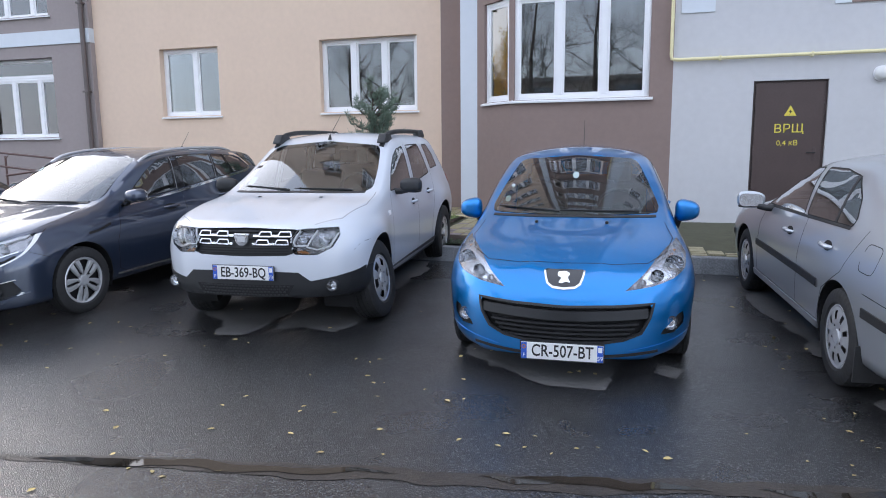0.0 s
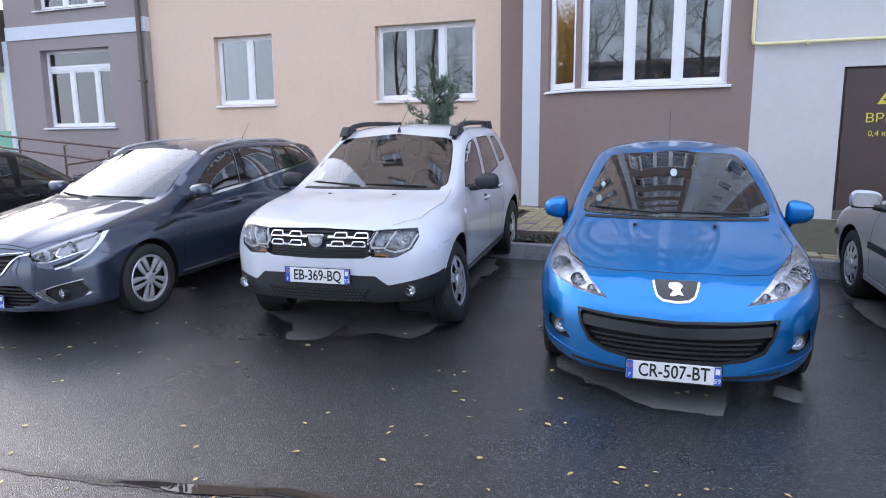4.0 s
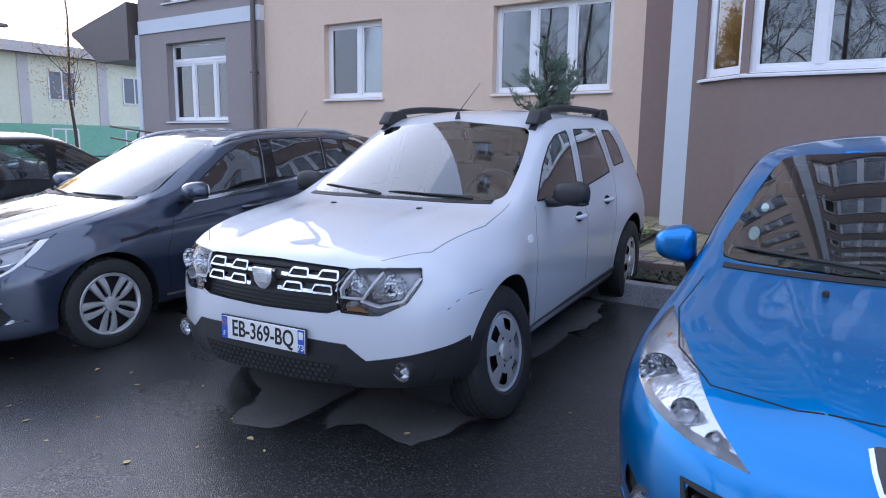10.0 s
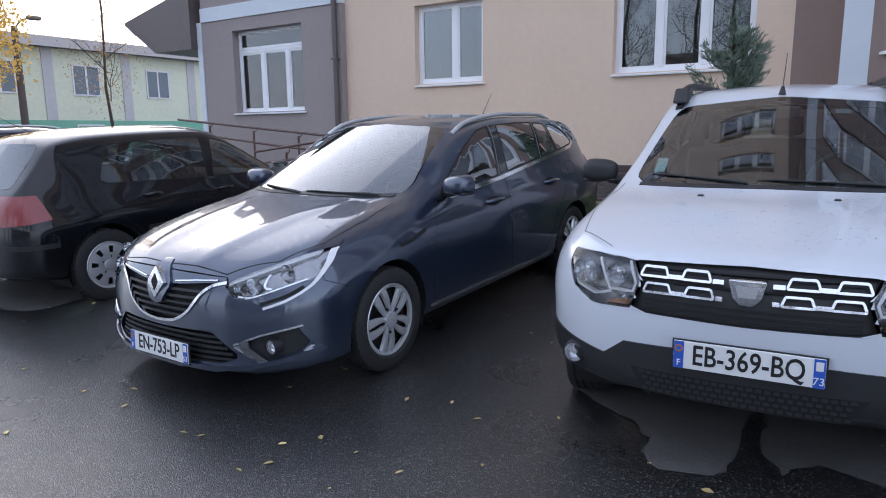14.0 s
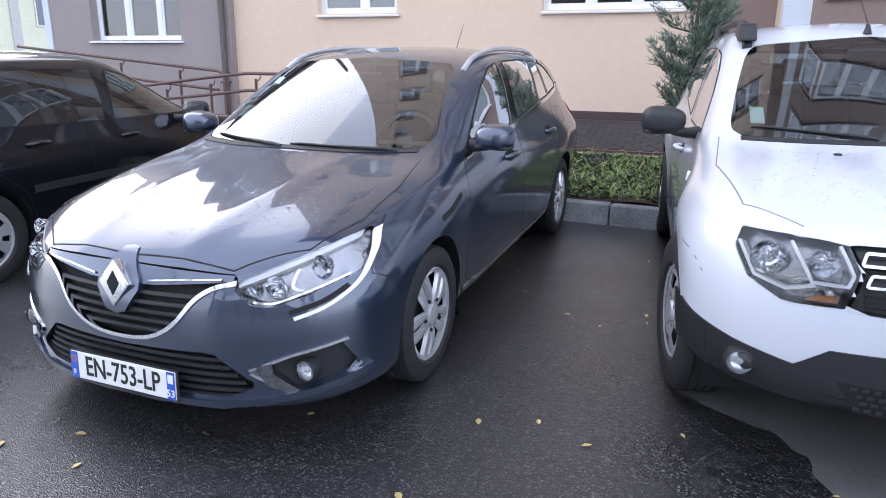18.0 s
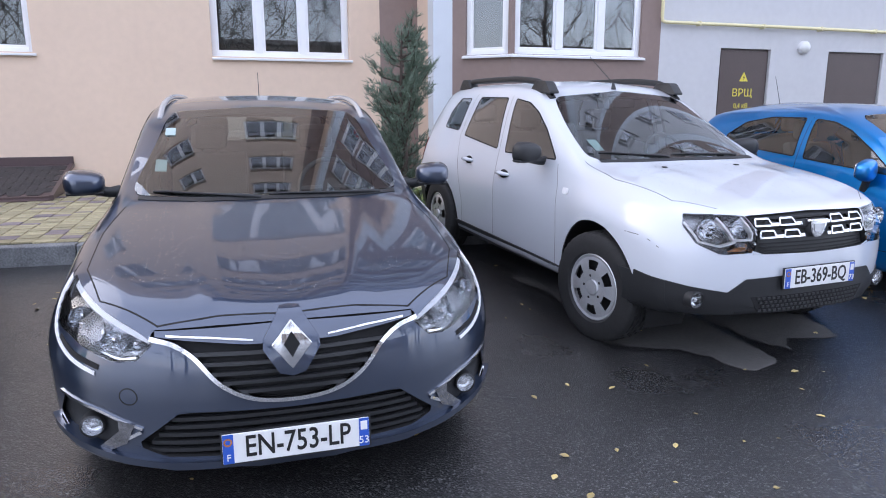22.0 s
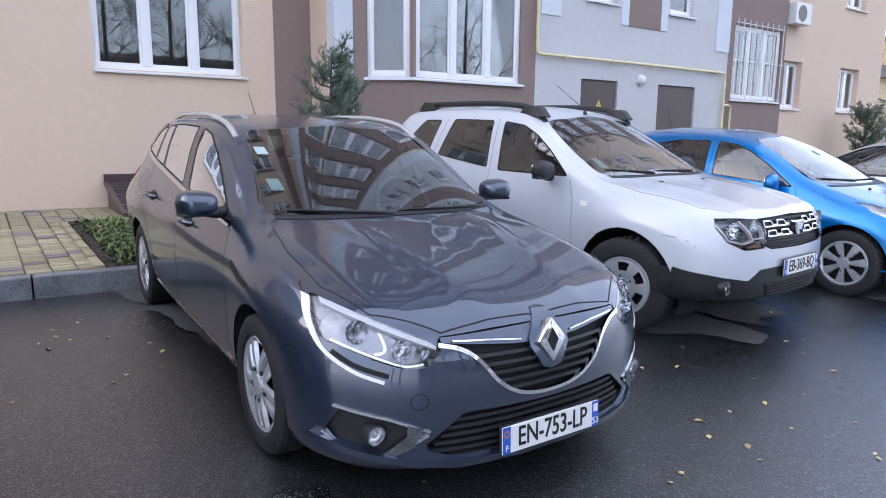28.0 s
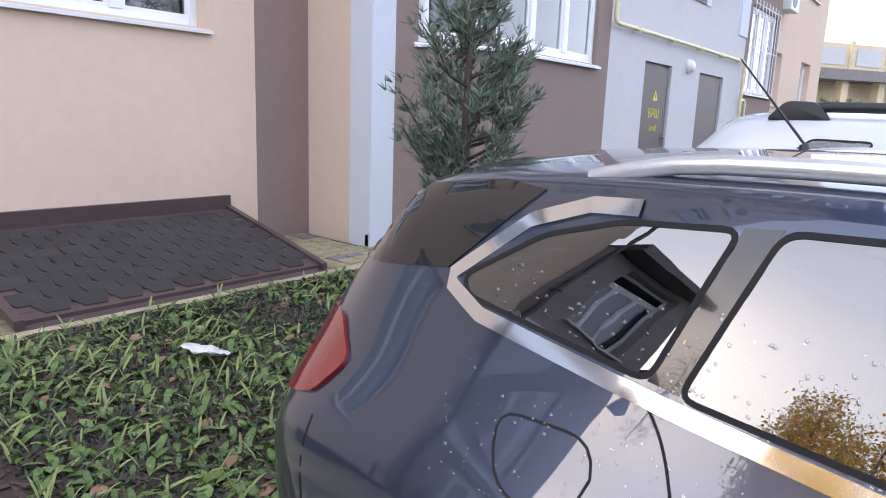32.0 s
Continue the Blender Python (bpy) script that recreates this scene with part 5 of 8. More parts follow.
# silver saloon, nose to the kerb
S_SAL = dict(
    length=4.507, nose=(0.5, 2.6), tail=(0.42, 2.7), axles=(0.88, 3.392), wheel=(0.312, 0.195, 0.205), track=0.85, arch=0.36,
    zt=[(0, 0.60), (0.05, 0.70), (0.15, 0.76), (0.5, 0.835), (1.0, 0.925), (1.25, 0.975), (1.5, 1.10), (1.8, 1.26), (2.05, 1.365), (2.3, 1.41), (2.7, 1.43), (3.1, 1.405), (3.4, 1.34), (3.7, 1.21), (3.9, 1.11), (4.0, 1.075), (4.35, 1.055), (4.44, 1.03), (4.507, 0.8)],
    ze=[(0, 0.58), (0.15, 0.72), (0.6, 0.82), (1.25, 0.94), (1.5, 1.02), (1.8, 1.17), (2.1, 1.30), (2.4, 1.355), (2.8, 1.365), (3.2, 1.33), (3.5, 1.24), (3.8, 1.11), (4.0, 1.045), (4.4, 1.02), (4.507, 0.78)],
    we=[(0, 0.6), (0.6, 0.65), (1.25, 0.70), (1.6, 0.67), (2.1, 0.58), (2.6, 0.55), (3.2, 0.56), (3.6, 0.60), (4.0, 0.66), (4.507, 0.68)],
    zs=[(0, 0.55), (0.3, 0.72), (0.9, 0.85), (1.4, 0.91), (2.5, 0.94), (3.5, 0.965), (4.2, 0.96), (4.507, 0.72)],
    ws=[(0, 0.78), (0.6, 0.79), (1.4, 0.79), (2.5, 0.79), (3.5, 0.785), (4.507, 0.74)],
    zm=[(0, 0.5), (0.8, 0.62), (2.3, 0.62), (3.4, 0.66), (4.507, 0.6)], wm=[(0, 0.85), (0.8, 0.866), (1.5, 0.85), (2.5, 0.85), (3.4, 0.866), (4.507, 0.84)],
    zl=[(0, 0.30), (0.4, 0.24), (3.6, 0.25), (4.507, 0.36)], wl=[(0, 0.80), (1.0, 0.83), (3.4, 0.83), (4.507, 0.80)], zb=[(0, 0.26), (0.3, 0.2), (3.8, 0.21), (4.507, 0.32)],
    side_glass=[[(1.42, 0.925), (1.64, 1.085), (1.92, 1.235), (2.12, 1.285), (2.28, 1.30), (2.40, 0.955)], [(2.46, 0.96), (2.38, 1.305), (2.72, 1.312), (3.0, 1.285), (3.22, 1.16), (3.32, 1.04), (3.30, 0.99)]],
    side_trim=[([(1.32, 0.56), (3.02, 0.56)], 0.055, 0.010, M_BLACK, "side_moulding"), ([(3.78, 0.565), (4.3, 0.565)], 0.055, 0.010, M_BLACK, "bumper_moulding"), ([(0.16, 0.52), (0.5, 0.53)], 0.055, 0.010, M_BLACK, "bumper_moulding")],
    side_seams=[[(1.46, 0.93), (1.36, 0.75), (1.34, 0.30), (3.0, 0.30)], [(2.52, 1.32), (2.50, 0.30)], [(3.55, 1.0), (3.4, 0.72), (3.1, 0.55), (3.0, 0.30)], rounded([(3.62, 0.78), (3.82, 0.78), (3.82, 0.94), (3.62, 0.94)], 0.05), [(3.76, 0.67), (4.4, 0.66)]],
    screens=[("front", [(-0.66, 0.99), (0.66, 0.99), (0.5, 1.345), (0, 1.375), (-0.5, 1.345)], "windscreen"), ("rear", [(-0.60, 1.10), (0.60, 1.10), (0.49, 1.345), (0, 1.375), (-0.49, 1.345)], "rear_window")],
    top_seams=[[(-0.7, 1.22), (-0.66, 0.2), (0.66, 0.2), (0.7, 1.22)]], bonnet=[(-0.7, 1.22), (-0.66, 0.2), (0.66, 0.2), (0.7, 1.22)],
    doors=[("front_door", [(1.46, 0.93), (1.34, 0.6), (1.34, 0.30), (2.50, 0.30), (2.52, 1.33), (2.1, 1.29)]), ("rear_door", [(2.52, 1.33), (2.50, 0.30), (3.0, 0.30), (3.1, 0.55), (3.4, 0.72), (3.56, 1.0), (3.2, 1.29)])],
    dash=(1.5, 0.95, 0.64), mirror_in=(1.93, 1.28), cover=dict(kind="cover", spokes=9, open=(1, 2)))

# black hatchback, nose to the kerb
S_BLK = dict(
    length=4.149, nose=(0.5, 2.6), tail=(0.36, 3.0), axles=(0.87, 3.381), wheel=(0.312, 0.195, 0.205), track=0.85, arch=0.36,
    zt=[(0, 0.60), (0.05, 0.70), (0.15, 0.76), (0.5, 0.835), (1.0, 0.925), (1.2, 0.965), (1.45, 1.10), (1.75, 1.30), (1.95, 1.405), (2.1, 1.44), (2.6, 1.46), (3.2, 1.45), (3.58, 1.41), (3.66, 1.37), (3.82, 1.18), (3.98, 0.99), (4.06, 0.9), (4.149, 0.72)],
    ze=[(0, 0.58), (0.15, 0.72), (0.6, 0.82), (1.2, 0.93), (1.45, 1.02), (1.75, 1.21), (2.0, 1.345), (2.2, 1.39), (2.7, 1.40), (3.2, 1.39), (3.6, 1.335), (3.82, 1.13), (3.98, 0.96), (4.149, 0.7)],
    we=[(0, 0.6), (0.6, 0.65), (1.2, 0.70), (1.55, 0.67), (2.05, 0.58), (2.6, 0.56), (3.4, 0.555), (3.7, 0.6), (4.0, 0.67), (4.149, 0.68)],
    zs=[(0, 0.55), (0.3, 0.72), (0.9, 0.85), (1.4, 0.91), (2.5, 0.94), (3.4, 0.96), (3.9, 0.93), (4.149, 0.66)],
    ws=[(0, 0.78), (0.6, 0.79), (1.4, 0.79), (2.5, 0.79), (3.4, 0.785), (4.149, 0.75)],
    zm=[(0, 0.5), (0.8, 0.62), (2.3, 0.62), (3.4, 0.66), (4.149, 0.58)], wm=[(0, 0.85), (0.8, 0.868), (1.5, 0.85), (2.5, 0.85), (3.4, 0.868), (4.149, 0.84)],
    zl=[(0, 0.30), (0.4, 0.24), (3.5, 0.25), (4.149, 0.36)], wl=[(0, 0.80), (1.0, 0.83), (3.4, 0.83), (4.149, 0.80)], zb=[(0, 0.26), (0.3, 0.2), (3.5, 0.21), (4.149, 0.32)],
    side_glass=[[(1.36, 0.935), (1.68, 1.14), (1.92, 1.27), (2.10, 1.315), (2.19, 0.945)], [(2.26, 0.945), (2.22, 1.32), (2.65, 1.33), (3.0, 1.325), (3.20, 1.30), (3.34, 1.02), (3.28, 0.985)]],
    side_trim=[([(1.32, 0.56), (3.0, 0.56)], 0.05, 0.008, M_BLACK, "side_moulding")],
    side_seams=[[(1.44, 0.93), (1.34, 0.75), (1.32, 0.30), (2.98, 0.30)], [(2.49, 1.33), (2.47, 0.30)], [(3.36, 1.0), (3.28, 0.75), (3.05, 0.55), (2.98, 0.30)], circle(3.70, 0.895, 0.075) + [(3.775, 0.895)], [(3.80, 0.64), (4.10, 0.635)]],
    screens=[("front", [(-0.66, 0.98), (0.66, 0.98), (0.5, 1.36), (0, 1.39), (-0.5, 1.36)], "windscreen"), ("rear", [(-0.58, 1.0), (0.58, 1.0), (0.5, 1.34), (-0.5, 1.34)], "rear_window")],
    top_seams=[[(-0.7, 1.18), (-0.66, 0.2), (0.66, 0.2), (0.7, 1.18)]], bonnet=[(-0.7, 1.18), (-0.66, 0.2), (0.66, 0.2), (0.7, 1.18)],
    doors=[("front_door", [(1.44, 0.93), (1.32, 0.6), (1.32, 0.30), (2.47, 0.30), (2.49, 1.34), (2.05, 1.30)]), ("rear_door", [(2.49, 1.34), (2.47, 0.30), (2.98, 0.30), (3.05, 0.55), (3.28, 0.75), (3.40, 1.05), (3.2, 1.31)])],
    dash=(1.46, 0.95, 0.64), mirror_in=(1.9, 1.3), cover=dict(kind="cover", spokes=8, open=(1, 2)))
for _s in (S_EST, S_SUV, S_HAT, S_SAL, S_BLK):
    _s["wheel_mat"] = M_ALU

AT_EST, AT_SUV, AT_HAT = parked(-5.925, 4.42, -1.1), parked(-2.916, 4.95, 4.1), parked(-0.24, 4.557, 2.4)
AT_SAL, AT_BLK = parked(2.478, 3.94, 4.2, True, 4.507), parked(-9.11, 4.69, 0.0, True, 4.149)

# ---- car details ----
def handle(sh, top, view, y0, y1, z, material):
    """A pull handle over a flat dark patch painted for its finger recess's shade."""
    sg = 1 if view == "left" else -1
    ym = (y0 + y1) / 2
    ell = [(ym + (y1 - y0) * 0.42 * math.cos(a * math.pi / 10), z + 0.034 * math.sin(a * math.pi / 10)) for a in range(20)]
    h = part("door_handle", tube([Vector((sg * u, 0, v)) + sh.cast(view, y, z)[0] for y, u, v in ((y0, 0.0, 0.0), (y0 + 0.02, 0.028, 0.004), (ym, 0.042, 0.008), (y1 - 0.02, 0.03, 0.004), (y1, 0.0, 0.0))], [0.012, 0.016, 0.017, 0.016, 0.012], 10), material, top, smooth=60)
    part("recess_shade", sh.patch(view, ell, 0.0015, -0.003, 0.03), M_SEAM, h)


def wiper(sh, top, x0, z0, x1, z1, lift=0.012):
    pts = []
    for k in range(9):
        t = k / 8
        at, nor = sh.cast("front", x0 + (x1 - x0) * t, z0 + (z1 - z0) * t)
        pts.append(at + nor * (lift if 0 < k < 8 else lift * 0.4))
    w = part("wiper", tube(pts, [0.010, 0.010, 0.009, 0.007, 0.006, 0.005, 0.005, 0.005, 0.004], 6), M_BLACK, top, smooth=60)
    part("wiper_blade", tube([q - Vector((0, 0, 0.004)) + Vector((0, 0.008, 0)) for q in pts[2:]], 0.005, 6), M_SEAM, w)


def aerial(top, x, y, z, length, lean=30):
    a = part("aerial", tube([(x, y, z - 0.02), (x, y + 0.01, z + 0.03)], [0.022, 0.009], 10), M_BLACK, top, smooth=60)
    d = Vector((0, math.sin(radians(lean)), math.cos(radians(lean))))
    part("aerial_rod", tube([Vector((x, y, z + 0.02)), Vector((x, y, z + 0.02)) + d * length], [0.0035, 0.002], 6), M_BLACK, a)


def roof_rail(sh, top, x0, x1, y0, y1, r, rise, material, feet=(), foot_mat=None, label=""):
    """A rail that runs along the roof edge on rising ends."""
    n = 22
    pts = []
    for k in range(n + 1):
        t = k / n
        y, x = y0 + (y1 - y0) * t, x0 + (x1 - x0) * t
        at, _ = sh.cast("top", x, y)
        up = rise * min(1, math.sin(math.pi * min(t, 1 - t) / 0.26) if min(t, 1 - t) < 0.13 else 1)
        pts.append(at + Vector((0, 0, up - 0.006)))
    bm = tube(pts, r, 10)
    ob = part("roof_rail", bm, material, top, label, 60)
    for y, ln in feet:
        at, _ = sh.cast("top", x0 + (x1 - x0) * (y - y0) / (y1 - y0), y)
        part("rail_foot", prism(rounded([(y - ln, at.z - 0.02), (y + ln, at.z - 0.02), (y + ln * 0.45, at.z + rise + r * 0.9), (y - ln * 0.45, at.z + rise + r * 0.9)], 0.03), at.x - 0.042, at.x + 0.042, "x", 0.008), foot_mat or material, ob, smooth=40)
    return ob


def slats(sh, top, zs, half, off, width, material, name="grille_slat"):
    for z in zs:
        w = half(z)
        part(name, sh.ribbon("front", [(-w, z), (-w * 0.5, z), (0, z), (w * 0.5, z), (w, z)], width, off, off - 0.02), material, top, smooth=40)


def recess(sh, top, view, outline, deep, material, name, label=""):
    sh.cut(view, outline)
    return part(name, sh.patch(view, outline, -deep, 0.001, 0.05, True), material, top, label, 30)


def fog_lamp(sh, top, x, z, r=0.042, out=0.012):
    at, _ = sh.cast("front", x, z)
    m = Matrix.Translation(at + Vector((0, -out, 0)))
    bm = bmesh.new()
    add_lathe(bm, [(0.05, r * 1.2), (0.0, r * 1.18), (-0.004, r * 1.05), (0.004, r)], 24, "y", m)
    ring = part("fog_lamp", bm, M_BLACK, top, "round fog lamp in black ring", 40)
    bm = bmesh.new()
    add_lathe(bm, [(0.002, r), (0.022, r * 0.8), (0.03, r * 0.4), (0.012, 0.012), (0.01, 0.0)], 24, "y", m)
    part("reflector", bm, M_REFLECTOR, ring, smooth=40)
    bm = bmesh.new()
    add_lathe(bm, [(0.0, r), (-0.008, r * 0.7), (-0.012, 0.0)], 24, "y", m)
    part("lens", bm, M_LAMPGLASS, ring, smooth=40).visible_shadow = False


# estate car
car, sh = build_car(S_EST, AT_EST, "estate_car", "dark blue-grey metallic estate car with wet bonnet and silver roof rails")
gr_low = flowing([(0.475, 0.672), (0.40, 0.655), (0.33, 0.61), (0.245, 0.515), (0.14, 0.458), (0, 0.442), (-0.14, 0.458), (-0.245, 0.515), (-0.33, 0.61), (-0.40, 0.655), (-0.475, 0.672)])
gr = [(-0.47, 0.70), (-0.25, 0.712), (0, 0.718), (0.25, 0.712), (0.47, 0.70), *gr_low]
g = recess(sh, car, "front", gr, 0.035, M_SEAM, "grille", "dark radiator grille with chrome lower frame")
slats(sh, g, (0.48, 0.515, 0.55, 0.585, 0.62), lambda z: 0.19 + (z - 0.47) * 1.15, -0.006, 0.014, M_BLACK)
part("grille_panel", sh.patch("front", [(-0.46, 0.697), (0, 0.714), (0.46, 0.697), (0.46, 0.68), (0.36, 0.668), (0.16, 0.648), (-0.16, 0.648), (-0.36, 0.668), (-0.46, 0.68)], 0.0, -0.03, 0.05), P_GREY, g, smooth=30)
for sg in (1, -1):
    part("chrome_bar", sh.ribbon("front", [(sg * 0.42, 0.682), (sg * 0.28, 0.674), (sg * 0.13, 0.660)], 0.006, 0.007), M_CHROME, g, smooth=50)
part("chrome_frame", sh.ribbon("front", gr_low, 0.015, 0.010, -0.01), M_CHROME, g, "bright chrome frame along grille", 40)
sur = [(0, 0.762), (0.035, 0.758), (0.098, 0.66), (0.1, 0.63), (0.045, 0.545), (0, 0.532), (-0.045, 0.545), (-0.1, 0.63), (-0.098, 0.66), (-0.035, 0.758)]
part("badge_surround", sh.patch("front", sur, 0.012, -0.03, 0.03, True), P_GREY, car, smooth=40)
at, _ = sh.cast("front", 0, 0.645)
for out, lo, hi, mm, nm in (([(0, 0.735), (0.073, 0.645), (0, 0.553), (-0.073, 0.645)], -0.030, -0.012, M_CHROME, "badge"), ([(0, 0.692), (0.028, 0.645), (0, 0.598), (-0.028, 0.645)], -0.033, -0.028, M_SEAM, "badge_centre")):
    bm = prism([(x, z) for x, z in out], at.y + lo, at.y + hi + 0.02, "y", 0.006 if nm == "badge" else 0)
    bmesh.ops.rotate(bm, verts=bm.verts, cent=(0, at.y, 0.645), matrix=Matrix.Rotation(radians(-9), 3, "X"))
    part(nm, bm, mm, car, "plain diamond-shaped chrome emblem" if nm == "badge" else "", 30)
low = [(-0.39, 0.418), (0, 0.408), (0.39, 0.418), (0.55, 0.29), (0.45, 0.248), (0, 0.24), (-0.45, 0.248), (-0.55, 0.29)]
g = recess(sh, car, "front", low, 0.05, M_SEAM, "lower_intake", "black lower air intake with slats")
slats(sh, g, (0.265, 0.295, 0.325, 0.355, 0.385), lambda z: 0.53 - (z - 0.26) * 0.85, -0.012, 0.014, M_BLACK)
part("bumper_lip", sh.ribbon("front", flowing([(-0.86, 0.315), (-0.70, 0.265), (-0.46, 0.228), (-0.2, 0.222), (0.2, 0.222), (0.46, 0.228), (0.70, 0.265), (0.86, 0.315)]), 0.026, 0.024, -0.02), P_GREY, car, smooth=50)
for sg in (1, -1):
    f = lambda pts: pts if sg > 0 else mirror(pts)
    lp = f([(0.462, 0.662), (0.53, 0.70), (0.64, 0.745), (0.785, 0.808), (0.826, 0.765), (0.826, 0.675), (0.775, 0.66), (0.70, 0.625), (0.60, 0.592), (0.525, 0.60)])
    lamp(sh, car, "front", lp, [(sg * 0.60, 0.655, 0.044, M_CHROME), (sg * 0.72, 0.712, 0.045, M_CHROME), (sg * 0.525, 0.645, 0.024, M_CHROME)], 0.06, back=M_BEZEL,
         bar=[([(sg * 0.48, 0.668), (sg * 0.64, 0.735), (sg * 0.775, 0.795)], 0.018, -0.006, M_PVC), (flowing([(sg * 0.535, 0.61), (sg * 0.60, 0.604), (sg * 0.70, 0.638), (sg * 0.805, 0.682)]), 0.008, -0.02, M_CHROME), (flowing([(sg * 0.655, 0.72), (sg * 0.655, 0.66), (sg * 0.69, 0.645)]), 0.010, -0.02, M_CHROME)])
    part("running_light", sh.ribbon("front", flowing([(sg * 0.80, 0.80), (sg * 0.828, 0.74), (sg * 0.832, 0.67), (sg * 0.808, 0.622), (sg * 0.75, 0.578), (sg * 0.67, 0.548)]), 0.013, 0.004), M_PVC, car, "white daytime light strip", 50)
    # dark strip laid on the skin, painting the shade between lamp and light strip
    part("lamp_shadow_gap", sh.ribbon("front", flowing([(sg * 0.805, 0.643), (sg * 0.75, 0.602), (sg * 0.655, 0.57)]), 0.018, 0.002), M_SEAM, car)
    pod = f([(0.53, 0.352), (0.66, 0.405), (0.80, 0.44), (0.835, 0.345), (0.78, 0.285), (0.675, 0.255)])
    pod_ob = recess(sh, car, "front", pod, 0.03, M_BLACK, "fog_pod")
    part("pod_chrome", sh.ribbon("front", f([(0.815, 0.448), (0.66, 0.411), (0.52, 0.355)]), 0.010, 0.006), M_CHROME, pod_ob, smooth=50)
    part("pod_chrome", sh.ribbon("front", f(flowing([(0.525, 0.345), (0.60, 0.30), (0.675, 0.252), (0.78, 0.28), (0.835, 0.335)])), 0.012, 0.008), M_CHROME, pod_ob, smooth=50)
    part("pod_blade", sh.patch("front", f([(0.545, 0.372), (0.60, 0.388), (0.60, 0.345), (0.685, 0.262), (0.665, 0.248), (0.575, 0.30)]), 0.009, -0.02, 0.03), M_BEZEL, pod_ob, "satin silver blade beside fog lamp", 40)
    fog_lamp(sh, car, sg * 0.70, 0.345, 0.036)
    view = "left" if sg > 0 else "right"
    handle(sh, car, view, 2.10, 2.32, 0.85, P_GREY)
    handle(sh, car, view, 3.07, 3.29, 0.893, P_GREY)
    part("fender_vent", sh.ribbon(view, [(1.02, 0.735), (1.14, 0.745), (1.32, 0.785)], 0.022, 0.004), M_SEAM, car)
    make_mirror(car, sg * 0.955, 1.63, 1.035, P_GREY, sg, (0.10, 0.12, 0.066))
    part("mirror_corner", sh.patch(view, [(1.54, 0.945), (1.60, 0.965), (1.70, 1.035), (1.72, 0.968)], 0.002), M_BLACK, car)
    roof_rail(sh, car, sg * 0.605, sg * 0.565, 2.06, 3.78, 0.017, 0.028, M_ALU, (), None, "satin silver roof rail")
    tl = rounded([(4.16, 0.985), (4.27, 1.045), (4.54, 1.0), (4.56, 0.87), (4.36, 0.855), (4.23, 0.90)], 0.03)
    part("tail_lamp", sh.patch(view, tl, 0.008, -0.004, 0.04), M_RED, car, "red tail lamp", 40)
    part("tailgate_gap", sh.ribbon(view, [(4.20, 0.87), (4.19, 0.70), (4.22, 0.5), (4.24, 0.34)], 0.007, 0.001), M_SEAM, car)
    part("spoiler_side", sh.patch(view, [(3.84, 1.37), (3.99, 1.205), (4.32, 1.15), (4.24, 1.325), (3.95, 1.375)], 0.004, -0.003, 0.04), M_GLOSSBLACK, car, "gloss black spoiler side", 40)
wiper(sh, car, 0.56, 0.988, -0.02, 1.0)
wiper(sh, car, -0.06, 0.99, -0.58, 1.012)
aerial(car, 0, 3.55, 1.445, 0.26, 42)
for x, z, w, h in ((-0.56, 1.12, 0.03, 0.026), (-0.53, 1.28, 0.028, 0.018)):
    part("sticker", sh.patch("front", [(x - w, z - h), (x + w, z - h), (x + w, z + h), (x - w, z + h)], 0.0035, 0.001), M_STICKER, car, "pale paper sticker")
at, _ = sh.cast("front", 0, 0.30)
make_plate(car, "EN-753-LP", "53", pose(0.004, at.y - 0.03, 0.288, -4))
for x, z, r in ((-0.56, 0.475, 0.03),):
    part("tow_cap", sh.ribbon("front", circle(x, z, r), 0.004, 0.0008, closed=True), M_SEAM, car)
sh.split(car, P_GREY, skin_pieces(S_EST))

# white off-road car
car, sh = build_car(S_SUV, AT_SUV, "off_road_car", "white compact off-road car with black plastic bumper and roof bars")
gr = [(-0.425, 0.885), (0, 0.897), (0.425, 0.885), (0.388, 0.81), (0.425, 0.69), (0, 0.683), (-0.425, 0.69), (-0.388, 0.81)]
g = recess(sh, car, "front", gr, 0.03, M_BLACK, "grille", "black grille with chrome frames")
for sg in (-1, 1):
    for zc, shift in ((0.85, 0.0), (0.79, -0.015)):
        for xc in (0.185 + shift, 0.345 + shift):
            po = rounded([(sg * (xc - 0.055), zc - 0.017), (sg * (xc + 0.055), zc - 0.017), (sg * (xc + 0.042), zc + 0.017), (sg * (xc - 0.042), zc + 0.017)], 0.008)
            part("chrome_frame", sh.ribbon("front", po, 0.009, 0.004, -0.02, True, 0.02), M_CHROME, g, smooth=40)
        part("chrome_link", sh.ribbon("front", [(sg * (0.24 + shift), zc - 0.012), (sg * (0.29 + shift), zc - 0.012)], 0.016, 0.002, -0.02), M_CHROME, g)
        part("chrome_link", sh.ribbon("front", [(sg * (0.085), zc - 0.012), (sg * (0.125 + shift), zc - 0.012)], 0.016, 0.002, -0.02), M_CHROME, g)
slats(sh, g, (0.705, 0.725, 0.745, 0.82, 0.875), lambda z: 0.38, -0.014, 0.008, M_SEAM)
at, _ = sh.cast("front", 0, 0.81)
bd = prism(rounded([(-0.068, 0.862), (0.068, 0.862), (0.05, 0.79), (0.022, 0.762), (-0.022, 0.762), (-0.05, 0.79)], 0.012), at.y - 0.022, at.y + 0.02, "y", 0.005)
part("badge", bd, M_CHROME, car, "plain shield-shaped chrome emblem", 30)
part("badge_field", prism([(-0.042, 0.838), (0.042, 0.838), (0.030, 0.795), (-0.030, 0.795)], at.y - 0.0245, at.y - 0.02), M_ALU, car)
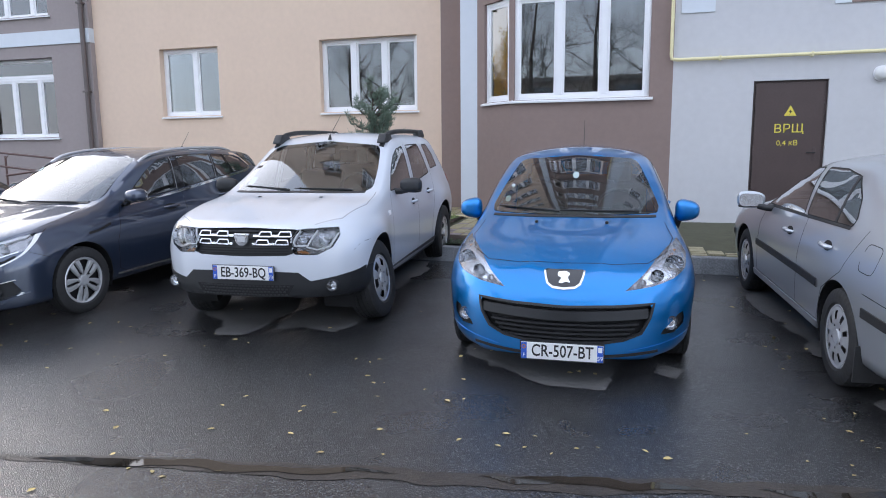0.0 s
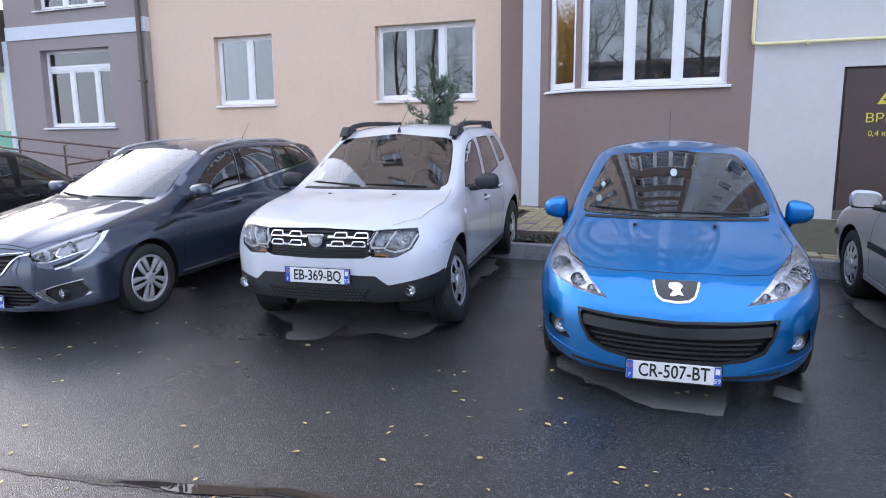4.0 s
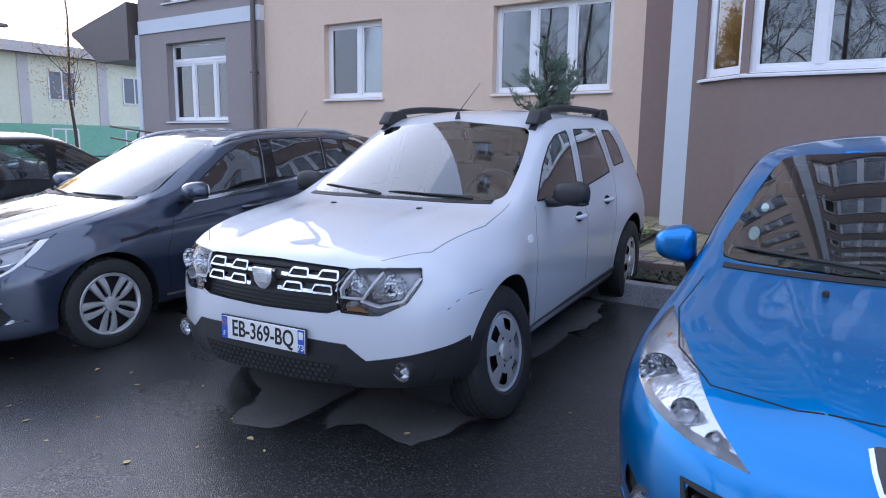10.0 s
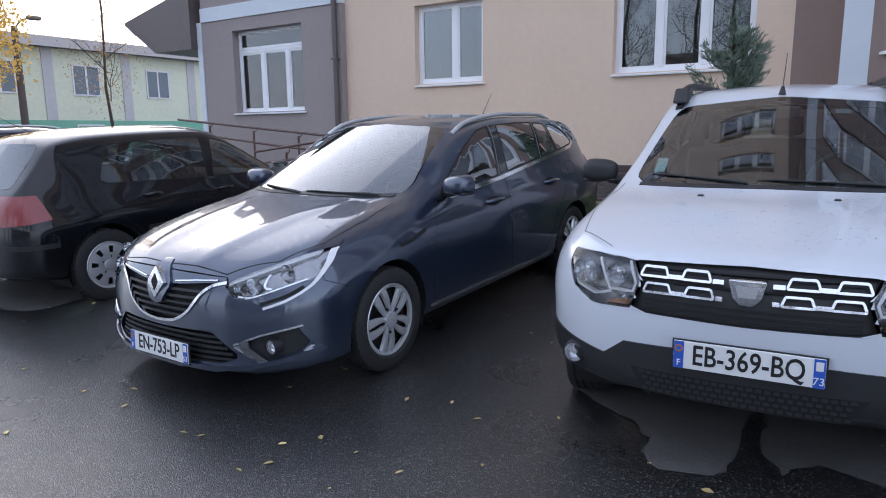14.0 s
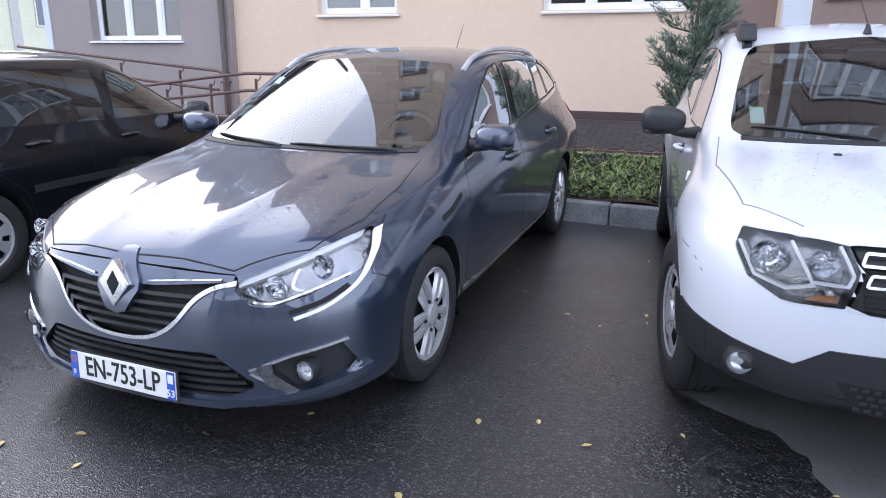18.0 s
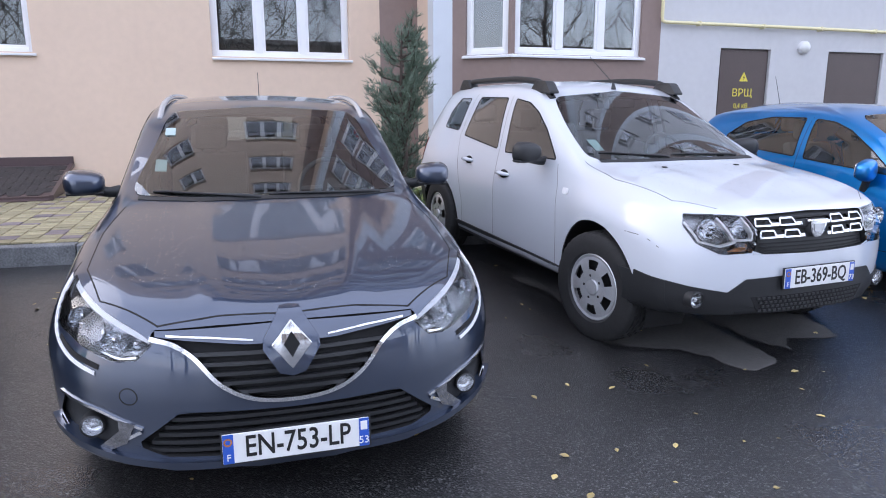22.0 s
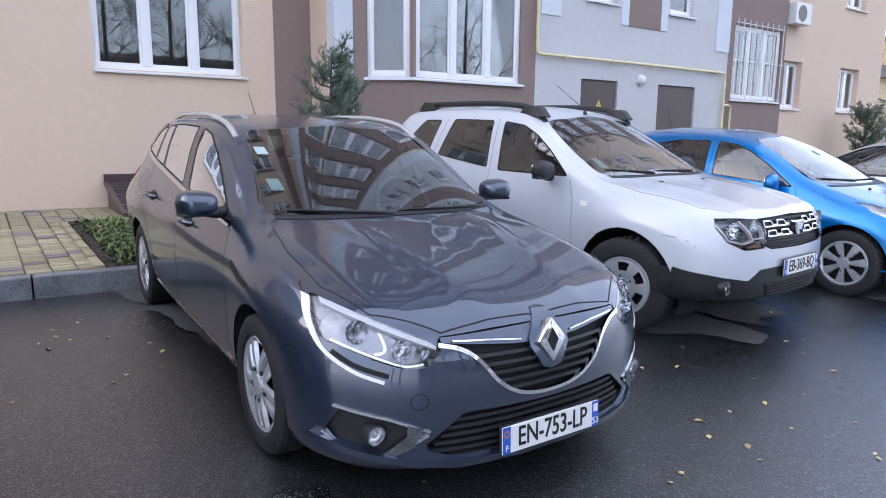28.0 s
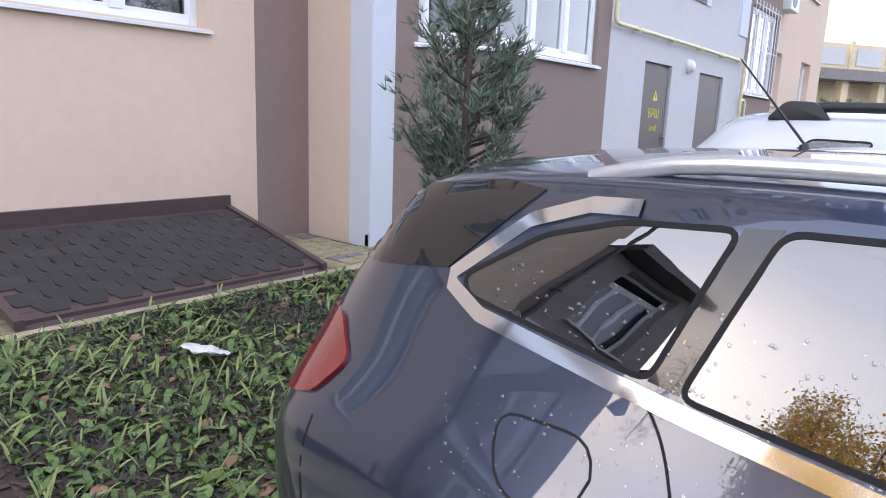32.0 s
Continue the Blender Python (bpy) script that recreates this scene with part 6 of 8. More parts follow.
blk = [(-0.90, 0.545), (-0.72, 0.508), (-0.545, 0.482), (-0.455, 0.555), (0, 0.575), (0.455, 0.555), (0.545, 0.482), (0.72, 0.508), (0.90, 0.545), (0.88, 0.36), (0.7, 0.30), (-0.7, 0.30), (-0.88, 0.36)]
bumper = part("lower_bumper", sh.patch("front", blk, 0.006, -0.004, 0.05), M_BLACK, car, "unpainted black plastic lower bumper", 30)
for sg in (1, -1):
    f = lambda pts: pts if sg > 0 else mirror(pts)
    view = "left" if sg > 0 else "right"
    part("bumper_corner", sh.patch(view, [(0.26, 0.522), (0.43, 0.552), (0.46, 0.40), (0.50, 0.32), (0.26, 0.30)], 0.0065, -0.004, 0.05), M_BLACK, car, smooth=30)
    part("sill_trim", sh.patch(view, [(1.23, 0.36), (3.10, 0.36), (3.10, 0.27), (1.23, 0.27)], 0.012, -0.004, 0.08), M_BLACK, car, "black plastic sill", 40)
    part("bumper_corner", sh.patch(view, [(3.86, 0.56), (4.28, 0.60), (4.30, 0.42), (3.90, 0.34)], 0.006, -0.004, 0.05), M_BLACK, car, smooth=40)
    lp = f([(0.435, 0.885), (0.60, 0.893), (0.728, 0.89), (0.748, 0.83), (0.705, 0.742), (0.60, 0.688), (0.435, 0.698), (0.40, 0.81)])
    lamp(sh, car, "front", lp, [(sg * 0.50, 0.825, 0.045, M_CHROME), (sg * 0.65, 0.815, 0.058, M_CHROME), (sg * 0.47, 0.728, 0.02, M_REFLECTOR)], 0.075, back=M_LAMPBACK,
         bar=[([(sg * 0.455, 0.882), (sg * 0.418, 0.80), (sg * 0.43, 0.766), (sg * 0.53, 0.764), (sg * 0.59, 0.88)], 0.011, -0.006, M_PVC), ([(sg * 0.52, 0.755), (sg * 0.60, 0.730), (sg * 0.69, 0.752), (sg * 0.738, 0.85)], 0.011, -0.006, M_PVC)])
    part("indicator", sh.patch("front", f([(0.45, 0.725), (0.51, 0.722), (0.55, 0.70), (0.455, 0.706)]), -0.022, -0.04, 0.03), M_AMBER, car, "amber indicator behind clear lens")
    fog_lamp(sh, car, sg * 0.695, 0.435, 0.042, 0.034)
    handle(sh, car, view, 2.10, 2.27, 0.885, P_WHITE)
    handle(sh, car, view, 2.80, 2.97, 0.93, P_WHITE)
    make_mirror(car, sg * 0.985, 1.57, 1.11, M_BLACK, sg, (0.112, 0.085, 0.072))
    roof_rail(sh, car, sg * 0.58, sg * 0.57, 1.92, 3.64, 0.026, 0.052, M_BLACK, ((2.06, 0.17), (3.52, 0.15)), M_BLACK, "matt black roof bar on wide feet")
    part("side_marker", sh.patch(view, rounded([(1.20, 0.86), (1.27, 0.86), (1.27, 0.90), (1.20, 0.90)], 0.012), 0.008), M_PVC, car)
    part("washer_nozzle", box(sg * 0.30 - 0.015, sg * 0.30 + 0.015, 0.93, 0.96, 1.03, 1.058, 0.006), M_BLACK, car)
    part("tail_lamp", sh.patch(view, [(4.02, 1.05), (4.22, 1.02), (4.26, 0.80), (4.10, 0.78)], 0.008, -0.004, 0.05), M_RED, car, "red tail lamp", 40)
part("lower_grille", sh.patch("front", [(-0.42, 0.455), (0.42, 0.455), (0.36, 0.36), (-0.36, 0.36)], 0.008, 0, 0.05), M_SEAM, bumper)
for k in range(26):
    for q in range(4):
        x, z = -0.39 + k * 0.0312 + (q % 2) * 0.0156, 0.375 + q * 0.023
        if abs(x) < 0.40 - (0.455 - z) * 0.5:
            a2, _ = sh.cast("front", x, z)
            part("mesh_cell", box(x - 0.010, x + 0.010, a2.y - 0.013, a2.y - 0.006, z - 0.006, z + 0.006), M_BLACK, bumper)
wiper(sh, car, 0.52, 1.092, -0.06, 1.105)
wiper(sh, car, -0.10, 1.092, -0.60, 1.12)
aerial(car, 0, 1.98, 1.565, 0.42, 58)
part("sticker", sh.patch("front", [(-0.60, 1.135), (-0.54, 1.135), (-0.54, 1.20), (-0.60, 1.20)], 0.003, 0.001), M_STICKER, car, "pale blue paper sticker")
at, _ = sh.cast("front", 0, 0.553)
make_plate(car, "EB-369-BQ", "73", pose(0.015, at.y - 0.022, 0.553, -3))
backing = [(-0.9, 0.44), (0.9, 0.44), (0.9, 0.1), (-0.9, 0.1)]
sh.split(car, P_WHITE, [("bumper_backing", "front", backing, lambda c: c.y < 0.42, M_BLACK)] + skin_pieces(S_SUV))

# blue hatchback
car, sh = build_car(S_HAT, AT_HAT, "hatchback_car", "bright blue metallic small hatchback with clear lamps")
gr = [(-0.56, 0.535), (-0.3, 0.525), (0, 0.52), (0.3, 0.523), (0.565, 0.53), (0.54, 0.44), (0.49, 0.345), (0.38, 0.305), (0.25, 0.288), (-0.25, 0.288), (-0.38, 0.305), (-0.485, 0.35), (-0.54, 0.44)]
g = recess(sh, car, "front", gr, 0.05, M_SEAM, "grille", "wide black grille with a thick top bar")
part("grille_bar", sh.ribbon("front", [(-0.53, 0.475), (0, 0.458), (0.53, 0.472)], 0.062, 0.0, -0.03), M_BLACK, g, "satin black bumper bar", 40)
slats(sh, g, (0.31, 0.34, 0.37, 0.40), lambda z: 0.40 + (z - 0.31) * 0.9, -0.015, 0.012, M_BLACK)
part("grille_rim", sh.ribbon("front", gr, 0.016, 0.004, -0.01, True), M_BLACK, g)
at, _ = sh.cast("front", 0, 0.672)
bs = rounded([(-0.13, 0.722), (0.13, 0.722), (0.105, 0.645), (0.07, 0.625), (-0.07, 0.625), (-0.105, 0.645)], 0.02)
part("badge_field", sh.patch("front", bs, 0.003, -0.003, 0.03), M_GLOSSBLACK, car, smooth=30)
part("badge_rim", sh.ribbon("front", [(-0.128, 0.715), (-0.118, 0.68), (-0.103, 0.647), (-0.07, 0.628), (0, 0.622), (0.07, 0.628), (0.103, 0.647), (0.118, 0.68), (0.128, 0.715)], 0.012, 0.008, -0.004, False, 0.01), M_CHROME, car, "chrome badge rim", 40)
part("badge", sh.patch("front", [(a * 0.72, 0.678 + (b - 0.678) * 0.8) for a, b in rounded([(-0.055, 0.715), (0.02, 0.718), (0.055, 0.70), (0.03, 0.68), (0.06, 0.645), (0.02, 0.652), (-0.02, 0.64), (-0.05, 0.645), (-0.02, 0.675), (-0.06, 0.69)], 0.01)], 0.010, 0, 0.02), M_CHROME, car, "plain silver emblem")
for sg in (1, -1):
    f = lambda pts: pts if sg > 0 else mirror(pts)
    view = "left" if sg > 0 else "right"
    lp = f([(0.75, 0.848), (0.66, 0.815), (0.59, 0.775), (0.51, 0.705), (0.385, 0.612), (0.56, 0.632), (0.70, 0.665), (0.775, 0.705), (0.80, 0.77)])
    lamp(sh, car, "front", lp, [(sg * 0.70, 0.735, 0.062, M_CHROME), (sg * 0.585, 0.685, 0.042, M_CHROME), (sg * 0.49, 0.65, 0.026, M_REFLECTOR)], 0.07, back=M_REFLECTOR)
    part("indicator", sh.patch("front", f([(0.738, 0.832), (0.71, 0.82), (0.725, 0.805), (0.752, 0.815)]), -0.02, -0.04, 0.03), M_AMBER, car, "amber indicator behind clear lens")
    pod = recess(sh, car, "front", f([(0.755, 0.465), (0.70, 0.41), (0.60, 0.32), (0.70, 0.315), (0.775, 0.37)]), 0.025, M_BLACK, "fog_pod")
    fog_lamp(sh, car, sg * 0.675, 0.385, 0.04)
    handle(sh, car, view, 2.02, 2.19, 0.80, P_BLUE)
    handle(sh, car, view, 2.85, 3.02, 0.86, P_BLUE)
    make_mirror(car, sg * 0.895, 1.56, 0.955, P_BLUE, sg, (0.095, 0.08, 0.085), True)
    part("washer_nozzle", box(sg * 0.26 - 0.012, sg * 0.26 + 0.012, 0.90, 0.925, 0.92, 0.945, 0.005), M_BLACK, car)
    part("bumper_crease", sh.ribbon("front", [(sg * 0.84, 0.285), (sg * 0.6, 0.245), (sg * 0.42, 0.225)], 0.014, 0.004), P_BLUE, car, smooth=60)
part("bumper_lip", sh.ribbon("front", [(-0.6, 0.205), (0, 0.195), (0.6, 0.205)], 0.02, 0.003), M_BLACK, car)
wiper(sh, car, 0.50, 0.985, -0.12, 0.99)
wiper(sh, car, -0.10, 0.985, -0.60, 1.01)
aerial(car, 0, 3.30, 1.40, 0.30, 20)
for x, z, w in ((-0.54, 1.06, 0.022), (-0.52, 1.15, 0.016), (0.0, 1.24, 0.025)):
    part("sticker", sh.patch("front", circle(x, z, w, 12), 0.003, 0.001), M_STICKER, car, "round pale sticker")
at, _ = sh.cast("front", 0, 0.235)
make_plate(car, "CR-507-BT", "59", pose(0.0, at.y - 0.02, 0.228, -2))
sh.split(car, P_BLUE, skin_pieces(S_HAT))


def rear_end(sh, car, lamp_poly, plate_z, text, wide=0.85):
    for sg in (1, -1):
        f = lamp_poly if sg > 0 else mirror(lamp_poly)
        part("tail_lamp", sh.patch("rear", f, 0.008, -0.004, 0.05), M_RED, car, "red tail lamp", 40)
    at, _ = sh.cast("rear", 0, plate_z)
    pl = part("licence_plate", box(-0.26, 0.26, -0.004, 0.004, -0.055, 0.055, 0.003), M_PLATE, car, "white licence plate")
    pl.matrix_local = pose(0, at.y + 0.012, plate_z, 0, 0, 180)
    for k, w in enumerate((0.04, 0.04, 0.035, 0.035, 0.035, 0.035, 0.04, 0.04)):
        part("plate_mark", box(-0.2 + k * 0.055, -0.2 + k * 0.055 + w, -0.0055, 0, -0.032, 0.032), M_INK, pl)


# silver saloon
car, sh = build_car(S_SAL, AT_SAL, "saloon_car", "silver metallic saloon parked nose to the kerb")
for sg in (1, -1):
    view = "left" if sg > 0 else "right"
    handle(sh, car, view, 2.12, 2.30, 0.80, P_SILVER)
    handle(sh, car, view, 2.98, 3.16, 0.83, P_SILVER)
    make_mirror(car, sg * 0.965, 1.50, 0.965, P_SILVER, sg, (0.115, 0.085, 0.075))
    part("mud_flap", box(sg * 0.78 - 0.09, sg * 0.78 + 0.09, 3.76, 3.775, 0.14, 0.36), M_RUBBER, car)
    part("sill_trim", sh.ribbon(view, [(1.25, 0.27), (3.02, 0.27)], 0.05, 0.01), P_SILVER, car, smooth=60)
    part("quarter_bar", sh.ribbon(view, [(3.03, 0.985), (3.0, 1.285)], 0.03, 0.004), M_BLACK, car)
    part("window_surround", sh.ribbon(view, [(1.40, 0.915), (2.40, 0.945), (3.30, 0.978)], 0.02, 0.005), M_BLACK, car)
rear_end(sh, car, [(0.42, 0.94), (0.74, 0.93), (0.78, 0.74), (0.48, 0.74)], 0.80, "")
aerial(car, 0, 2.15, 1.40, 0.25, 50)
sh.split(car, P_SILVER, skin_pieces(S_SAL))

# black hatchback
car, sh = build_car(S_BLK, AT_BLK, "black_hatchback_car", "black older hatchback parked nose to the kerb")
for sg in (1, -1):
    view = "left" if sg > 0 else "right"
    handle(sh, car, view, 2.0, 2.17, 0.82, P_BLACK)
    handle(sh, car, view, 2.80, 2.97, 0.85, P_BLACK)
    make_mirror(car, sg * 0.965, 1.48, 0.965, P_BLACK, sg, (0.115, 0.085, 0.075))
    part("lamp_wrap", sh.patch(view, [(3.86, 0.95), (4.02, 0.95), (4.08, 0.72), (3.80, 0.755)], 0.007, -0.004, 0.05), M_RED, car, "red tail lamp wrapped round corner", 40)
    part("bumper_moulding", sh.ribbon(view, [(3.78, 0.55), (4.08, 0.55)], 0.04, 0.008), M_BLACK, car)
rear_end(sh, car, [(0.50, 0.945), (0.73, 0.95), (0.76, 0.75), (0.53, 0.735)], 0.60, "")
at, _ = sh.cast("rear", 0, 0.88)
bm = bmesh.new()
add_lathe(bm, [(0, 0.05), (0.008, 0.048), (0.010, 0.0)], 20, "y", Matrix.Translation(at))
part("badge", bm, M_CHROME, car, "plain round chrome emblem", 40)
part("rear_wiper", tube([sh.cast("rear", 0.0, 1.02)[0] + Vector((0, 0.015, 0)), sh.cast("rear", 0.38, 1.06)[0] + Vector((0, 0.015, 0))], 0.008, 6), M_BLACK, car)
aerial(car, 0, 3.45, 1.40, 0.30, 60)
sh.split(car, P_BLACK, skin_pieces(S_BLK))

# ---- pavement, kerb, beds ----
rng = random.Random(7)
M_PAVER = mat("yellow_paver", (0.47, 0.41, 0.26), 0.6, second=(0.27, 0.245, 0.14), scale=6, bump=0.5, bump_scale=45, per_piece=0.22)
M_PAVER2 = mat("violet_grey_paver", (0.23, 0.19, 0.205), 0.5, vary=0.3, scale=7, bump=0.5, bump_scale=45, per_piece=0.2)
M_SAND = mat("joint_sand", (0.085, 0.085, 0.05), 0.9, vary=0.4, scale=8, bump=0.5)
M_SOIL = mat("bark_mulch_soil", (0.07, 0.05, 0.04), 0.95, vary=0.5, scale=14, bump=1.0, bump_scale=40)
M_CHIP = mat("mulch_chips", (0.13, 0.085, 0.07), 0.9, second=(0.05, 0.033, 0.03), scale=9, bump=0.4)
M_LEAFG = mat("green_leaves", (0.15, 0.22, 0.055), 0.55, second=(0.05, 0.105, 0.03), scale=7)
M_LEAFD = mat("dark_leaves", (0.06, 0.095, 0.045), 0.6, vary=0.5, scale=8)
M_JUNIPER = mat("juniper_needles", (0.19, 0.26, 0.20), 0.7, second=(0.09, 0.12, 0.08), scale=6)
M_BARK = mat("bark", (0.11, 0.085, 0.07), 0.9, vary=0.4, scale=12, bump=0.5)
M_LEAFY = mat("fallen_leaf_yellow", (0.62, 0.46, 0.13), 0.6, second=(0.46, 0.38, 0.22), scale=12, per_piece=0.35)
M_BIRCH = mat("yellow_birch_leaves", (0.93, 0.66, 0.16), 0.6, second=(0.85, 0.62, 0.24), scale=1.2)
# thin leaves let light through
_bn, _bl = M_BIRCH.node_tree.nodes, M_BIRCH.node_tree.links
_bt, _bx = _bn.new("ShaderNodeBsdfTranslucent"), _bn.new("ShaderNodeMixShader")
_bt.inputs["Color"].default_value = (0.95, 0.62, 0.10, 1)
_bx.inputs[0].default_value = 0.25
_bl.new(_bn["Principled BSDF"].outputs[0], _bx.inputs[1]), _bl.new(_bt.outputs[0], _bx.inputs[2])
_bl.new(_bx.outputs[0], _bn["Material Output"].inputs["Surface"])
M_BIRCHBARK = mat("birch_bark", (0.55, 0.50, 0.45), 0.8, vary=0.5, scale=6)
M_SHINGLE = mat("bitumen_shingle", (0.055, 0.048, 0.046), 0.8, vary=0.4, scale=30, bump=0.8, bump_scale=200, per_piece=0.18)
M_FLASH = mat("brown_flashing", (0.085, 0.055, 0.055), 0.35, vary=0.15)
M_RAIL = mat("brown_rail_paint", (0.12, 0.065, 0.055), 0.4, vary=0.2)
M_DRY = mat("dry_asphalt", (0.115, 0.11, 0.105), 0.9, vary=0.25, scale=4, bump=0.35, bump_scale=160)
M_WATER = mat("puddle_water", (0.02, 0.017, 0.013), 0.03, vary=0.0, spec=0.6)
M_YELLOW = mat("yellow_stencil", (0.75, 0.62, 0.08), 0.6, vary=0.1)
M_LAMPW = mat("lamp_opal", (0.72, 0.72, 0.70), 0.35, vary=0.05)
M_PLINTH = mat("grey_plinth", (0.17, 0.145, 0.14), 0.9, vary=0.2, scale=3, bump=0.3)

tagged(link("pavement", sheet([-22 + 0.5 * k for k in range(81)], [0, 1], lambda x, y: 0), M_SAND), "sandy bed of paved footway", "pavement", kind="structure")
pav = bpy.data.objects["pavement"]
for v in pav.data.vertices:
    v.co.y = kerb_y(v.co.x) + 0.14 if v.co.y < 0.5 else 13.6
    v.co.z = pave_z(v.co.y) - 0.012
KERB = box(-0.495, 0.495, 0, 0.15, -0.25, 0.0, 0.012)
kerb_mesh = bpy.data.meshes.new("kerb_stone")
KERB.to_mesh(kerb_mesh)
KERB.free()
kerb_mesh.materials.append(M_KERB)
kerb = empty("kerb", None, "grey concrete kerb of butted stones, damp and stained", "kerb", kind="structure")
for k in range(40):
    x = -21.5 + k
    o = new("kerb_stone", kerb_mesh)
    o.parent = kerb
    o.matrix_local = pose(x + 0.46, kerb_y(x + 0.46), pave_z(kerb_y(x)) + 0.012 + rng.uniform(-0.004, 0.004), 0, 0, -2.86 + rng.uniform(-0.25, 0.25))


def in_bed(x, y):
    return (-7.0 < x < -2.72 and y < 11.81) or (-2.72 < x < -0.5 and y < 9.55)


def in_hatch(x, y):
    return (-6.28 < x < -4.05 or -10.73 < x < -8.5) and y > 12.02


PW = 0.196
PAV = {}
for kind, mm in enumerate((M_PAVER, M_PAVER2)):
    for ln in (0.098, 0.148, 0.198):
        bm = box(-PW / 2 + 0.004, PW / 2 - 0.004, -ln / 2 + 0.004, ln / 2 - 0.004, -0.03, 0.0, 0.008)
        me = bpy.data.meshes.new("paver")
        bm.to_mesh(me)
        bm.free()
        me.materials.append(mm)
        PAV[kind, ln] = me
rest_v, rest_f = [[], []], [[], []]
near = 0
x = -11.0
while x < 6.5:
    y = 8.5
    while y < 13.35:
        ln = rng.choice((0.098, 0.148, 0.198))
        yc = y + ln / 2
        if yc > kerb_y(x) + 0.27 and not in_bed(x, yc) and not in_hatch(x, yc) and not (yc > yb - 0.06 and x > -2.05) and not (x > -3.1 and yc > 12.3 - 0.85 * (x + 2.75)):
            kind = 1 if rng.random() < 0.13 else 0
            z = pave_z(yc) + rng.uniform(-0.004, 0.004)
            if -8.8 < x < -6.95 and yc < 11.6 and near < 320:
                o = new("paver", PAV[kind, ln])
                o.parent = pav
                o.matrix_local = pose(x + rng.uniform(-0.003, 0.003), yc, z, rng.uniform(-0.7, 0.7), rng.uniform(-0.7, 0.7), rng.uniform(-1, 1))
                near += 1
            else:
                vs, fs = rest_v[kind], rest_f[kind]
                b, w, h = len(vs), PW / 2 - 0.004, ln / 2 - 0.004
                for dx, dy, dz in ((-w, -h, -0.03), (w, -h, -0.03), (w, h, -0.03), (-w, h, -0.03), (0.007 - w, 0.007 - h, 0), (w - 0.007, 0.007 - h, 0), (w - 0.007, h - 0.007, 0), (0.007 - w, h - 0.007, 0)):
                    vs.append((x + dx, yc + dy, z + dz))
                fs += [tuple(b + i for i in q) for q in ((4, 5, 6, 7), (0, 1, 5, 4), (1, 2, 6, 5), (2, 3, 7, 6), (3, 0, 4, 7))]
        y += ln
    x += PW
for kind in (0, 1):
    me = bpy.data.meshes.new("paving")
    me.from_pydata(rest_v[kind], [], rest_f[kind])
    me.materials.append((M_PAVER, M_PAVER2)[kind])
    o = new("paving", me)
    o.parent = pav
    tagged(o, "", "", kind="stuff")
# edging of the planted beds
for k in range(6):
    o = link("edging_stone", box(-0.04, 0.04, 0, 0.485, -0.15, 0.03, 0.008), M_PAVER, kerb)
    o.matrix_local = pose(-7.02, kerb_y(-7.02) + 0.16 + k * 0.49, pave_z(9.1 + k * 0.49) + rng.uniform(-0.004, 0.004))
for k in range(9):
    o = link("edging_stone", box(0, 0.485, -0.04, 0.04, -0.15, 0.03, 0.008), M_PAVER, kerb)
    o.matrix_local = pose(-6.96 + k * 0.49, 11.83, pave_z(11.83) + rng.uniform(-0.004, 0.004))


def bed_z(x, y):
    return pave_z(y) + 0.015 + 0.035 * noise.noise((x * 2.1, y * 2.1, 0)) + 0.02 * noise.noise((x * 7, y * 7, 3))


bed = sheet([-6.96 + 0.1 * k for k in range(43)], [0.1 * k for k in range(31)], lambda x, y: 0)
for v in bed.verts:
    v.co.y = kerb_y(v.co.x) + 0.15 + v.co.y * (11.79 - kerb_y(v.co.x) - 0.15) / 3.0
    v.co.z = bed_z(v.co.x, v.co.y)
tagged(link("soil_bed", bed, M_SOIL, smooth="all"), "dark soil bed with bark mulch behind kerb", "soil", kind="structure")
bed = sheet([-2.66 + 0.1 * k for k in range(22)], [0.1 * k for k in range(9)], lambda x, y: 0)
for v in bed.verts:
    v.co.y += kerb_y(v.co.x) + 0.15
    v.co.z = bed_z(v.co.x, v.co.y)
tagged(link("soil_bed", bed, M_SOIL, smooth="all"), "narrow dark soil strip behind kerb", "soil", kind="structure")


def scatter(name, count, place, shape, material, label, category):
    """Many small bits joined into one mesh of stuff."""
    co, fa = [], []
    for _ in range(count):
        at = place()
        if at is None:
            continue
        v, f = shape()
        b = len(co)
        co += [tuple(Vector(at) + q) for q in v]
        fa += [tuple(b + i for i in q) for q in f]
    me = bpy.data.meshes.new(name)
    me.from_pydata(co, [], fa)
    me.materials.append(material)
    return tagged(new(name, me), label, category, kind="stuff")


def blade(ln, wd, lift, droop):
    """A bent leaf blade with a mid fold."""
    def make():
        a, s = rng.uniform(0, 2 * math.pi), rng.uniform(0.6, 1.25)
        d, e = Vector((math.cos(a), math.sin(a), 0)), Vector((-math.sin(a), math.cos(a), 0))
        up = rng.uniform(*lift)
        pts = []
        for t, w in ((0, 0.15), (0.4, 1.0), (0.75, 0.8), (1.0, 0.05)):
            c = d * (ln * s * t * math.cos(up)) + Vector((0, 0, ln * s * (t * math.sin(up) - droop * t * t)))
            pts += [c - e * wd * s * w, c + e * wd * s * w + Vector((0, 0, 0.004))]
        return pts, [(0, 1, 3, 2), (2, 3, 5, 4), (4, 5, 7, 6)]
    return make


def bed_spot(x0, x1, y0, y1, thick=1.0):
    def make():
        x, y = rng.uniform(x0, x1), rng.uniform(y0, y1)
        if y < kerb_y(x) + 0.17 or noise.noise((x * 0.9, y * 0.9, 5)) < -0.22 * thick:
            return None
        return (x, y, bed_z(x, y) - 0.005)
    return make


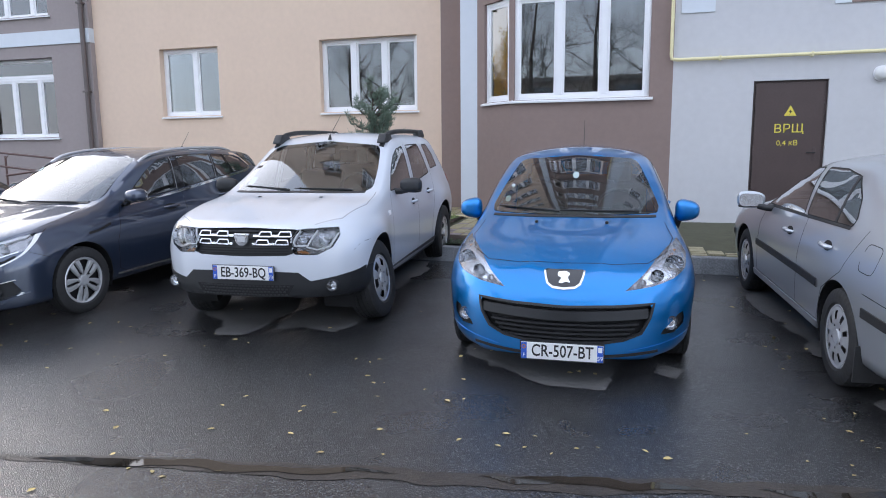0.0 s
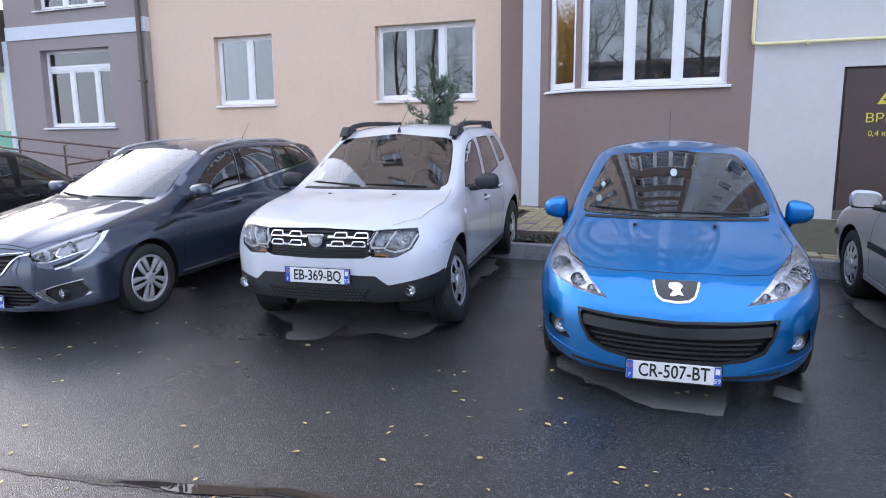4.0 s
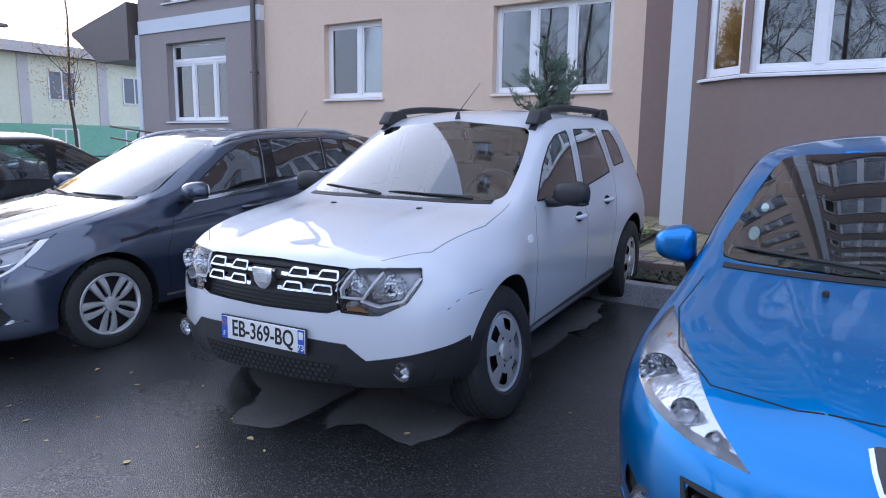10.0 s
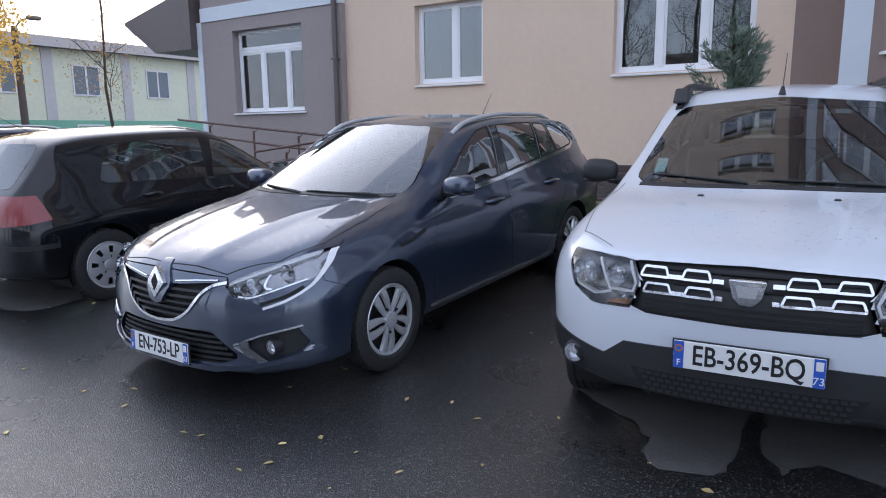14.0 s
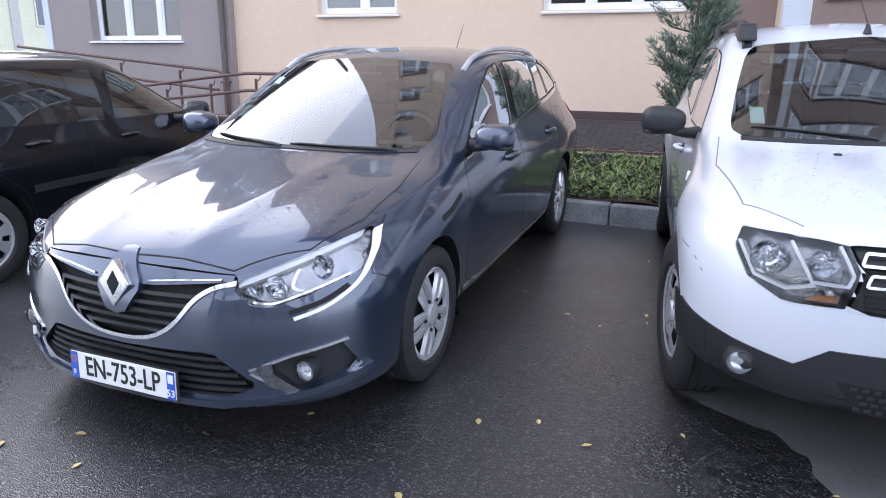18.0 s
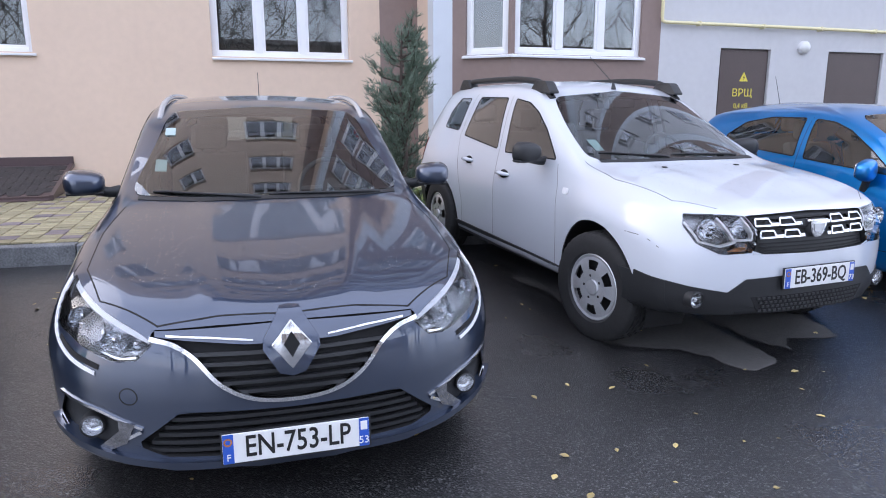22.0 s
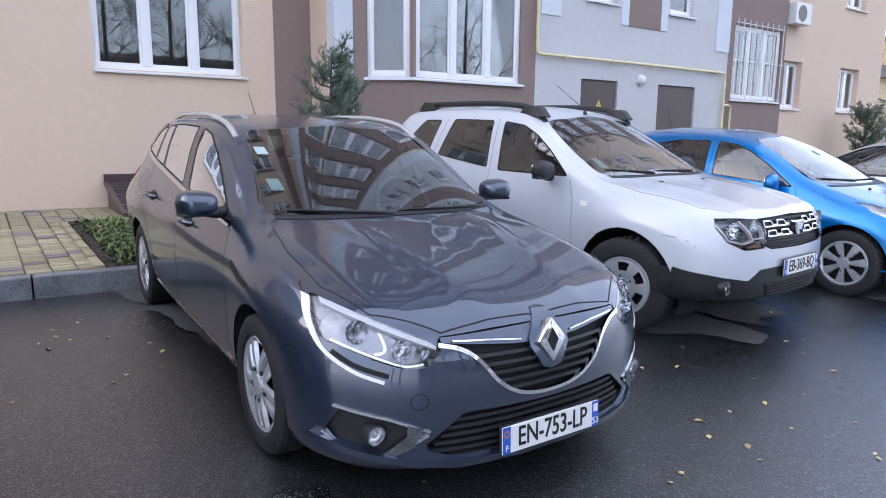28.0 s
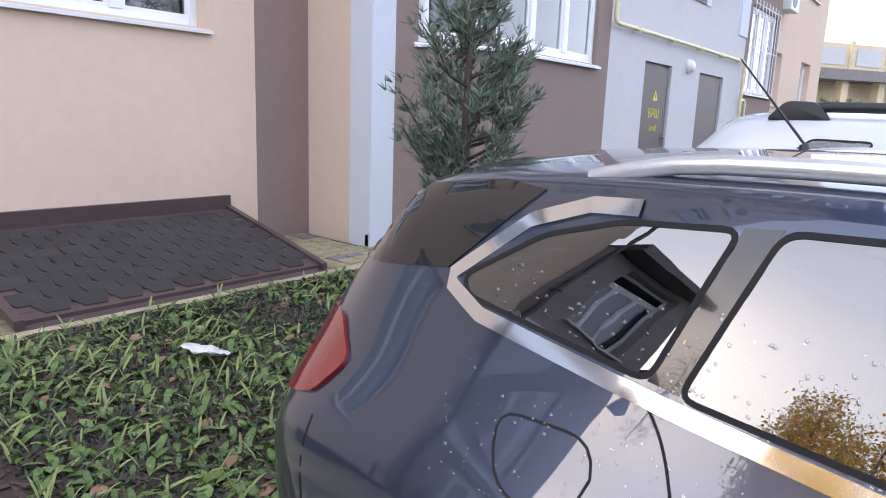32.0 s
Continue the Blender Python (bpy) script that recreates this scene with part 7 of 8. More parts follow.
def chip():
    a, s = rng.uniform(0, 6.28), rng.uniform(0.012, 0.035)
    d, e = Vector((math.cos(a), math.sin(a), rng.uniform(-0.3, 0.3))) * s, Vector((-math.sin(a), math.cos(a), rng.uniform(-0.3, 0.3))) * s * 0.4
    h = Vector((0, 0, 0.012))
    return [h - d - e, h + d - e, h + d + e, h - d + e], [(0, 1, 2, 3)]


scatter("mulch", 5200, bed_spot(-6.94, -2.76, 8.7, 11.75, 9), chip, M_CHIP, "brown bark mulch on soil bed", "mulch")
PLOT = (-6.88, -2.86, 8.82, 11.72)
scatter("ground_plants", 1900, bed_spot(*PLOT, 2.0), blade(0.17, 0.006, (0.5, 1.35), 0.35), mat("straw_grass", (0.30, 0.32, 0.11), 0.6, second=(0.16, 0.22, 0.07), scale=9), "pale yellowing grass blades in soil bed", "grass")
scatter("ground_plants", 3400, bed_spot(*PLOT, 2.4), blade(0.13, 0.016, (0.3, 1.2), 0.45), M_LEAFG, "green weedy ground plants in soil bed", "plants")
scatter("ground_plants", 1500, bed_spot(*PLOT, 1.2), blade(0.085, 0.026, (0.1, 0.8), 0.3), mat("broad_leaves", (0.22, 0.30, 0.10), 0.5, second=(0.12, 0.20, 0.06), scale=9), "light green broad-leaved weeds in soil bed", "plants")
scatter("ground_plants", 17000, bed_spot(*PLOT, 2.8), blade(0.06, 0.006, (0.2, 1.3), 0.2), M_LEAFD, "dark fine-leaved low plants in soil bed", "plants")
scatter("dead_leaves", 230, bed_spot(*PLOT, 9), blade(0.09, 0.03, (0.25, 0.9), 0.3), mat("dead_brown_leaf", (0.20, 0.11, 0.07), 0.7, second=(0.34, 0.22, 0.12), scale=15), "curled brown leaves among bed plants", "leaves")
scatter("ground_plants", 1500, bed_spot(-2.66, -0.6, 8.6, 9.3), blade(0.06, 0.009, (0.2, 1.2), 0.3), M_LEAFD, "low weeds in narrow strip behind kerb", "plants")
bm = bmesh.new()
bmesh.ops.create_icosphere(bm, subdivisions=3, radius=0.1)
for v in bm.verts:
    v.co += v.co.normalized() * 0.09 * noise.noise(v.co * 13)
    v.co.z *= 0.22
link("crumpled_paper", bm, M_PLATE).matrix_world = pose(-5.8, 10.78, pave_z(10.8) + 0.09, 8, 12, 40)
tagged(bpy.data.objects["crumpled_paper"], "crumpled white paper litter among plants", "litter")

# cellar hatches with shingled covers
HX, HR, HZ, HL = 2.30, 1.38, 0.78, 0.45
ang = math.atan2(HZ - HL, HR)
tab = prism([(-0.112, 0.0), (-0.07, -0.10), (0.07, -0.10), (0.112, 0.0), (0.112, 0.06), (-0.112, 0.06)], -0.002, 0.005, "z")
tab_mesh = bpy.data.meshes.new("shingle")
tab.to_mesh(tab_mesh)
tab.free()
tab_mesh.materials.append(M_SHINGLE)


def cellar_hatch(x0):
    hatch = empty("cellar_hatch", pose(x0, 13.34, 0), "low lean-to cellar hatch cover with brown bitumen shingles", "hatch cover")
    part("deck", prism([(0, HZ), (-HR, HL), (-HR, HL - 0.04), (0, HZ - 0.04)], 0.0, HX, "x"), M_FLASH, hatch)
    part("front_board", box(0.02, HX - 0.02, -HR + 0.03, -HR + 0.06, PAVE_Z, HL - 0.03), M_SEAM, hatch)
    for x in (0.02, HX - 0.05):
        part("side_board", prism([(0, HZ - 0.05), (-HR + 0.06, HL - 0.05), (-HR + 0.06, PAVE_Z - 0.02), (0, PAVE_Z - 0.02)], x, x + 0.03, "x"), M_FLASH, hatch)
    part("wall_flashing", box(-0.02, HX + 0.02, -0.03, 0.01, HZ - 0.02, HZ + 0.12, 0.004), M_FLASH, hatch, "brown folded metal flashing")
    part("eaves_flashing", prism([(-HR - 0.04, HL - 0.05), (-HR + 0.09, HL + 0.026), (-HR + 0.09, HL + 0.02), (-HR - 0.034, HL - 0.056)], -0.02, HX + 0.02, "x"), M_FLASH, hatch)
    for x in (-0.025, HX - 0.03):
        part("side_flashing", prism([(0, HZ + 0.03), (-HR - 0.03, HL + 0.015), (-HR - 0.03, HL - 0.04), (0, HZ - 0.03)], x, x + 0.055, "x"), M_FLASH, hatch)
    for q in range(10):
        for k in range(10):
            x = 0.13 + k * 0.228 + (0.114 if q % 2 else 0)
            if x < HX - 0.1:
                o = new("shingle", tab_mesh)
                o.parent = hatch
                d = 0.18 + q * 0.122
                o.matrix_local = pose(x, -d * math.cos(ang), HZ - d * math.sin(ang) + 0.006, math.degrees(ang) + 2.4)


cellar_hatch(-6.3)
cellar_hatch(-10.75)

# juniper bushes
def juniper(x, y, h, spread, name_label, seed, bare=0.3):
    r = random.Random(seed)
    top = empty("juniper_bush", pose(x, y, pave_z(y) - 0.02), name_label, "bush")
    part("trunk", tube([(0, 0, 0), (0.03, 0.02, h * 0.3), (-0.02, 0.0, h * 0.6), (0, 0, h * 0.9)], [0.055, 0.04, 0.025, 0.008], 8), M_BARK, top, smooth=60)
    co, fa, limbs = [], [], bmesh.new()
    for k in range(74):
        t = r.random() ** 0.8
        z0 = h * (0.05 + 0.80 * t)
        a = r.uniform(0, 6.283)
        reach = spread * (0.35 + 0.65 * math.sin(math.pi * min(1, 0.18 + 0.8 * (1 - t)))) * r.uniform(0.6, 1.12)
        d = Vector((math.cos(a), math.sin(a), 0))
        z1 = z0 + reach * r.uniform(0.5, 1.1)
        p0, p1 = Vector((0, 0, z0)), d * reach + Vector((0, 0, min(z1, h * 1.02)))
        pm = (p0 + p1) / 2 + d * reach * 0.1 - Vector((0, 0, 0.06))
        add_tube(limbs, [p0, pm, p1], [0.014, 0.009, 0.004], 5)
        for q in range(34):
            s = r.uniform(bare if z0 < h * 0.35 else 0.2, 1.05)
            c = p0 * (1 - s) ** 2 + pm * 2 * s * (1 - s) + p1 * s * s + Vector((r.gauss(0, 0.03), r.gauss(0, 0.03), r.gauss(0, 0.03)))
            for w in range(5):
                b = len(co)
                g = (d * r.uniform(0.1, 0.9) + Vector((r.gauss(0, 0.5), r.gauss(0, 0.5), r.uniform(0.3, 1.1)))).normalized() * r.uniform(0.05, 0.12)
                e = g.cross(Vector((r.gauss(0, 1), r.gauss(0, 1), r.gauss(0, 1)))).normalized() * 0.0045
                co += [c - e, c + e, c + g * 0.6 + e * 0.9, c + g, c + g * 0.6 - e * 0.9]
                fa.append((b, b + 1, b + 2, b + 3, b + 4))
    part("branchwork", limbs, M_BARK, top)
    me = bpy.data.meshes.new("crown")
    me.from_pydata([tuple(c) for c in co], [], fa)
    me.materials.append(M_JUNIPER)
    o = new("crown", me)
    o.parent = top
    return top


juniper(-3.98, 10.5, 2.45, 0.46, "upright blue-green juniper bush with bare brown lower twigs", 3)
juniper(12.3, 11.0, 2.2, 0.55, "upright blue-green juniper bush by house corner", 5)

# doors, pipes, fittings
def steel_door(x0, x1, text):
    n = "door_1" if text else "door_2"
    d = empty(n, pose(x0, yb, DZ), "dark brown painted steel door with yellow stencilled sign" if text else "dark brown painted steel door with lever handle", "door", kind="structure")
    w, h = x1 - x0, DH
    part("door_frame", prism([(0, 0), (w, 0), (w, h), (0, h)], 0.06, 0.12, "y"), M_DOOR, d)
    part("door_leaf", box(0.04, w - 0.04, 0.03, 0.065, 0.02, h - 0.04, 0.006), M_DOOR, d)
    for z in (0.35, 1.1, 1.85):
        part("hinge", tube([(0.035, 0.028, z), (0.035, 0.028, z + 0.12)], 0.012, 8), M_DOOR, d)
    part("handle_plate", box(w - 0.16, w - 0.12, 0.022, 0.034, 1.0, 1.2, 0.004), M_ALU if not text else M_DOOR, d)
    part("door_handle", tube([(w - 0.14, 0.02, 1.12), (w - 0.14, -0.03, 1.12), (w - 0.26, -0.03, 1.12)], 0.010, 8), M_ALU if not text else M_DARKMETAL, d, smooth=60)
    if text:
        flip = pose(0, 0, 0, 90, 0, 0)
        letters(text, 0.185, M_YELLOW, d, pose(w / 2 + 0.01, 0.027, 1.49) @ flip, "stencil_lettering", 1.05)
        letters("0,4 кВ", 0.115, M_YELLOW, d, pose(w / 2 + 0.0, 0.027, 1.27) @ flip, "stencil_lettering", 1.0)
        sign = part("warning_sign", prism([(w / 2 - 0.07, 1.69), (w / 2 + 0.11, 1.69), (w / 2 + 0.02, 1.85)], 0.024, 0.029, "y"), M_YELLOW, d, "yellow triangular high-voltage warning sign")
        part("warning_bolt", prism([(w / 2 + 0.03, 1.795), (w / 2 - 0.002, 1.75), (w / 2 + 0.02, 1.75), (w / 2 + 0.008, 1.705), (w / 2 + 0.042, 1.762), (w / 2 + 0.022, 1.762)], 0.021, 0.025, "y"), M_INK, sign)
    else:
        part("lock_plate", box(w - 0.30, w - 0.24, 0.024, 0.032, 1.08, 1.18, 0.003), M_PVC, d)


steel_door(1.92, 2.975, "ВРЩ")
steel_door(4.26, 5.565, "")
gp = empty("gas_pipe", None, "thin yellow-painted gas pipe fixed to facade", "pipe")
part("pipe_run", tube([(0.67, yb - 0.08, 10.0), (0.67, yb - 0.08, 3.07), (0.68, yb - 0.08, 3.0), (0.76, yb - 0.08, 2.98), (3.6, yb - 0.08, 2.985), (6.45, yb - 0.08, 2.975), (6.54, yb - 0.08, 2.95), (6.56, yb - 0.08, 2.86), (6.56, yb - 0.08, 0.26)], 0.028, 10), M_YPIPE, gp, smooth=60)
part("pipe_branch", tube([(6.56, yb - 0.08, 2.24), (6.75, yb - 0.08, 2.26), (6.87, yb - 0.08, 2.24), (6.88, yb - 0.08, 1.2)], 0.022, 10), M_YPIPE, gp, smooth=60)
for x in (1.4, 2.7, 3.95, 5.2, 6.2):
    part("pipe_clip", box(x - 0.015, x + 0.015, yb - 0.11, yb, 2.945, 3.02, 0.004), M_YPIPE, gp)
bl = empty("bulkhead_lamp", pose(3.66, yb, 2.665), "round white bulkhead wall lamp", "wall lamp")
bm = bmesh.new()
add_lathe(bm, [(0.0, 0.0), (0.0, 0.115), (-0.05, 0.115), (-0.06, 0.10)], 28, "y")
part("lamp_base", bm, M_SILL, bl, smooth=40)
bm = bmesh.new()
add_lathe(bm, [(-0.055, 0.10), (-0.09, 0.085), (-0.11, 0.05), (-0.115, 0.0)], 28, "y")
part("lamp_cover", bm, M_LAMPW, bl, smooth=60)
dp = empty("downpipe", None, "brown round rainwater downpipe", "downpipe")
part("pipe_run", tube([(-12.25, yw - 0.08, 10.0), (-12.25, yw - 0.08, 0.3)], 0.055, 14), M_DPIPE, dp, smooth=60)
for z in (1.2, 3.0, 5.0):
    part("pipe_clip", box(-12.32, -12.18, yw - 0.15, yw + 0.02, z, z + 0.04, 0.004), M_DPIPE, dp)
for nm, m, ln in (("a", pose(-16.6, yw + 0.02, 0), 4.48), ("b", pose(-12.12, yp + 0.02, 0), 9.12), ("c", pose(-3.0, yp - 0.92, 0), 0.32), ("d", pose(-1.94, yb + 0.02, 0), 2.65 + 6.02 + 2.46)):
    o = link("baseboard", box(0, ln, 0, 0.05, 0.1, 0.52), M_PLINTH)
    o.matrix_world = m
    tagged(o, "low grey plinth along wall foot", "plinth", kind="structure")
# bars on the second bay's window
bars = empty("window_grille", pose(6.93, yb - 0.05, 2.36), "white painted steel window grille", "window grille")
for k in range(9):
    part("bar", tube([(0.05 + k * 0.25, 0, 0), (0.05 + k * 0.25, 0, 1.9)], 0.009, 6), M_PVC, bars)
for z in (0.1, 0.95, 1.8):
    part("cross_bar", tube([(0, 0, z), (2.1, 0, z)], 0.008, 6), M_PVC, bars)
ac = empty("air_conditioner", pose(9.28, yb + 0.0, 4.35), "white outdoor air conditioner box on wall", "air conditioner")
part("casing", box(0, 0.75, -0.16, 0.13, 0, 0.52, 0.02), M_SILL, ac)
part("fan_grille", prism(circle(0.3, 0.26, 0.2, 20), -0.168, -0.158, "y"), M_DPIPE, ac)

# ramp with rails in front of the wing
ramp = empty("ramp_railing", None, "brown painted tubular handrails of access ramp", "railing")
def rail(pts, r=0.025):
    part("handrail", tube(pts, r, 8), M_RAIL, ramp, smooth=60)
ry = 12.0
rail([(-16.10, ry, 1.82), (-14.93, ry, 1.72), (-11.50, ry, 1.43), (-11.35, ry, 1.36)])
rail([(-16.10, ry, 1.55), (-12.87, ry, 1.23), (-11.50, ry, 1.12)])
for x, z in ((-15.0, 1.74), (-13.6, 1.62), (-12.3, 1.51), (-11.35, 1.43)):
    part("post", tube([(x, ry, 0.2), (x, ry, z - 0.08)], 0.022, 8), M_RAIL, ramp)
    part("bracket", tube([(x, ry, z - 0.1), (x + 0.05, ry - 0.03, z - 0.12), (x + 0.09, ry, z - 0.06), (x + 0.08, ry, z - 0.01)], 0.010, 6), M_RAIL, ramp, smooth=60)
r2 = 11.55
rail([(-13.10, r2, 1.12), (-11.40, r2, 1.32), (-10.60, r2, 1.40), (-9.95, r2, 1.40), (-9.88, r2, 1.34), (-9.88, r2, 0.3)])
rail([(-12.90, r2, 0.90), (-11.40, r2, 1.05), (-10.58, r2, 1.14), (-9.88, r2, 1.14)])
for x, z in ((-12.2, 1.2), (-11.3, 1.31), (-10.42, 1.4)):
    part("post", tube([(x, r2, 0.2), (x, r2, z - 0.08)], 0.022, 8), M_RAIL, ramp)
    part("bracket", tube([(x, r2, z - 0.1), (x + 0.05, r2 - 0.03, z - 0.12), (x + 0.09, r2, z - 0.06), (x + 0.08, r2, z - 0.01)], 0.010, 6), M_RAIL, ramp, smooth=60)
tagged(link("ramp", prism([(-16.0, 0.1), (-9.7, 0.1), (-9.7, PAVE_Z + 0.02), (-12.0, 0.42), (-16.0, 0.78)], 11.7, 12.9, "y"), M_PLINTH), "grey concrete access ramp", "ramp", kind="structure")
# canopy at the end of the wing
can = empty("canopy", None, "dark sloping canopy roof with slatted underside", "canopy")
part("canopy_roof", prism([(-16.75, 4.95), (-19.4, 4.38), (-19.4, 4.30), (-18.2, 3.53), (-16.75, 3.53)], 13.0, 17.5, "y"), M_DPIPE, can)
for k in range(7):
    x = -19.2 + k * 0.17
    part("slat", box(x, x + 0.13, 12.99, 17.4, 0, 0.015, 0, pose(0, 0, 4.22 - k * 0.108)), M_FLASH, can)

# ---- yard surface ----
def g_at(x, y, up=0.0):
    return (x, y, ground_z(y) + up)


def blob(name, outline, material, label, category, up=0.004, seed=1, rough=0.09, step=0.05):
    """A thin irregular patch on the yard."""
    r = random.Random(seed)
    dense = []
    for q, w in zip(outline, outline[1:] + outline[:1]):
        m = max(1, int(math.hypot(w[0] - q[0], w[1] - q[1]) / step))
        dense += [(q[0] + (w[0] - q[0]) * t / m, q[1] + (w[1] - q[1]) * t / m) for t in range(m)]
    pts = []
    for a, b in dense:
        s = Vector((a * 3.2, b * 3.2, seed * 3.7))
        pts.append((a + rough * noise.noise(s) + 0.3 * rough * noise.noise(s * 4), b + rough * noise.noise(s + Vector((9, 4, 2))) + 0.3 * rough * noise.noise(s * 4 + Vector((1, 7, 3)))))
    bm = bmesh.new()
    bm.faces.new([bm.verts.new(g_at(a, b, up)) for a, b in pts])
    bmesh.ops.triangulate(bm, faces=bm.faces[:])
    bm.normal_update()
    if bm.faces[:][0].normal.z < 0:
        bmesh.ops.reverse_faces(bm, faces=bm.faces[:])
    return tagged(link(name, bm, material), label, category, kind="structure")


M_MUD = mat("brown_grit", (0.060, 0.050, 0.042), 0.4, vary=0.5, scale=5, bump=0.5)
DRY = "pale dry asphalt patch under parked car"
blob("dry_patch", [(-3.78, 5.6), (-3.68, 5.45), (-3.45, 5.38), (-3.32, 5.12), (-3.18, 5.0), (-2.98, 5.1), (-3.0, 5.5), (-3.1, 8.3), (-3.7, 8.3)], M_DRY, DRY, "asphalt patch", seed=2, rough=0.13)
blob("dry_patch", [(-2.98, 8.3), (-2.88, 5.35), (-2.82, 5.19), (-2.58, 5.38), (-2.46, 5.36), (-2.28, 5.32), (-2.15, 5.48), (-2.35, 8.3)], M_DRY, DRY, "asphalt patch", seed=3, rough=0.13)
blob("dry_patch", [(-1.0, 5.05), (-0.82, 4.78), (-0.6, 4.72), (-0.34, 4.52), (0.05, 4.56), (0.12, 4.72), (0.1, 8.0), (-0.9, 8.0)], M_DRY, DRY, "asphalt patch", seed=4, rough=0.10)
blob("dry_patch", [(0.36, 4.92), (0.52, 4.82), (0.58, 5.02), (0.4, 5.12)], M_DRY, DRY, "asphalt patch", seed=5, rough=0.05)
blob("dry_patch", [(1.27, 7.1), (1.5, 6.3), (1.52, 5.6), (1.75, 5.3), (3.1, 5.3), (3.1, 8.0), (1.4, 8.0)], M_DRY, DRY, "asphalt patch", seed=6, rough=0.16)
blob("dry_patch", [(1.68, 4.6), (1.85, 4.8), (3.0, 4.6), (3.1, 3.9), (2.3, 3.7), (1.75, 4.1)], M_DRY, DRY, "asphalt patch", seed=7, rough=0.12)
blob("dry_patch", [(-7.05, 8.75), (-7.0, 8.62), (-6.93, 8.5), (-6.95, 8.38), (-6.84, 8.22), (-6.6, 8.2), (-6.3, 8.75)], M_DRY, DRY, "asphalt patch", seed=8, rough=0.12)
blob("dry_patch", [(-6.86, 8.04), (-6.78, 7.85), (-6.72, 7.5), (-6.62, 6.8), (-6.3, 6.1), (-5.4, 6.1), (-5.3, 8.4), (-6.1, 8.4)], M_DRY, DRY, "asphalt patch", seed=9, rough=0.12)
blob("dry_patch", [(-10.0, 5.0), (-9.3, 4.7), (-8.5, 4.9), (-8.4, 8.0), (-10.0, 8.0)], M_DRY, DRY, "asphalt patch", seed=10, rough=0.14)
gy = lambda x: 2.95 + 0.165 * (x + 2.2)
for k, (a, b, w) in enumerate(((-2.9, -0.9, 0.06), (-0.5, 0.6, 0.06), (0.8, 4.0, 0.10))):
    line = [(a, gy(a)), *[(a + (b - a) * t / 6, gy(a + (b - a) * t / 6) - w * (0.6 + 0.4 * math.sin(t * 2.1))) for t in range(1, 6)], (b, gy(b)), *[(b + (a - b) * t / 6, gy(b + (a - b) * t / 6) + w * (0.6 + 0.4 * math.cos(t * 1.7))) for t in range(1, 6)]]
    blob("puddle", line, M_WATER, "shallow rain puddle along drainage channel", "puddle", 0.006, 20 + k, 0.05)
blob("mud_streak", [(-3.7, gy(-3.7)), (-2, gy(-2) - 0.08), (6, gy(6) - 0.08), (6, gy(6) + 0.07), (-2, gy(-2) + 0.06)], M_MUD, "thin line of mud and grit along channel", "mud", 0.003, 31, 0.05)
leaf_v = [(0, -0.022, 0), (0.012, -0.008, 0.003), (0.014, 0.006, 0.005), (0.0, 0.026, 0.002), (-0.014, 0.006, 0.004), (-0.012, -0.008, 0.003), (0, 0.0, 0.001)]
leaf_me = bpy.data.meshes.new("fallen_leaf")
leaf_me.from_pydata(leaf_v, [], [(0, 1, 6), (1, 2, 6), (2, 3, 6), (3, 4, 6), (4, 5, 6), (5, 0, 6)])
leaf_me.materials.append(M_LEAFY)
spots = [(-3.92, 4.62), (-3.32, 4.42), (-3.16, 4.70), (-4.75, 4.45), (-4.87, 4.31), (-4.40, 4.13), (-3.70, 4.30), (-1.81, 4.70), (-1.63, 4.73), (-1.68, 4.66), (-1.74, 6.07), (-7.29, 7.95), (-7.32, 7.88), (-1.32, 5.9), (-0.3, 3.75), (0.05, 3.7), (0.3, 3.72)]
while len(spots) < 298:
    x, y = (rng.uniform(-8.5, 2.5), rng.uniform(2.2, 8.4)) if rng.random() < 0.72 else (rng.uniform(-2.4, 3.0), rng.uniform(2.2, 6.4))
    if noise.noise((x * 0.8, y * 0.8, 1)) > -0.1:
        spots.append((x, y))
for x, y in spots:
    o = new("fallen_leaf", leaf_me)
    s = rng.uniform(0.45, 1.15)
    o.matrix_world = Matrix.Translation(g_at(x, y, 0.003)) @ pose(0, 0, 0, rng.uniform(-12, 12), rng.uniform(-12, 12), rng.uniform(0, 360)) @ Matrix.Scale(s, 4)
    tagged(o, "small yellowed leaf lying on wet asphalt", "leaf", "fallen leaves")

# ---- more parked cars ----
def plain_car(s, at, body, name, label, rails=True):
    c, q = build_car(s, at, name, label)
    for sg in (1, -1):
        view = "left" if sg > 0 else "right"
        handle(q, c, view, 2.16, 2.36, 0.83, body)
        handle(q, c, view, 3.0, 3.2, 0.88, body)
        make_mirror(c, sg * 1.0, 1.66, 0.98, body, sg)
        if rails:
            roof_rail(q, c, sg * 0.575, sg * 0.565, 2.12, 3.85, 0.016, 0.035, M_ALU)
    rear_end(q, c, [(0.45, 0.98), (0.78, 0.98), (0.80, 0.80), (0.52, 0.80)], 0.72, "")
    aerial(c, 0, 3.7, 1.42, 0.25, 50)
    q.split(c, body, skin_pieces(s))


plain_car(S_EST, parked(-12.4, 4.6, 1.0, True, 4.626), P_NAVY, "navy_estate_car", "dark navy estate car with silver roof rails")
plain_car(S_EST, parked(5.65, 4.3, 3.0, True, 4.626), P_SILVER, "silver_estate_car", "silver estate car with roof rails")
plain_car(S_EST, parked(8.7, 4.5, 3.0, True, 4.626), P_BLACK, "black_estate_car", "black estate car with roof rails")

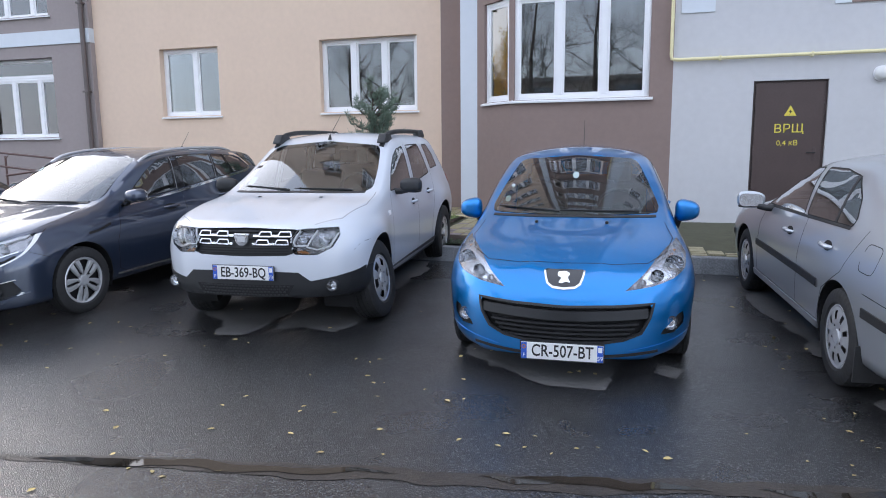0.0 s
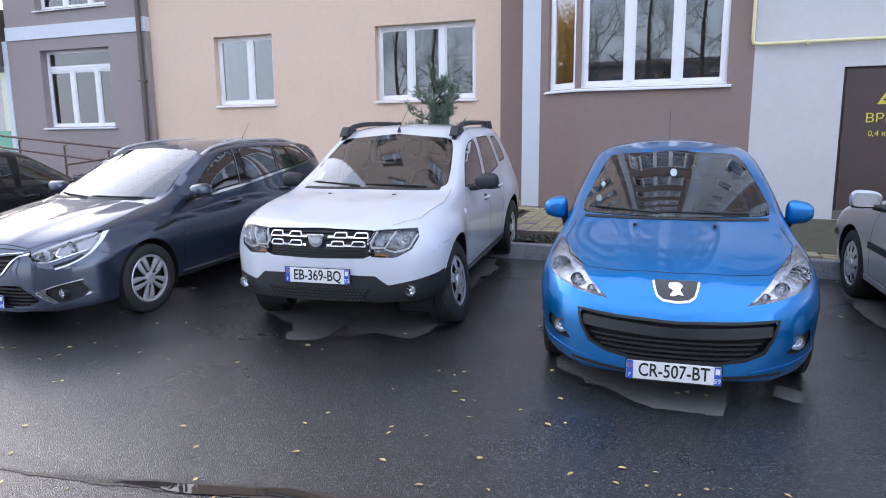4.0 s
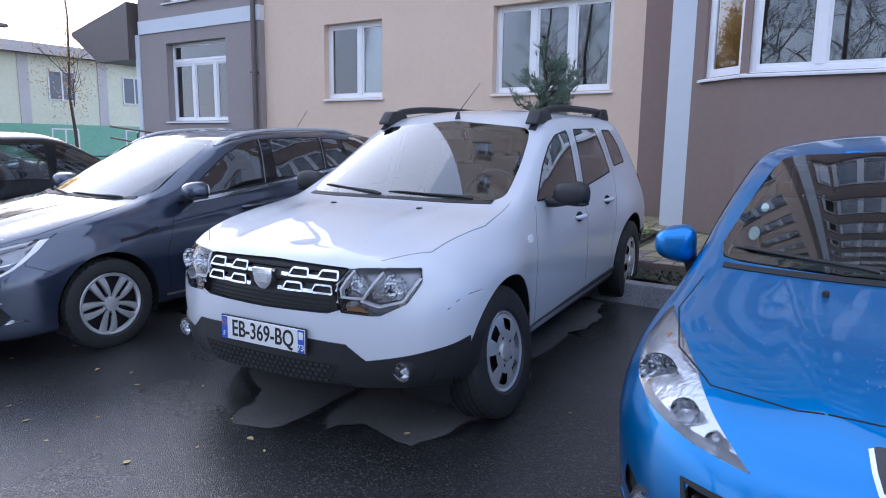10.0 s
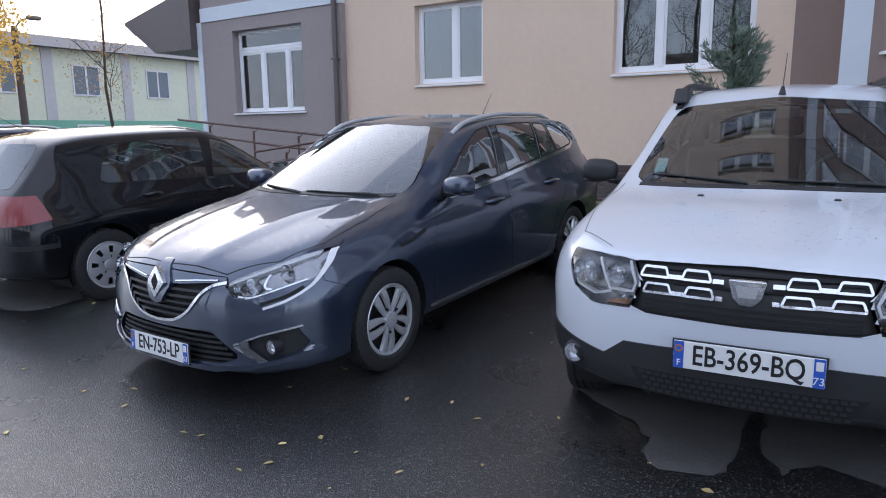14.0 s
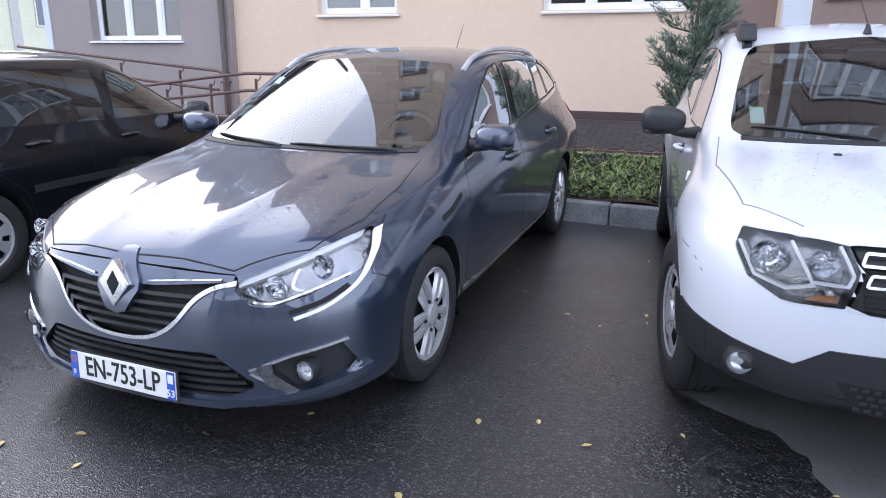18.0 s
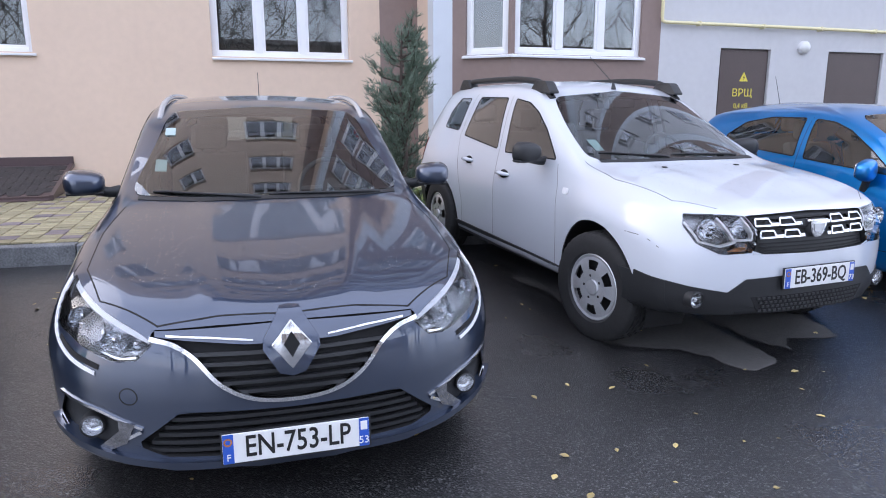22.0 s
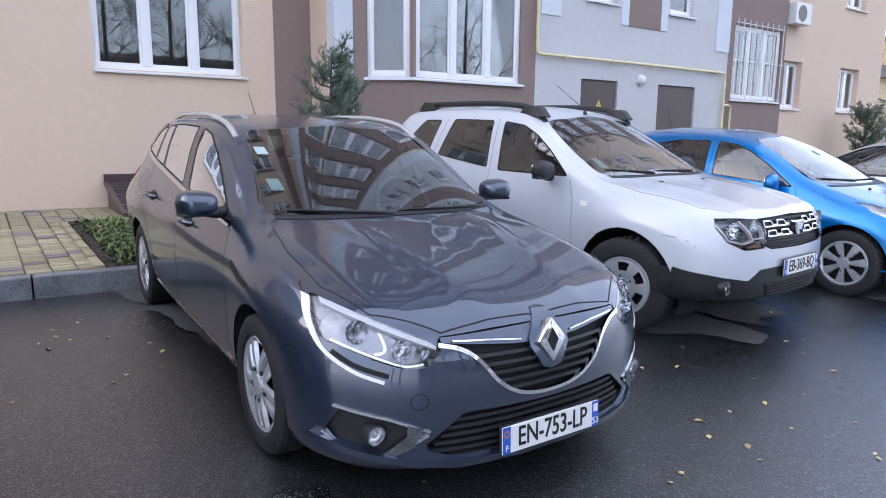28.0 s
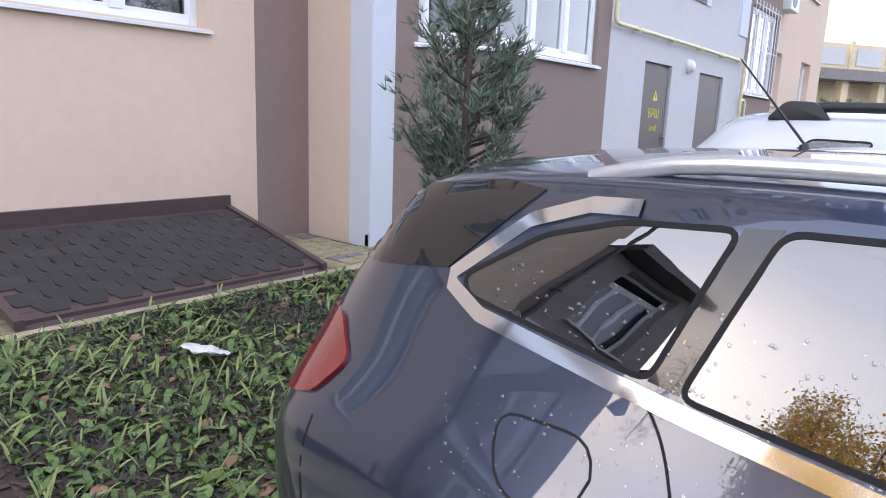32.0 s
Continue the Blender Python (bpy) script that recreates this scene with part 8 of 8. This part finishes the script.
# ---- surroundings ----
M_MINT = mat("mint_green_render", (0.80, 0.84, 0.66), 0.9, vary=0.12, scale=0.5)
M_GREEN = mat("green_paint", (0.25, 0.55, 0.40), 0.8, vary=0.15, scale=0.6)
M_SLATE = mat("grey_slate_roof", (0.26, 0.24, 0.23), 0.8, vary=0.2, scale=2)
M_OCHRE = mat("ochre_render", (0.78, 0.66, 0.44), 0.9, second=(0.58, 0.48, 0.32), scale=0.5)
M_TOWER = mat("tan_render", (0.30, 0.25, 0.22), 0.9, vary=0.12, scale=0.3)
M_TOWERW = mat("light_balcony", (0.60, 0.60, 0.60), 0.8, vary=0.1, scale=0.5)
M_FARGLASS = mat("far_glass", (0.10, 0.14, 0.19), 0.06, vary=0.2, scale=1, spec=0.8)
M_FENCE = mat("fence_metal", (0.06, 0.065, 0.06), 0.5, vary=0.2)


def far_window(parent, x, z, w, h, y=0.0):
    win = part("window", box(x, x + w, y - 0.02, y + 0.1, z, z + h), M_FARGLASS, parent)
    bm = bmesh.new()
    for b in ((x, x + 0.07, z, z + h), (x + w - 0.07, x + w, z, z + h), (x + 0.07, x + w - 0.07, z, z + 0.07), (x + 0.07, x + w - 0.07, z + h - 0.07, z + h), (x + w / 2 - 0.04, x + w / 2 + 0.04, z + 0.07, z + h - 0.07)):
        add_box(bm, b[0], b[1], y - 0.05, y - 0.01, b[2], b[3])
    part("window_frame", bm, M_PVC, win)


# two-storey mint green house beyond the yard
house = empty("green_house", pose(-36.0, 2.0, 0, 0, 0, 90), "two-storey mint green rendered house with grey roof", "house")
part("wall", box(0, 36, 0, 9, 0, 5.6), M_MINT, house)
part("base_band", box(-0.02, 36.02, -0.04, 0.02, 0, 2.2), M_GREEN, house)
part("roof", prism([(-0.5, 5.6), (9.5, 5.6), (7.2, 6.4), (1.8, 6.4)], -0.6, 36.6, "x"), M_SLATE, house)
for k in range(9):
    part("pilaster", box(1.2 + k * 4.0, 1.7 + k * 4.0, -0.06, 0.02, 2.2, 5.6), M_TOWERW, house)
    for z in (0.5, 3.4):
        far_window(house, 2.6 + k * 4.0, z, 1.4, 1.5)


def tree_limbs(r, base, h, levels, spread, thick):
    """Tapered trunk and limbs; returns meshes and the twig tips."""
    trunk, limbs, tips = bmesh.new(), bmesh.new(), []
    pts = [Vector((0.12 * math.sin(k * 1.3), 0.12 * math.cos(k * 1.7), h * k / 6)) for k in range(7)]
    add_tube(trunk, pts, [thick * (1 - 0.13 * k) for k in range(7)], 8)

    def grow(p, d, ln, rad, lev):
        q = [p]
        for k in range(3):
            d = (d + Vector((r.gauss(0, 0.16), r.gauss(0, 0.16), r.gauss(0.05, 0.12)))).normalized()
            q.append(q[-1] + d * ln / 3)
        add_tube(limbs, q, [rad, rad * 0.8, rad * 0.6, rad * 0.4], 5 if lev else 4, False)
        tips.extend(q[1:])
        if lev:
            for _ in range(4):
                s = r.uniform(0.35, 1)
                at = q[0].lerp(q[-1], s)
                e = (d + Vector((r.gauss(0, 0.75), r.gauss(0, 0.75), r.gauss(0.1, 0.5)))).normalized()
                grow(at, e, ln * r.uniform(0.45, 0.7), rad * 0.5, lev - 1)
    for k in range(13):
        t = 0.28 + 0.7 * k / 12
        a = k * 2.4 + r.uniform(-0.4, 0.4)
        at = pts[0].lerp(pts[-1], t)
        grow(at, Vector((math.cos(a), math.sin(a), 0.55 + 0.5 * t)).normalized(), spread * (1.15 - 0.75 * t), thick * 0.42 * (1.1 - t), levels)
    return trunk, limbs, tips


def tree(x, y, h, spread, thick, label, bark, seed, leaf=None, leaves=0, levels=2, size=0.08, hang=0.0):
    r = random.Random(seed)
    top = empty("tree", pose(x, y, ground_z(y)), label, "tree")
    trunk, limbs, tips = tree_limbs(r, None, h, levels, spread, thick)
    part("trunk", trunk, bark, top, smooth=60)
    part("branchwork", limbs, bark, top)
    if leaf:
        co, fa = [], []
        for _ in range(leaves):
            c = r.choice(tips) + Vector((r.gauss(0, 0.2), r.gauss(0, 0.2), r.gauss(0, 0.2) - r.random() * hang))
            u, v = (Vector((r.gauss(0, 1), r.gauss(0, 1), r.gauss(0, 1))).normalized() * size for _ in range(2))
            b = len(co)
            co += [c - u * 0.6, c + v * 0.5, c + u * 0.6, c - v * 0.5]
            fa.append((b, b + 1, b + 2, b + 3))
        me = bpy.data.meshes.new("crown")
        me.from_pydata([tuple(c) for c in co], [], fa)
        me.materials.append(leaf)
        o = new("crown", me)
        o.parent = top
    return top


tree(-27.6, 12.2, 7.2, 2.4, 0.16, "birch tree with hanging golden yellow autumn leaves", M_BIRCHBARK, 11, M_BIRCH, 9000, 2, 0.11, 2.0)
tree(-31.0, 10.6, 7.4, 2.8, 0.17, "birch tree with hanging golden yellow autumn leaves", M_BIRCHBARK, 12, M_BIRCH, 10000, 2, 0.12, 2.0)
tree(-26.9, 16.9, 8.8, 1.5, 0.07, "thin young tree with sparse tan leaves", M_BARK, 13, mat("tan_leaves", (0.72, 0.50, 0.25), 0.7, vary=0.3), 2600, 2, 0.06, 1.6)
tree(-27.5, 24.0, 5.0, 1.8, 0.06, "thin bare young tree", M_BARK, 14, None, 0, 2)
post = empty("street_lamp", pose(-28.4, 14.55, 0), "grey concrete street lamp post", "street lamp")
part("post", tube([(0, 0, 0), (0, 0, 5.3)], [0.14, 0.11], 10), M_PLINTH, post, smooth=60)
part("arm", tube([(0, 0, 5.2), (0.1, 0.2, 5.5), (0.15, 0.45, 5.6)], 0.03, 8), M_PLINTH, post, smooth=60)
part("lamp_head", box(0.02, 0.28, 0.40, 0.85, 5.56, 5.70, 0.04), M_SLATE, post)
for k in range(12):
    f = empty("fence_panel", pose(-21.0 - k * 0.35, 12.0 + k * 1.6, 0, 0, 0, 100), "dark low metal railing panel", "fence", "yard railing")
    part("rail", tube([(0, 0, 0.95), (1.65, 0, 0.95)], 0.025, 6), M_FENCE, f)
    part("rail", tube([(0, 0, 0.5), (1.65, 0, 0.5)], 0.02, 6), M_FENCE, f)
    part("post", tube([(0, 0, 0), (0, 0, 1.0)], 0.03, 6), M_FENCE, f)

# ochre works building beyond the far end
works = empty("works_building", pose(36.0, 27.5, 0, 0, 0, -32), "weathered ochre concrete works building with parapet and columns", "building")
part("wall", box(0, 44, 2.2, 14, 0, 5.6), M_OCHRE, works)
part("parapet", box(-0.5, 44.5, 0, 14, 6.4, 8.3), M_OCHRE, works)
part("cornice", box(-0.7, 44.7, -0.35, 14, 5.6, 6.4), M_SLATE, works)
for k in range(12):
    part("column", box(0.2 + k * 3.9, 0.9 + k * 3.9, 0.2, 0.9, 0, 5.6), M_OCHRE, works)
    part("parapet_rib", box(0.2 + k * 3.9, 0.6 + k * 3.9, -0.15, 0.0, 6.4, 8.5), M_OCHRE, works)
    part("parapet_panel", box(1.0 + k * 3.9, 3.7 + k * 3.9, -0.06, 0.0, 6.7, 8.0), M_TOWERW, works)
    part("shed_panel", box(1.2 + k * 3.9, 3.8 + k * 3.9, 2.1, 2.25, 0, 3.2), M_TOWERW, works)
for k in range(14):
    f = empty("fence_panel", pose(17.2 + k * 1.9, 16.0 - k * 0.9, 0, 0, 0, -25), "dark metal picket fence panel", "fence", "far fence")
    for z in (0.4, 1.7):
        part("rail", box(0, 2.1, -0.02, 0.02, z, z + 0.05), M_FENCE, f)
    for q in range(14):
        part("picket", box(q * 0.15, q * 0.15 + 0.025, -0.012, 0.012, 0.1, 1.9), M_FENCE, f)
tree(30.0, 17.0, 8.0, 2.6, 0.12, "bare grey autumn tree by far fence", M_BARK, 21, None, 0, 2)

# apartment block and bare trees across the yard
block = empty("apartment_block", pose(46.0, -58.0, 0, 0, 0, 180), "three-storey tan apartment block with light balconies", "apartment building")
part("wall", box(0, 70, 0, 14, 0, 9.6), M_TOWER, block)
part("roof", box(-0.4, 70.4, -0.5, 14.4, 9.6, 10.1), M_SLATE, block)
for f in range(3):
    for k in range(20):
        x, z = 1.2 + k * 3.45, 1.0 + f * 3.0
        if k % 3 == 1:
            b = part("balcony", box(x - 0.5, x + 2.4, -1.2, 0, z - 0.6, z + 0.45), M_TOWERW, block)
            part("balcony_glazing", box(x - 0.45, x + 2.35, -1.12, 0, z + 0.45, z + 1.9), M_FARGLASS, b)
        else:
            part("window", box(x, x + 1.6, -0.03, 0.05, z, z + 1.5), M_FARGLASS, block)
            part("window_surround", box(x - 0.12, x + 1.72, -0.015, 0.02, z - 0.12, z + 1.62), M_TOWERW, block)
for k, (x, y, h) in enumerate(((-13, -8, 9), (-8.5, -10, 10), (-4.5, -7.5, 8.5), (0.5, -10.5, 10), (4.5, -8, 9), (9, -9.5, 10), (14, -8, 9), (-16.5, -11, 10), (-10.8, -13, 11), (-6.4, -12.5, 10.5), (-2, -13, 11), (2.6, -13.5, 10.5), (6.8, -12, 11), (11.5, -13, 10))):
    tree(x, y, h, 3.4, 0.16, "bare dark autumn tree across yard", M_BARK, 40 + k, None, 0, 3)

# ---- rain drops on the estate car ----
def drops(shell_spec, at, view, poly, count, name, seed, size=(0.0015, 0.0045)):
    r = random.Random(seed)
    q = Shell(shell_spec)
    lo = [min(p[i] for p in poly) for i in (0, 1)]
    hi = [max(p[i] for p in poly) for i in (0, 1)]
    co, fa = [], []
    while count:
        a, b = r.uniform(lo[0], hi[0]), r.uniform(lo[1], hi[1])
        if not inside(poly, a, b):
            continue
        count -= 1
        p, n = q.cast(view, a, b)
        s = r.uniform(*size)
        u = n.orthogonal().normalized()
        v = n.cross(u)
        k0 = len(co)
        for rad, up in ((1.0, 0.0012 / s), (0.7, 0.45)):
            co += [tuple(p + (u * math.cos(k * 1.0472) + v * math.sin(k * 1.0472)) * s * rad + n * s * up) for k in range(6)]
        co.append(tuple(p + n * s * 0.62))
        for k in range(6):
            fa += [(k0 + k, k0 + (k + 1) % 6, k0 + 6 + (k + 1) % 6, k0 + 6 + k), (k0 + 6 + k, k0 + 6 + (k + 1) % 6, k0 + 12)]
    q.bm.free()
    me = bpy.data.meshes.new(name)
    me.from_pydata(co, [], fa)
    me.materials.append(M_DROP)
    me.polygons.foreach_set("use_smooth", [True] * len(me.polygons))
    o = new(name, me)
    o.matrix_world = at
    return tagged(o, "clear rain drops lying on car paint and glass", "rain drops", kind="stuff")


M_DROP = glass("water_drop", (0.86, 0.88, 0.90), 2.5)
drops(S_EST, AT_EST, "top", [(-0.68, 1.15), (-0.68, 0.4), (0, 0.15), (0.68, 0.4), (0.68, 1.15)], 1500, "rain_drops", 1)
drops(S_EST, AT_EST, "right", [(1.7, 0.98), (2.2, 1.28), (3.9, 1.25), (3.9, 1.15), (2.5, 1.0)], 900, "rain_drops", 2)
drops(S_EST, AT_EST, "right", [(1.5, 0.80), (3.3, 0.82), (3.9, 0.9), (3.9, 1.08), (2.5, 0.98), (1.5, 0.92)], 700, "rain_drops", 3, (0.001, 0.0035))
drops(S_SUV, AT_SUV, "top", [(-0.68, 1.1), (-0.68, 0.4), (0, 0.2), (0.68, 0.4), (0.68, 1.1)], 900, "rain_drops", 4)
drops(S_HAT, AT_HAT, "top", [(-0.62, 1.0), (-0.6, 0.55), (0, 0.3), (0.6, 0.55), (0.62, 1.0)], 900, "rain_drops", 5)
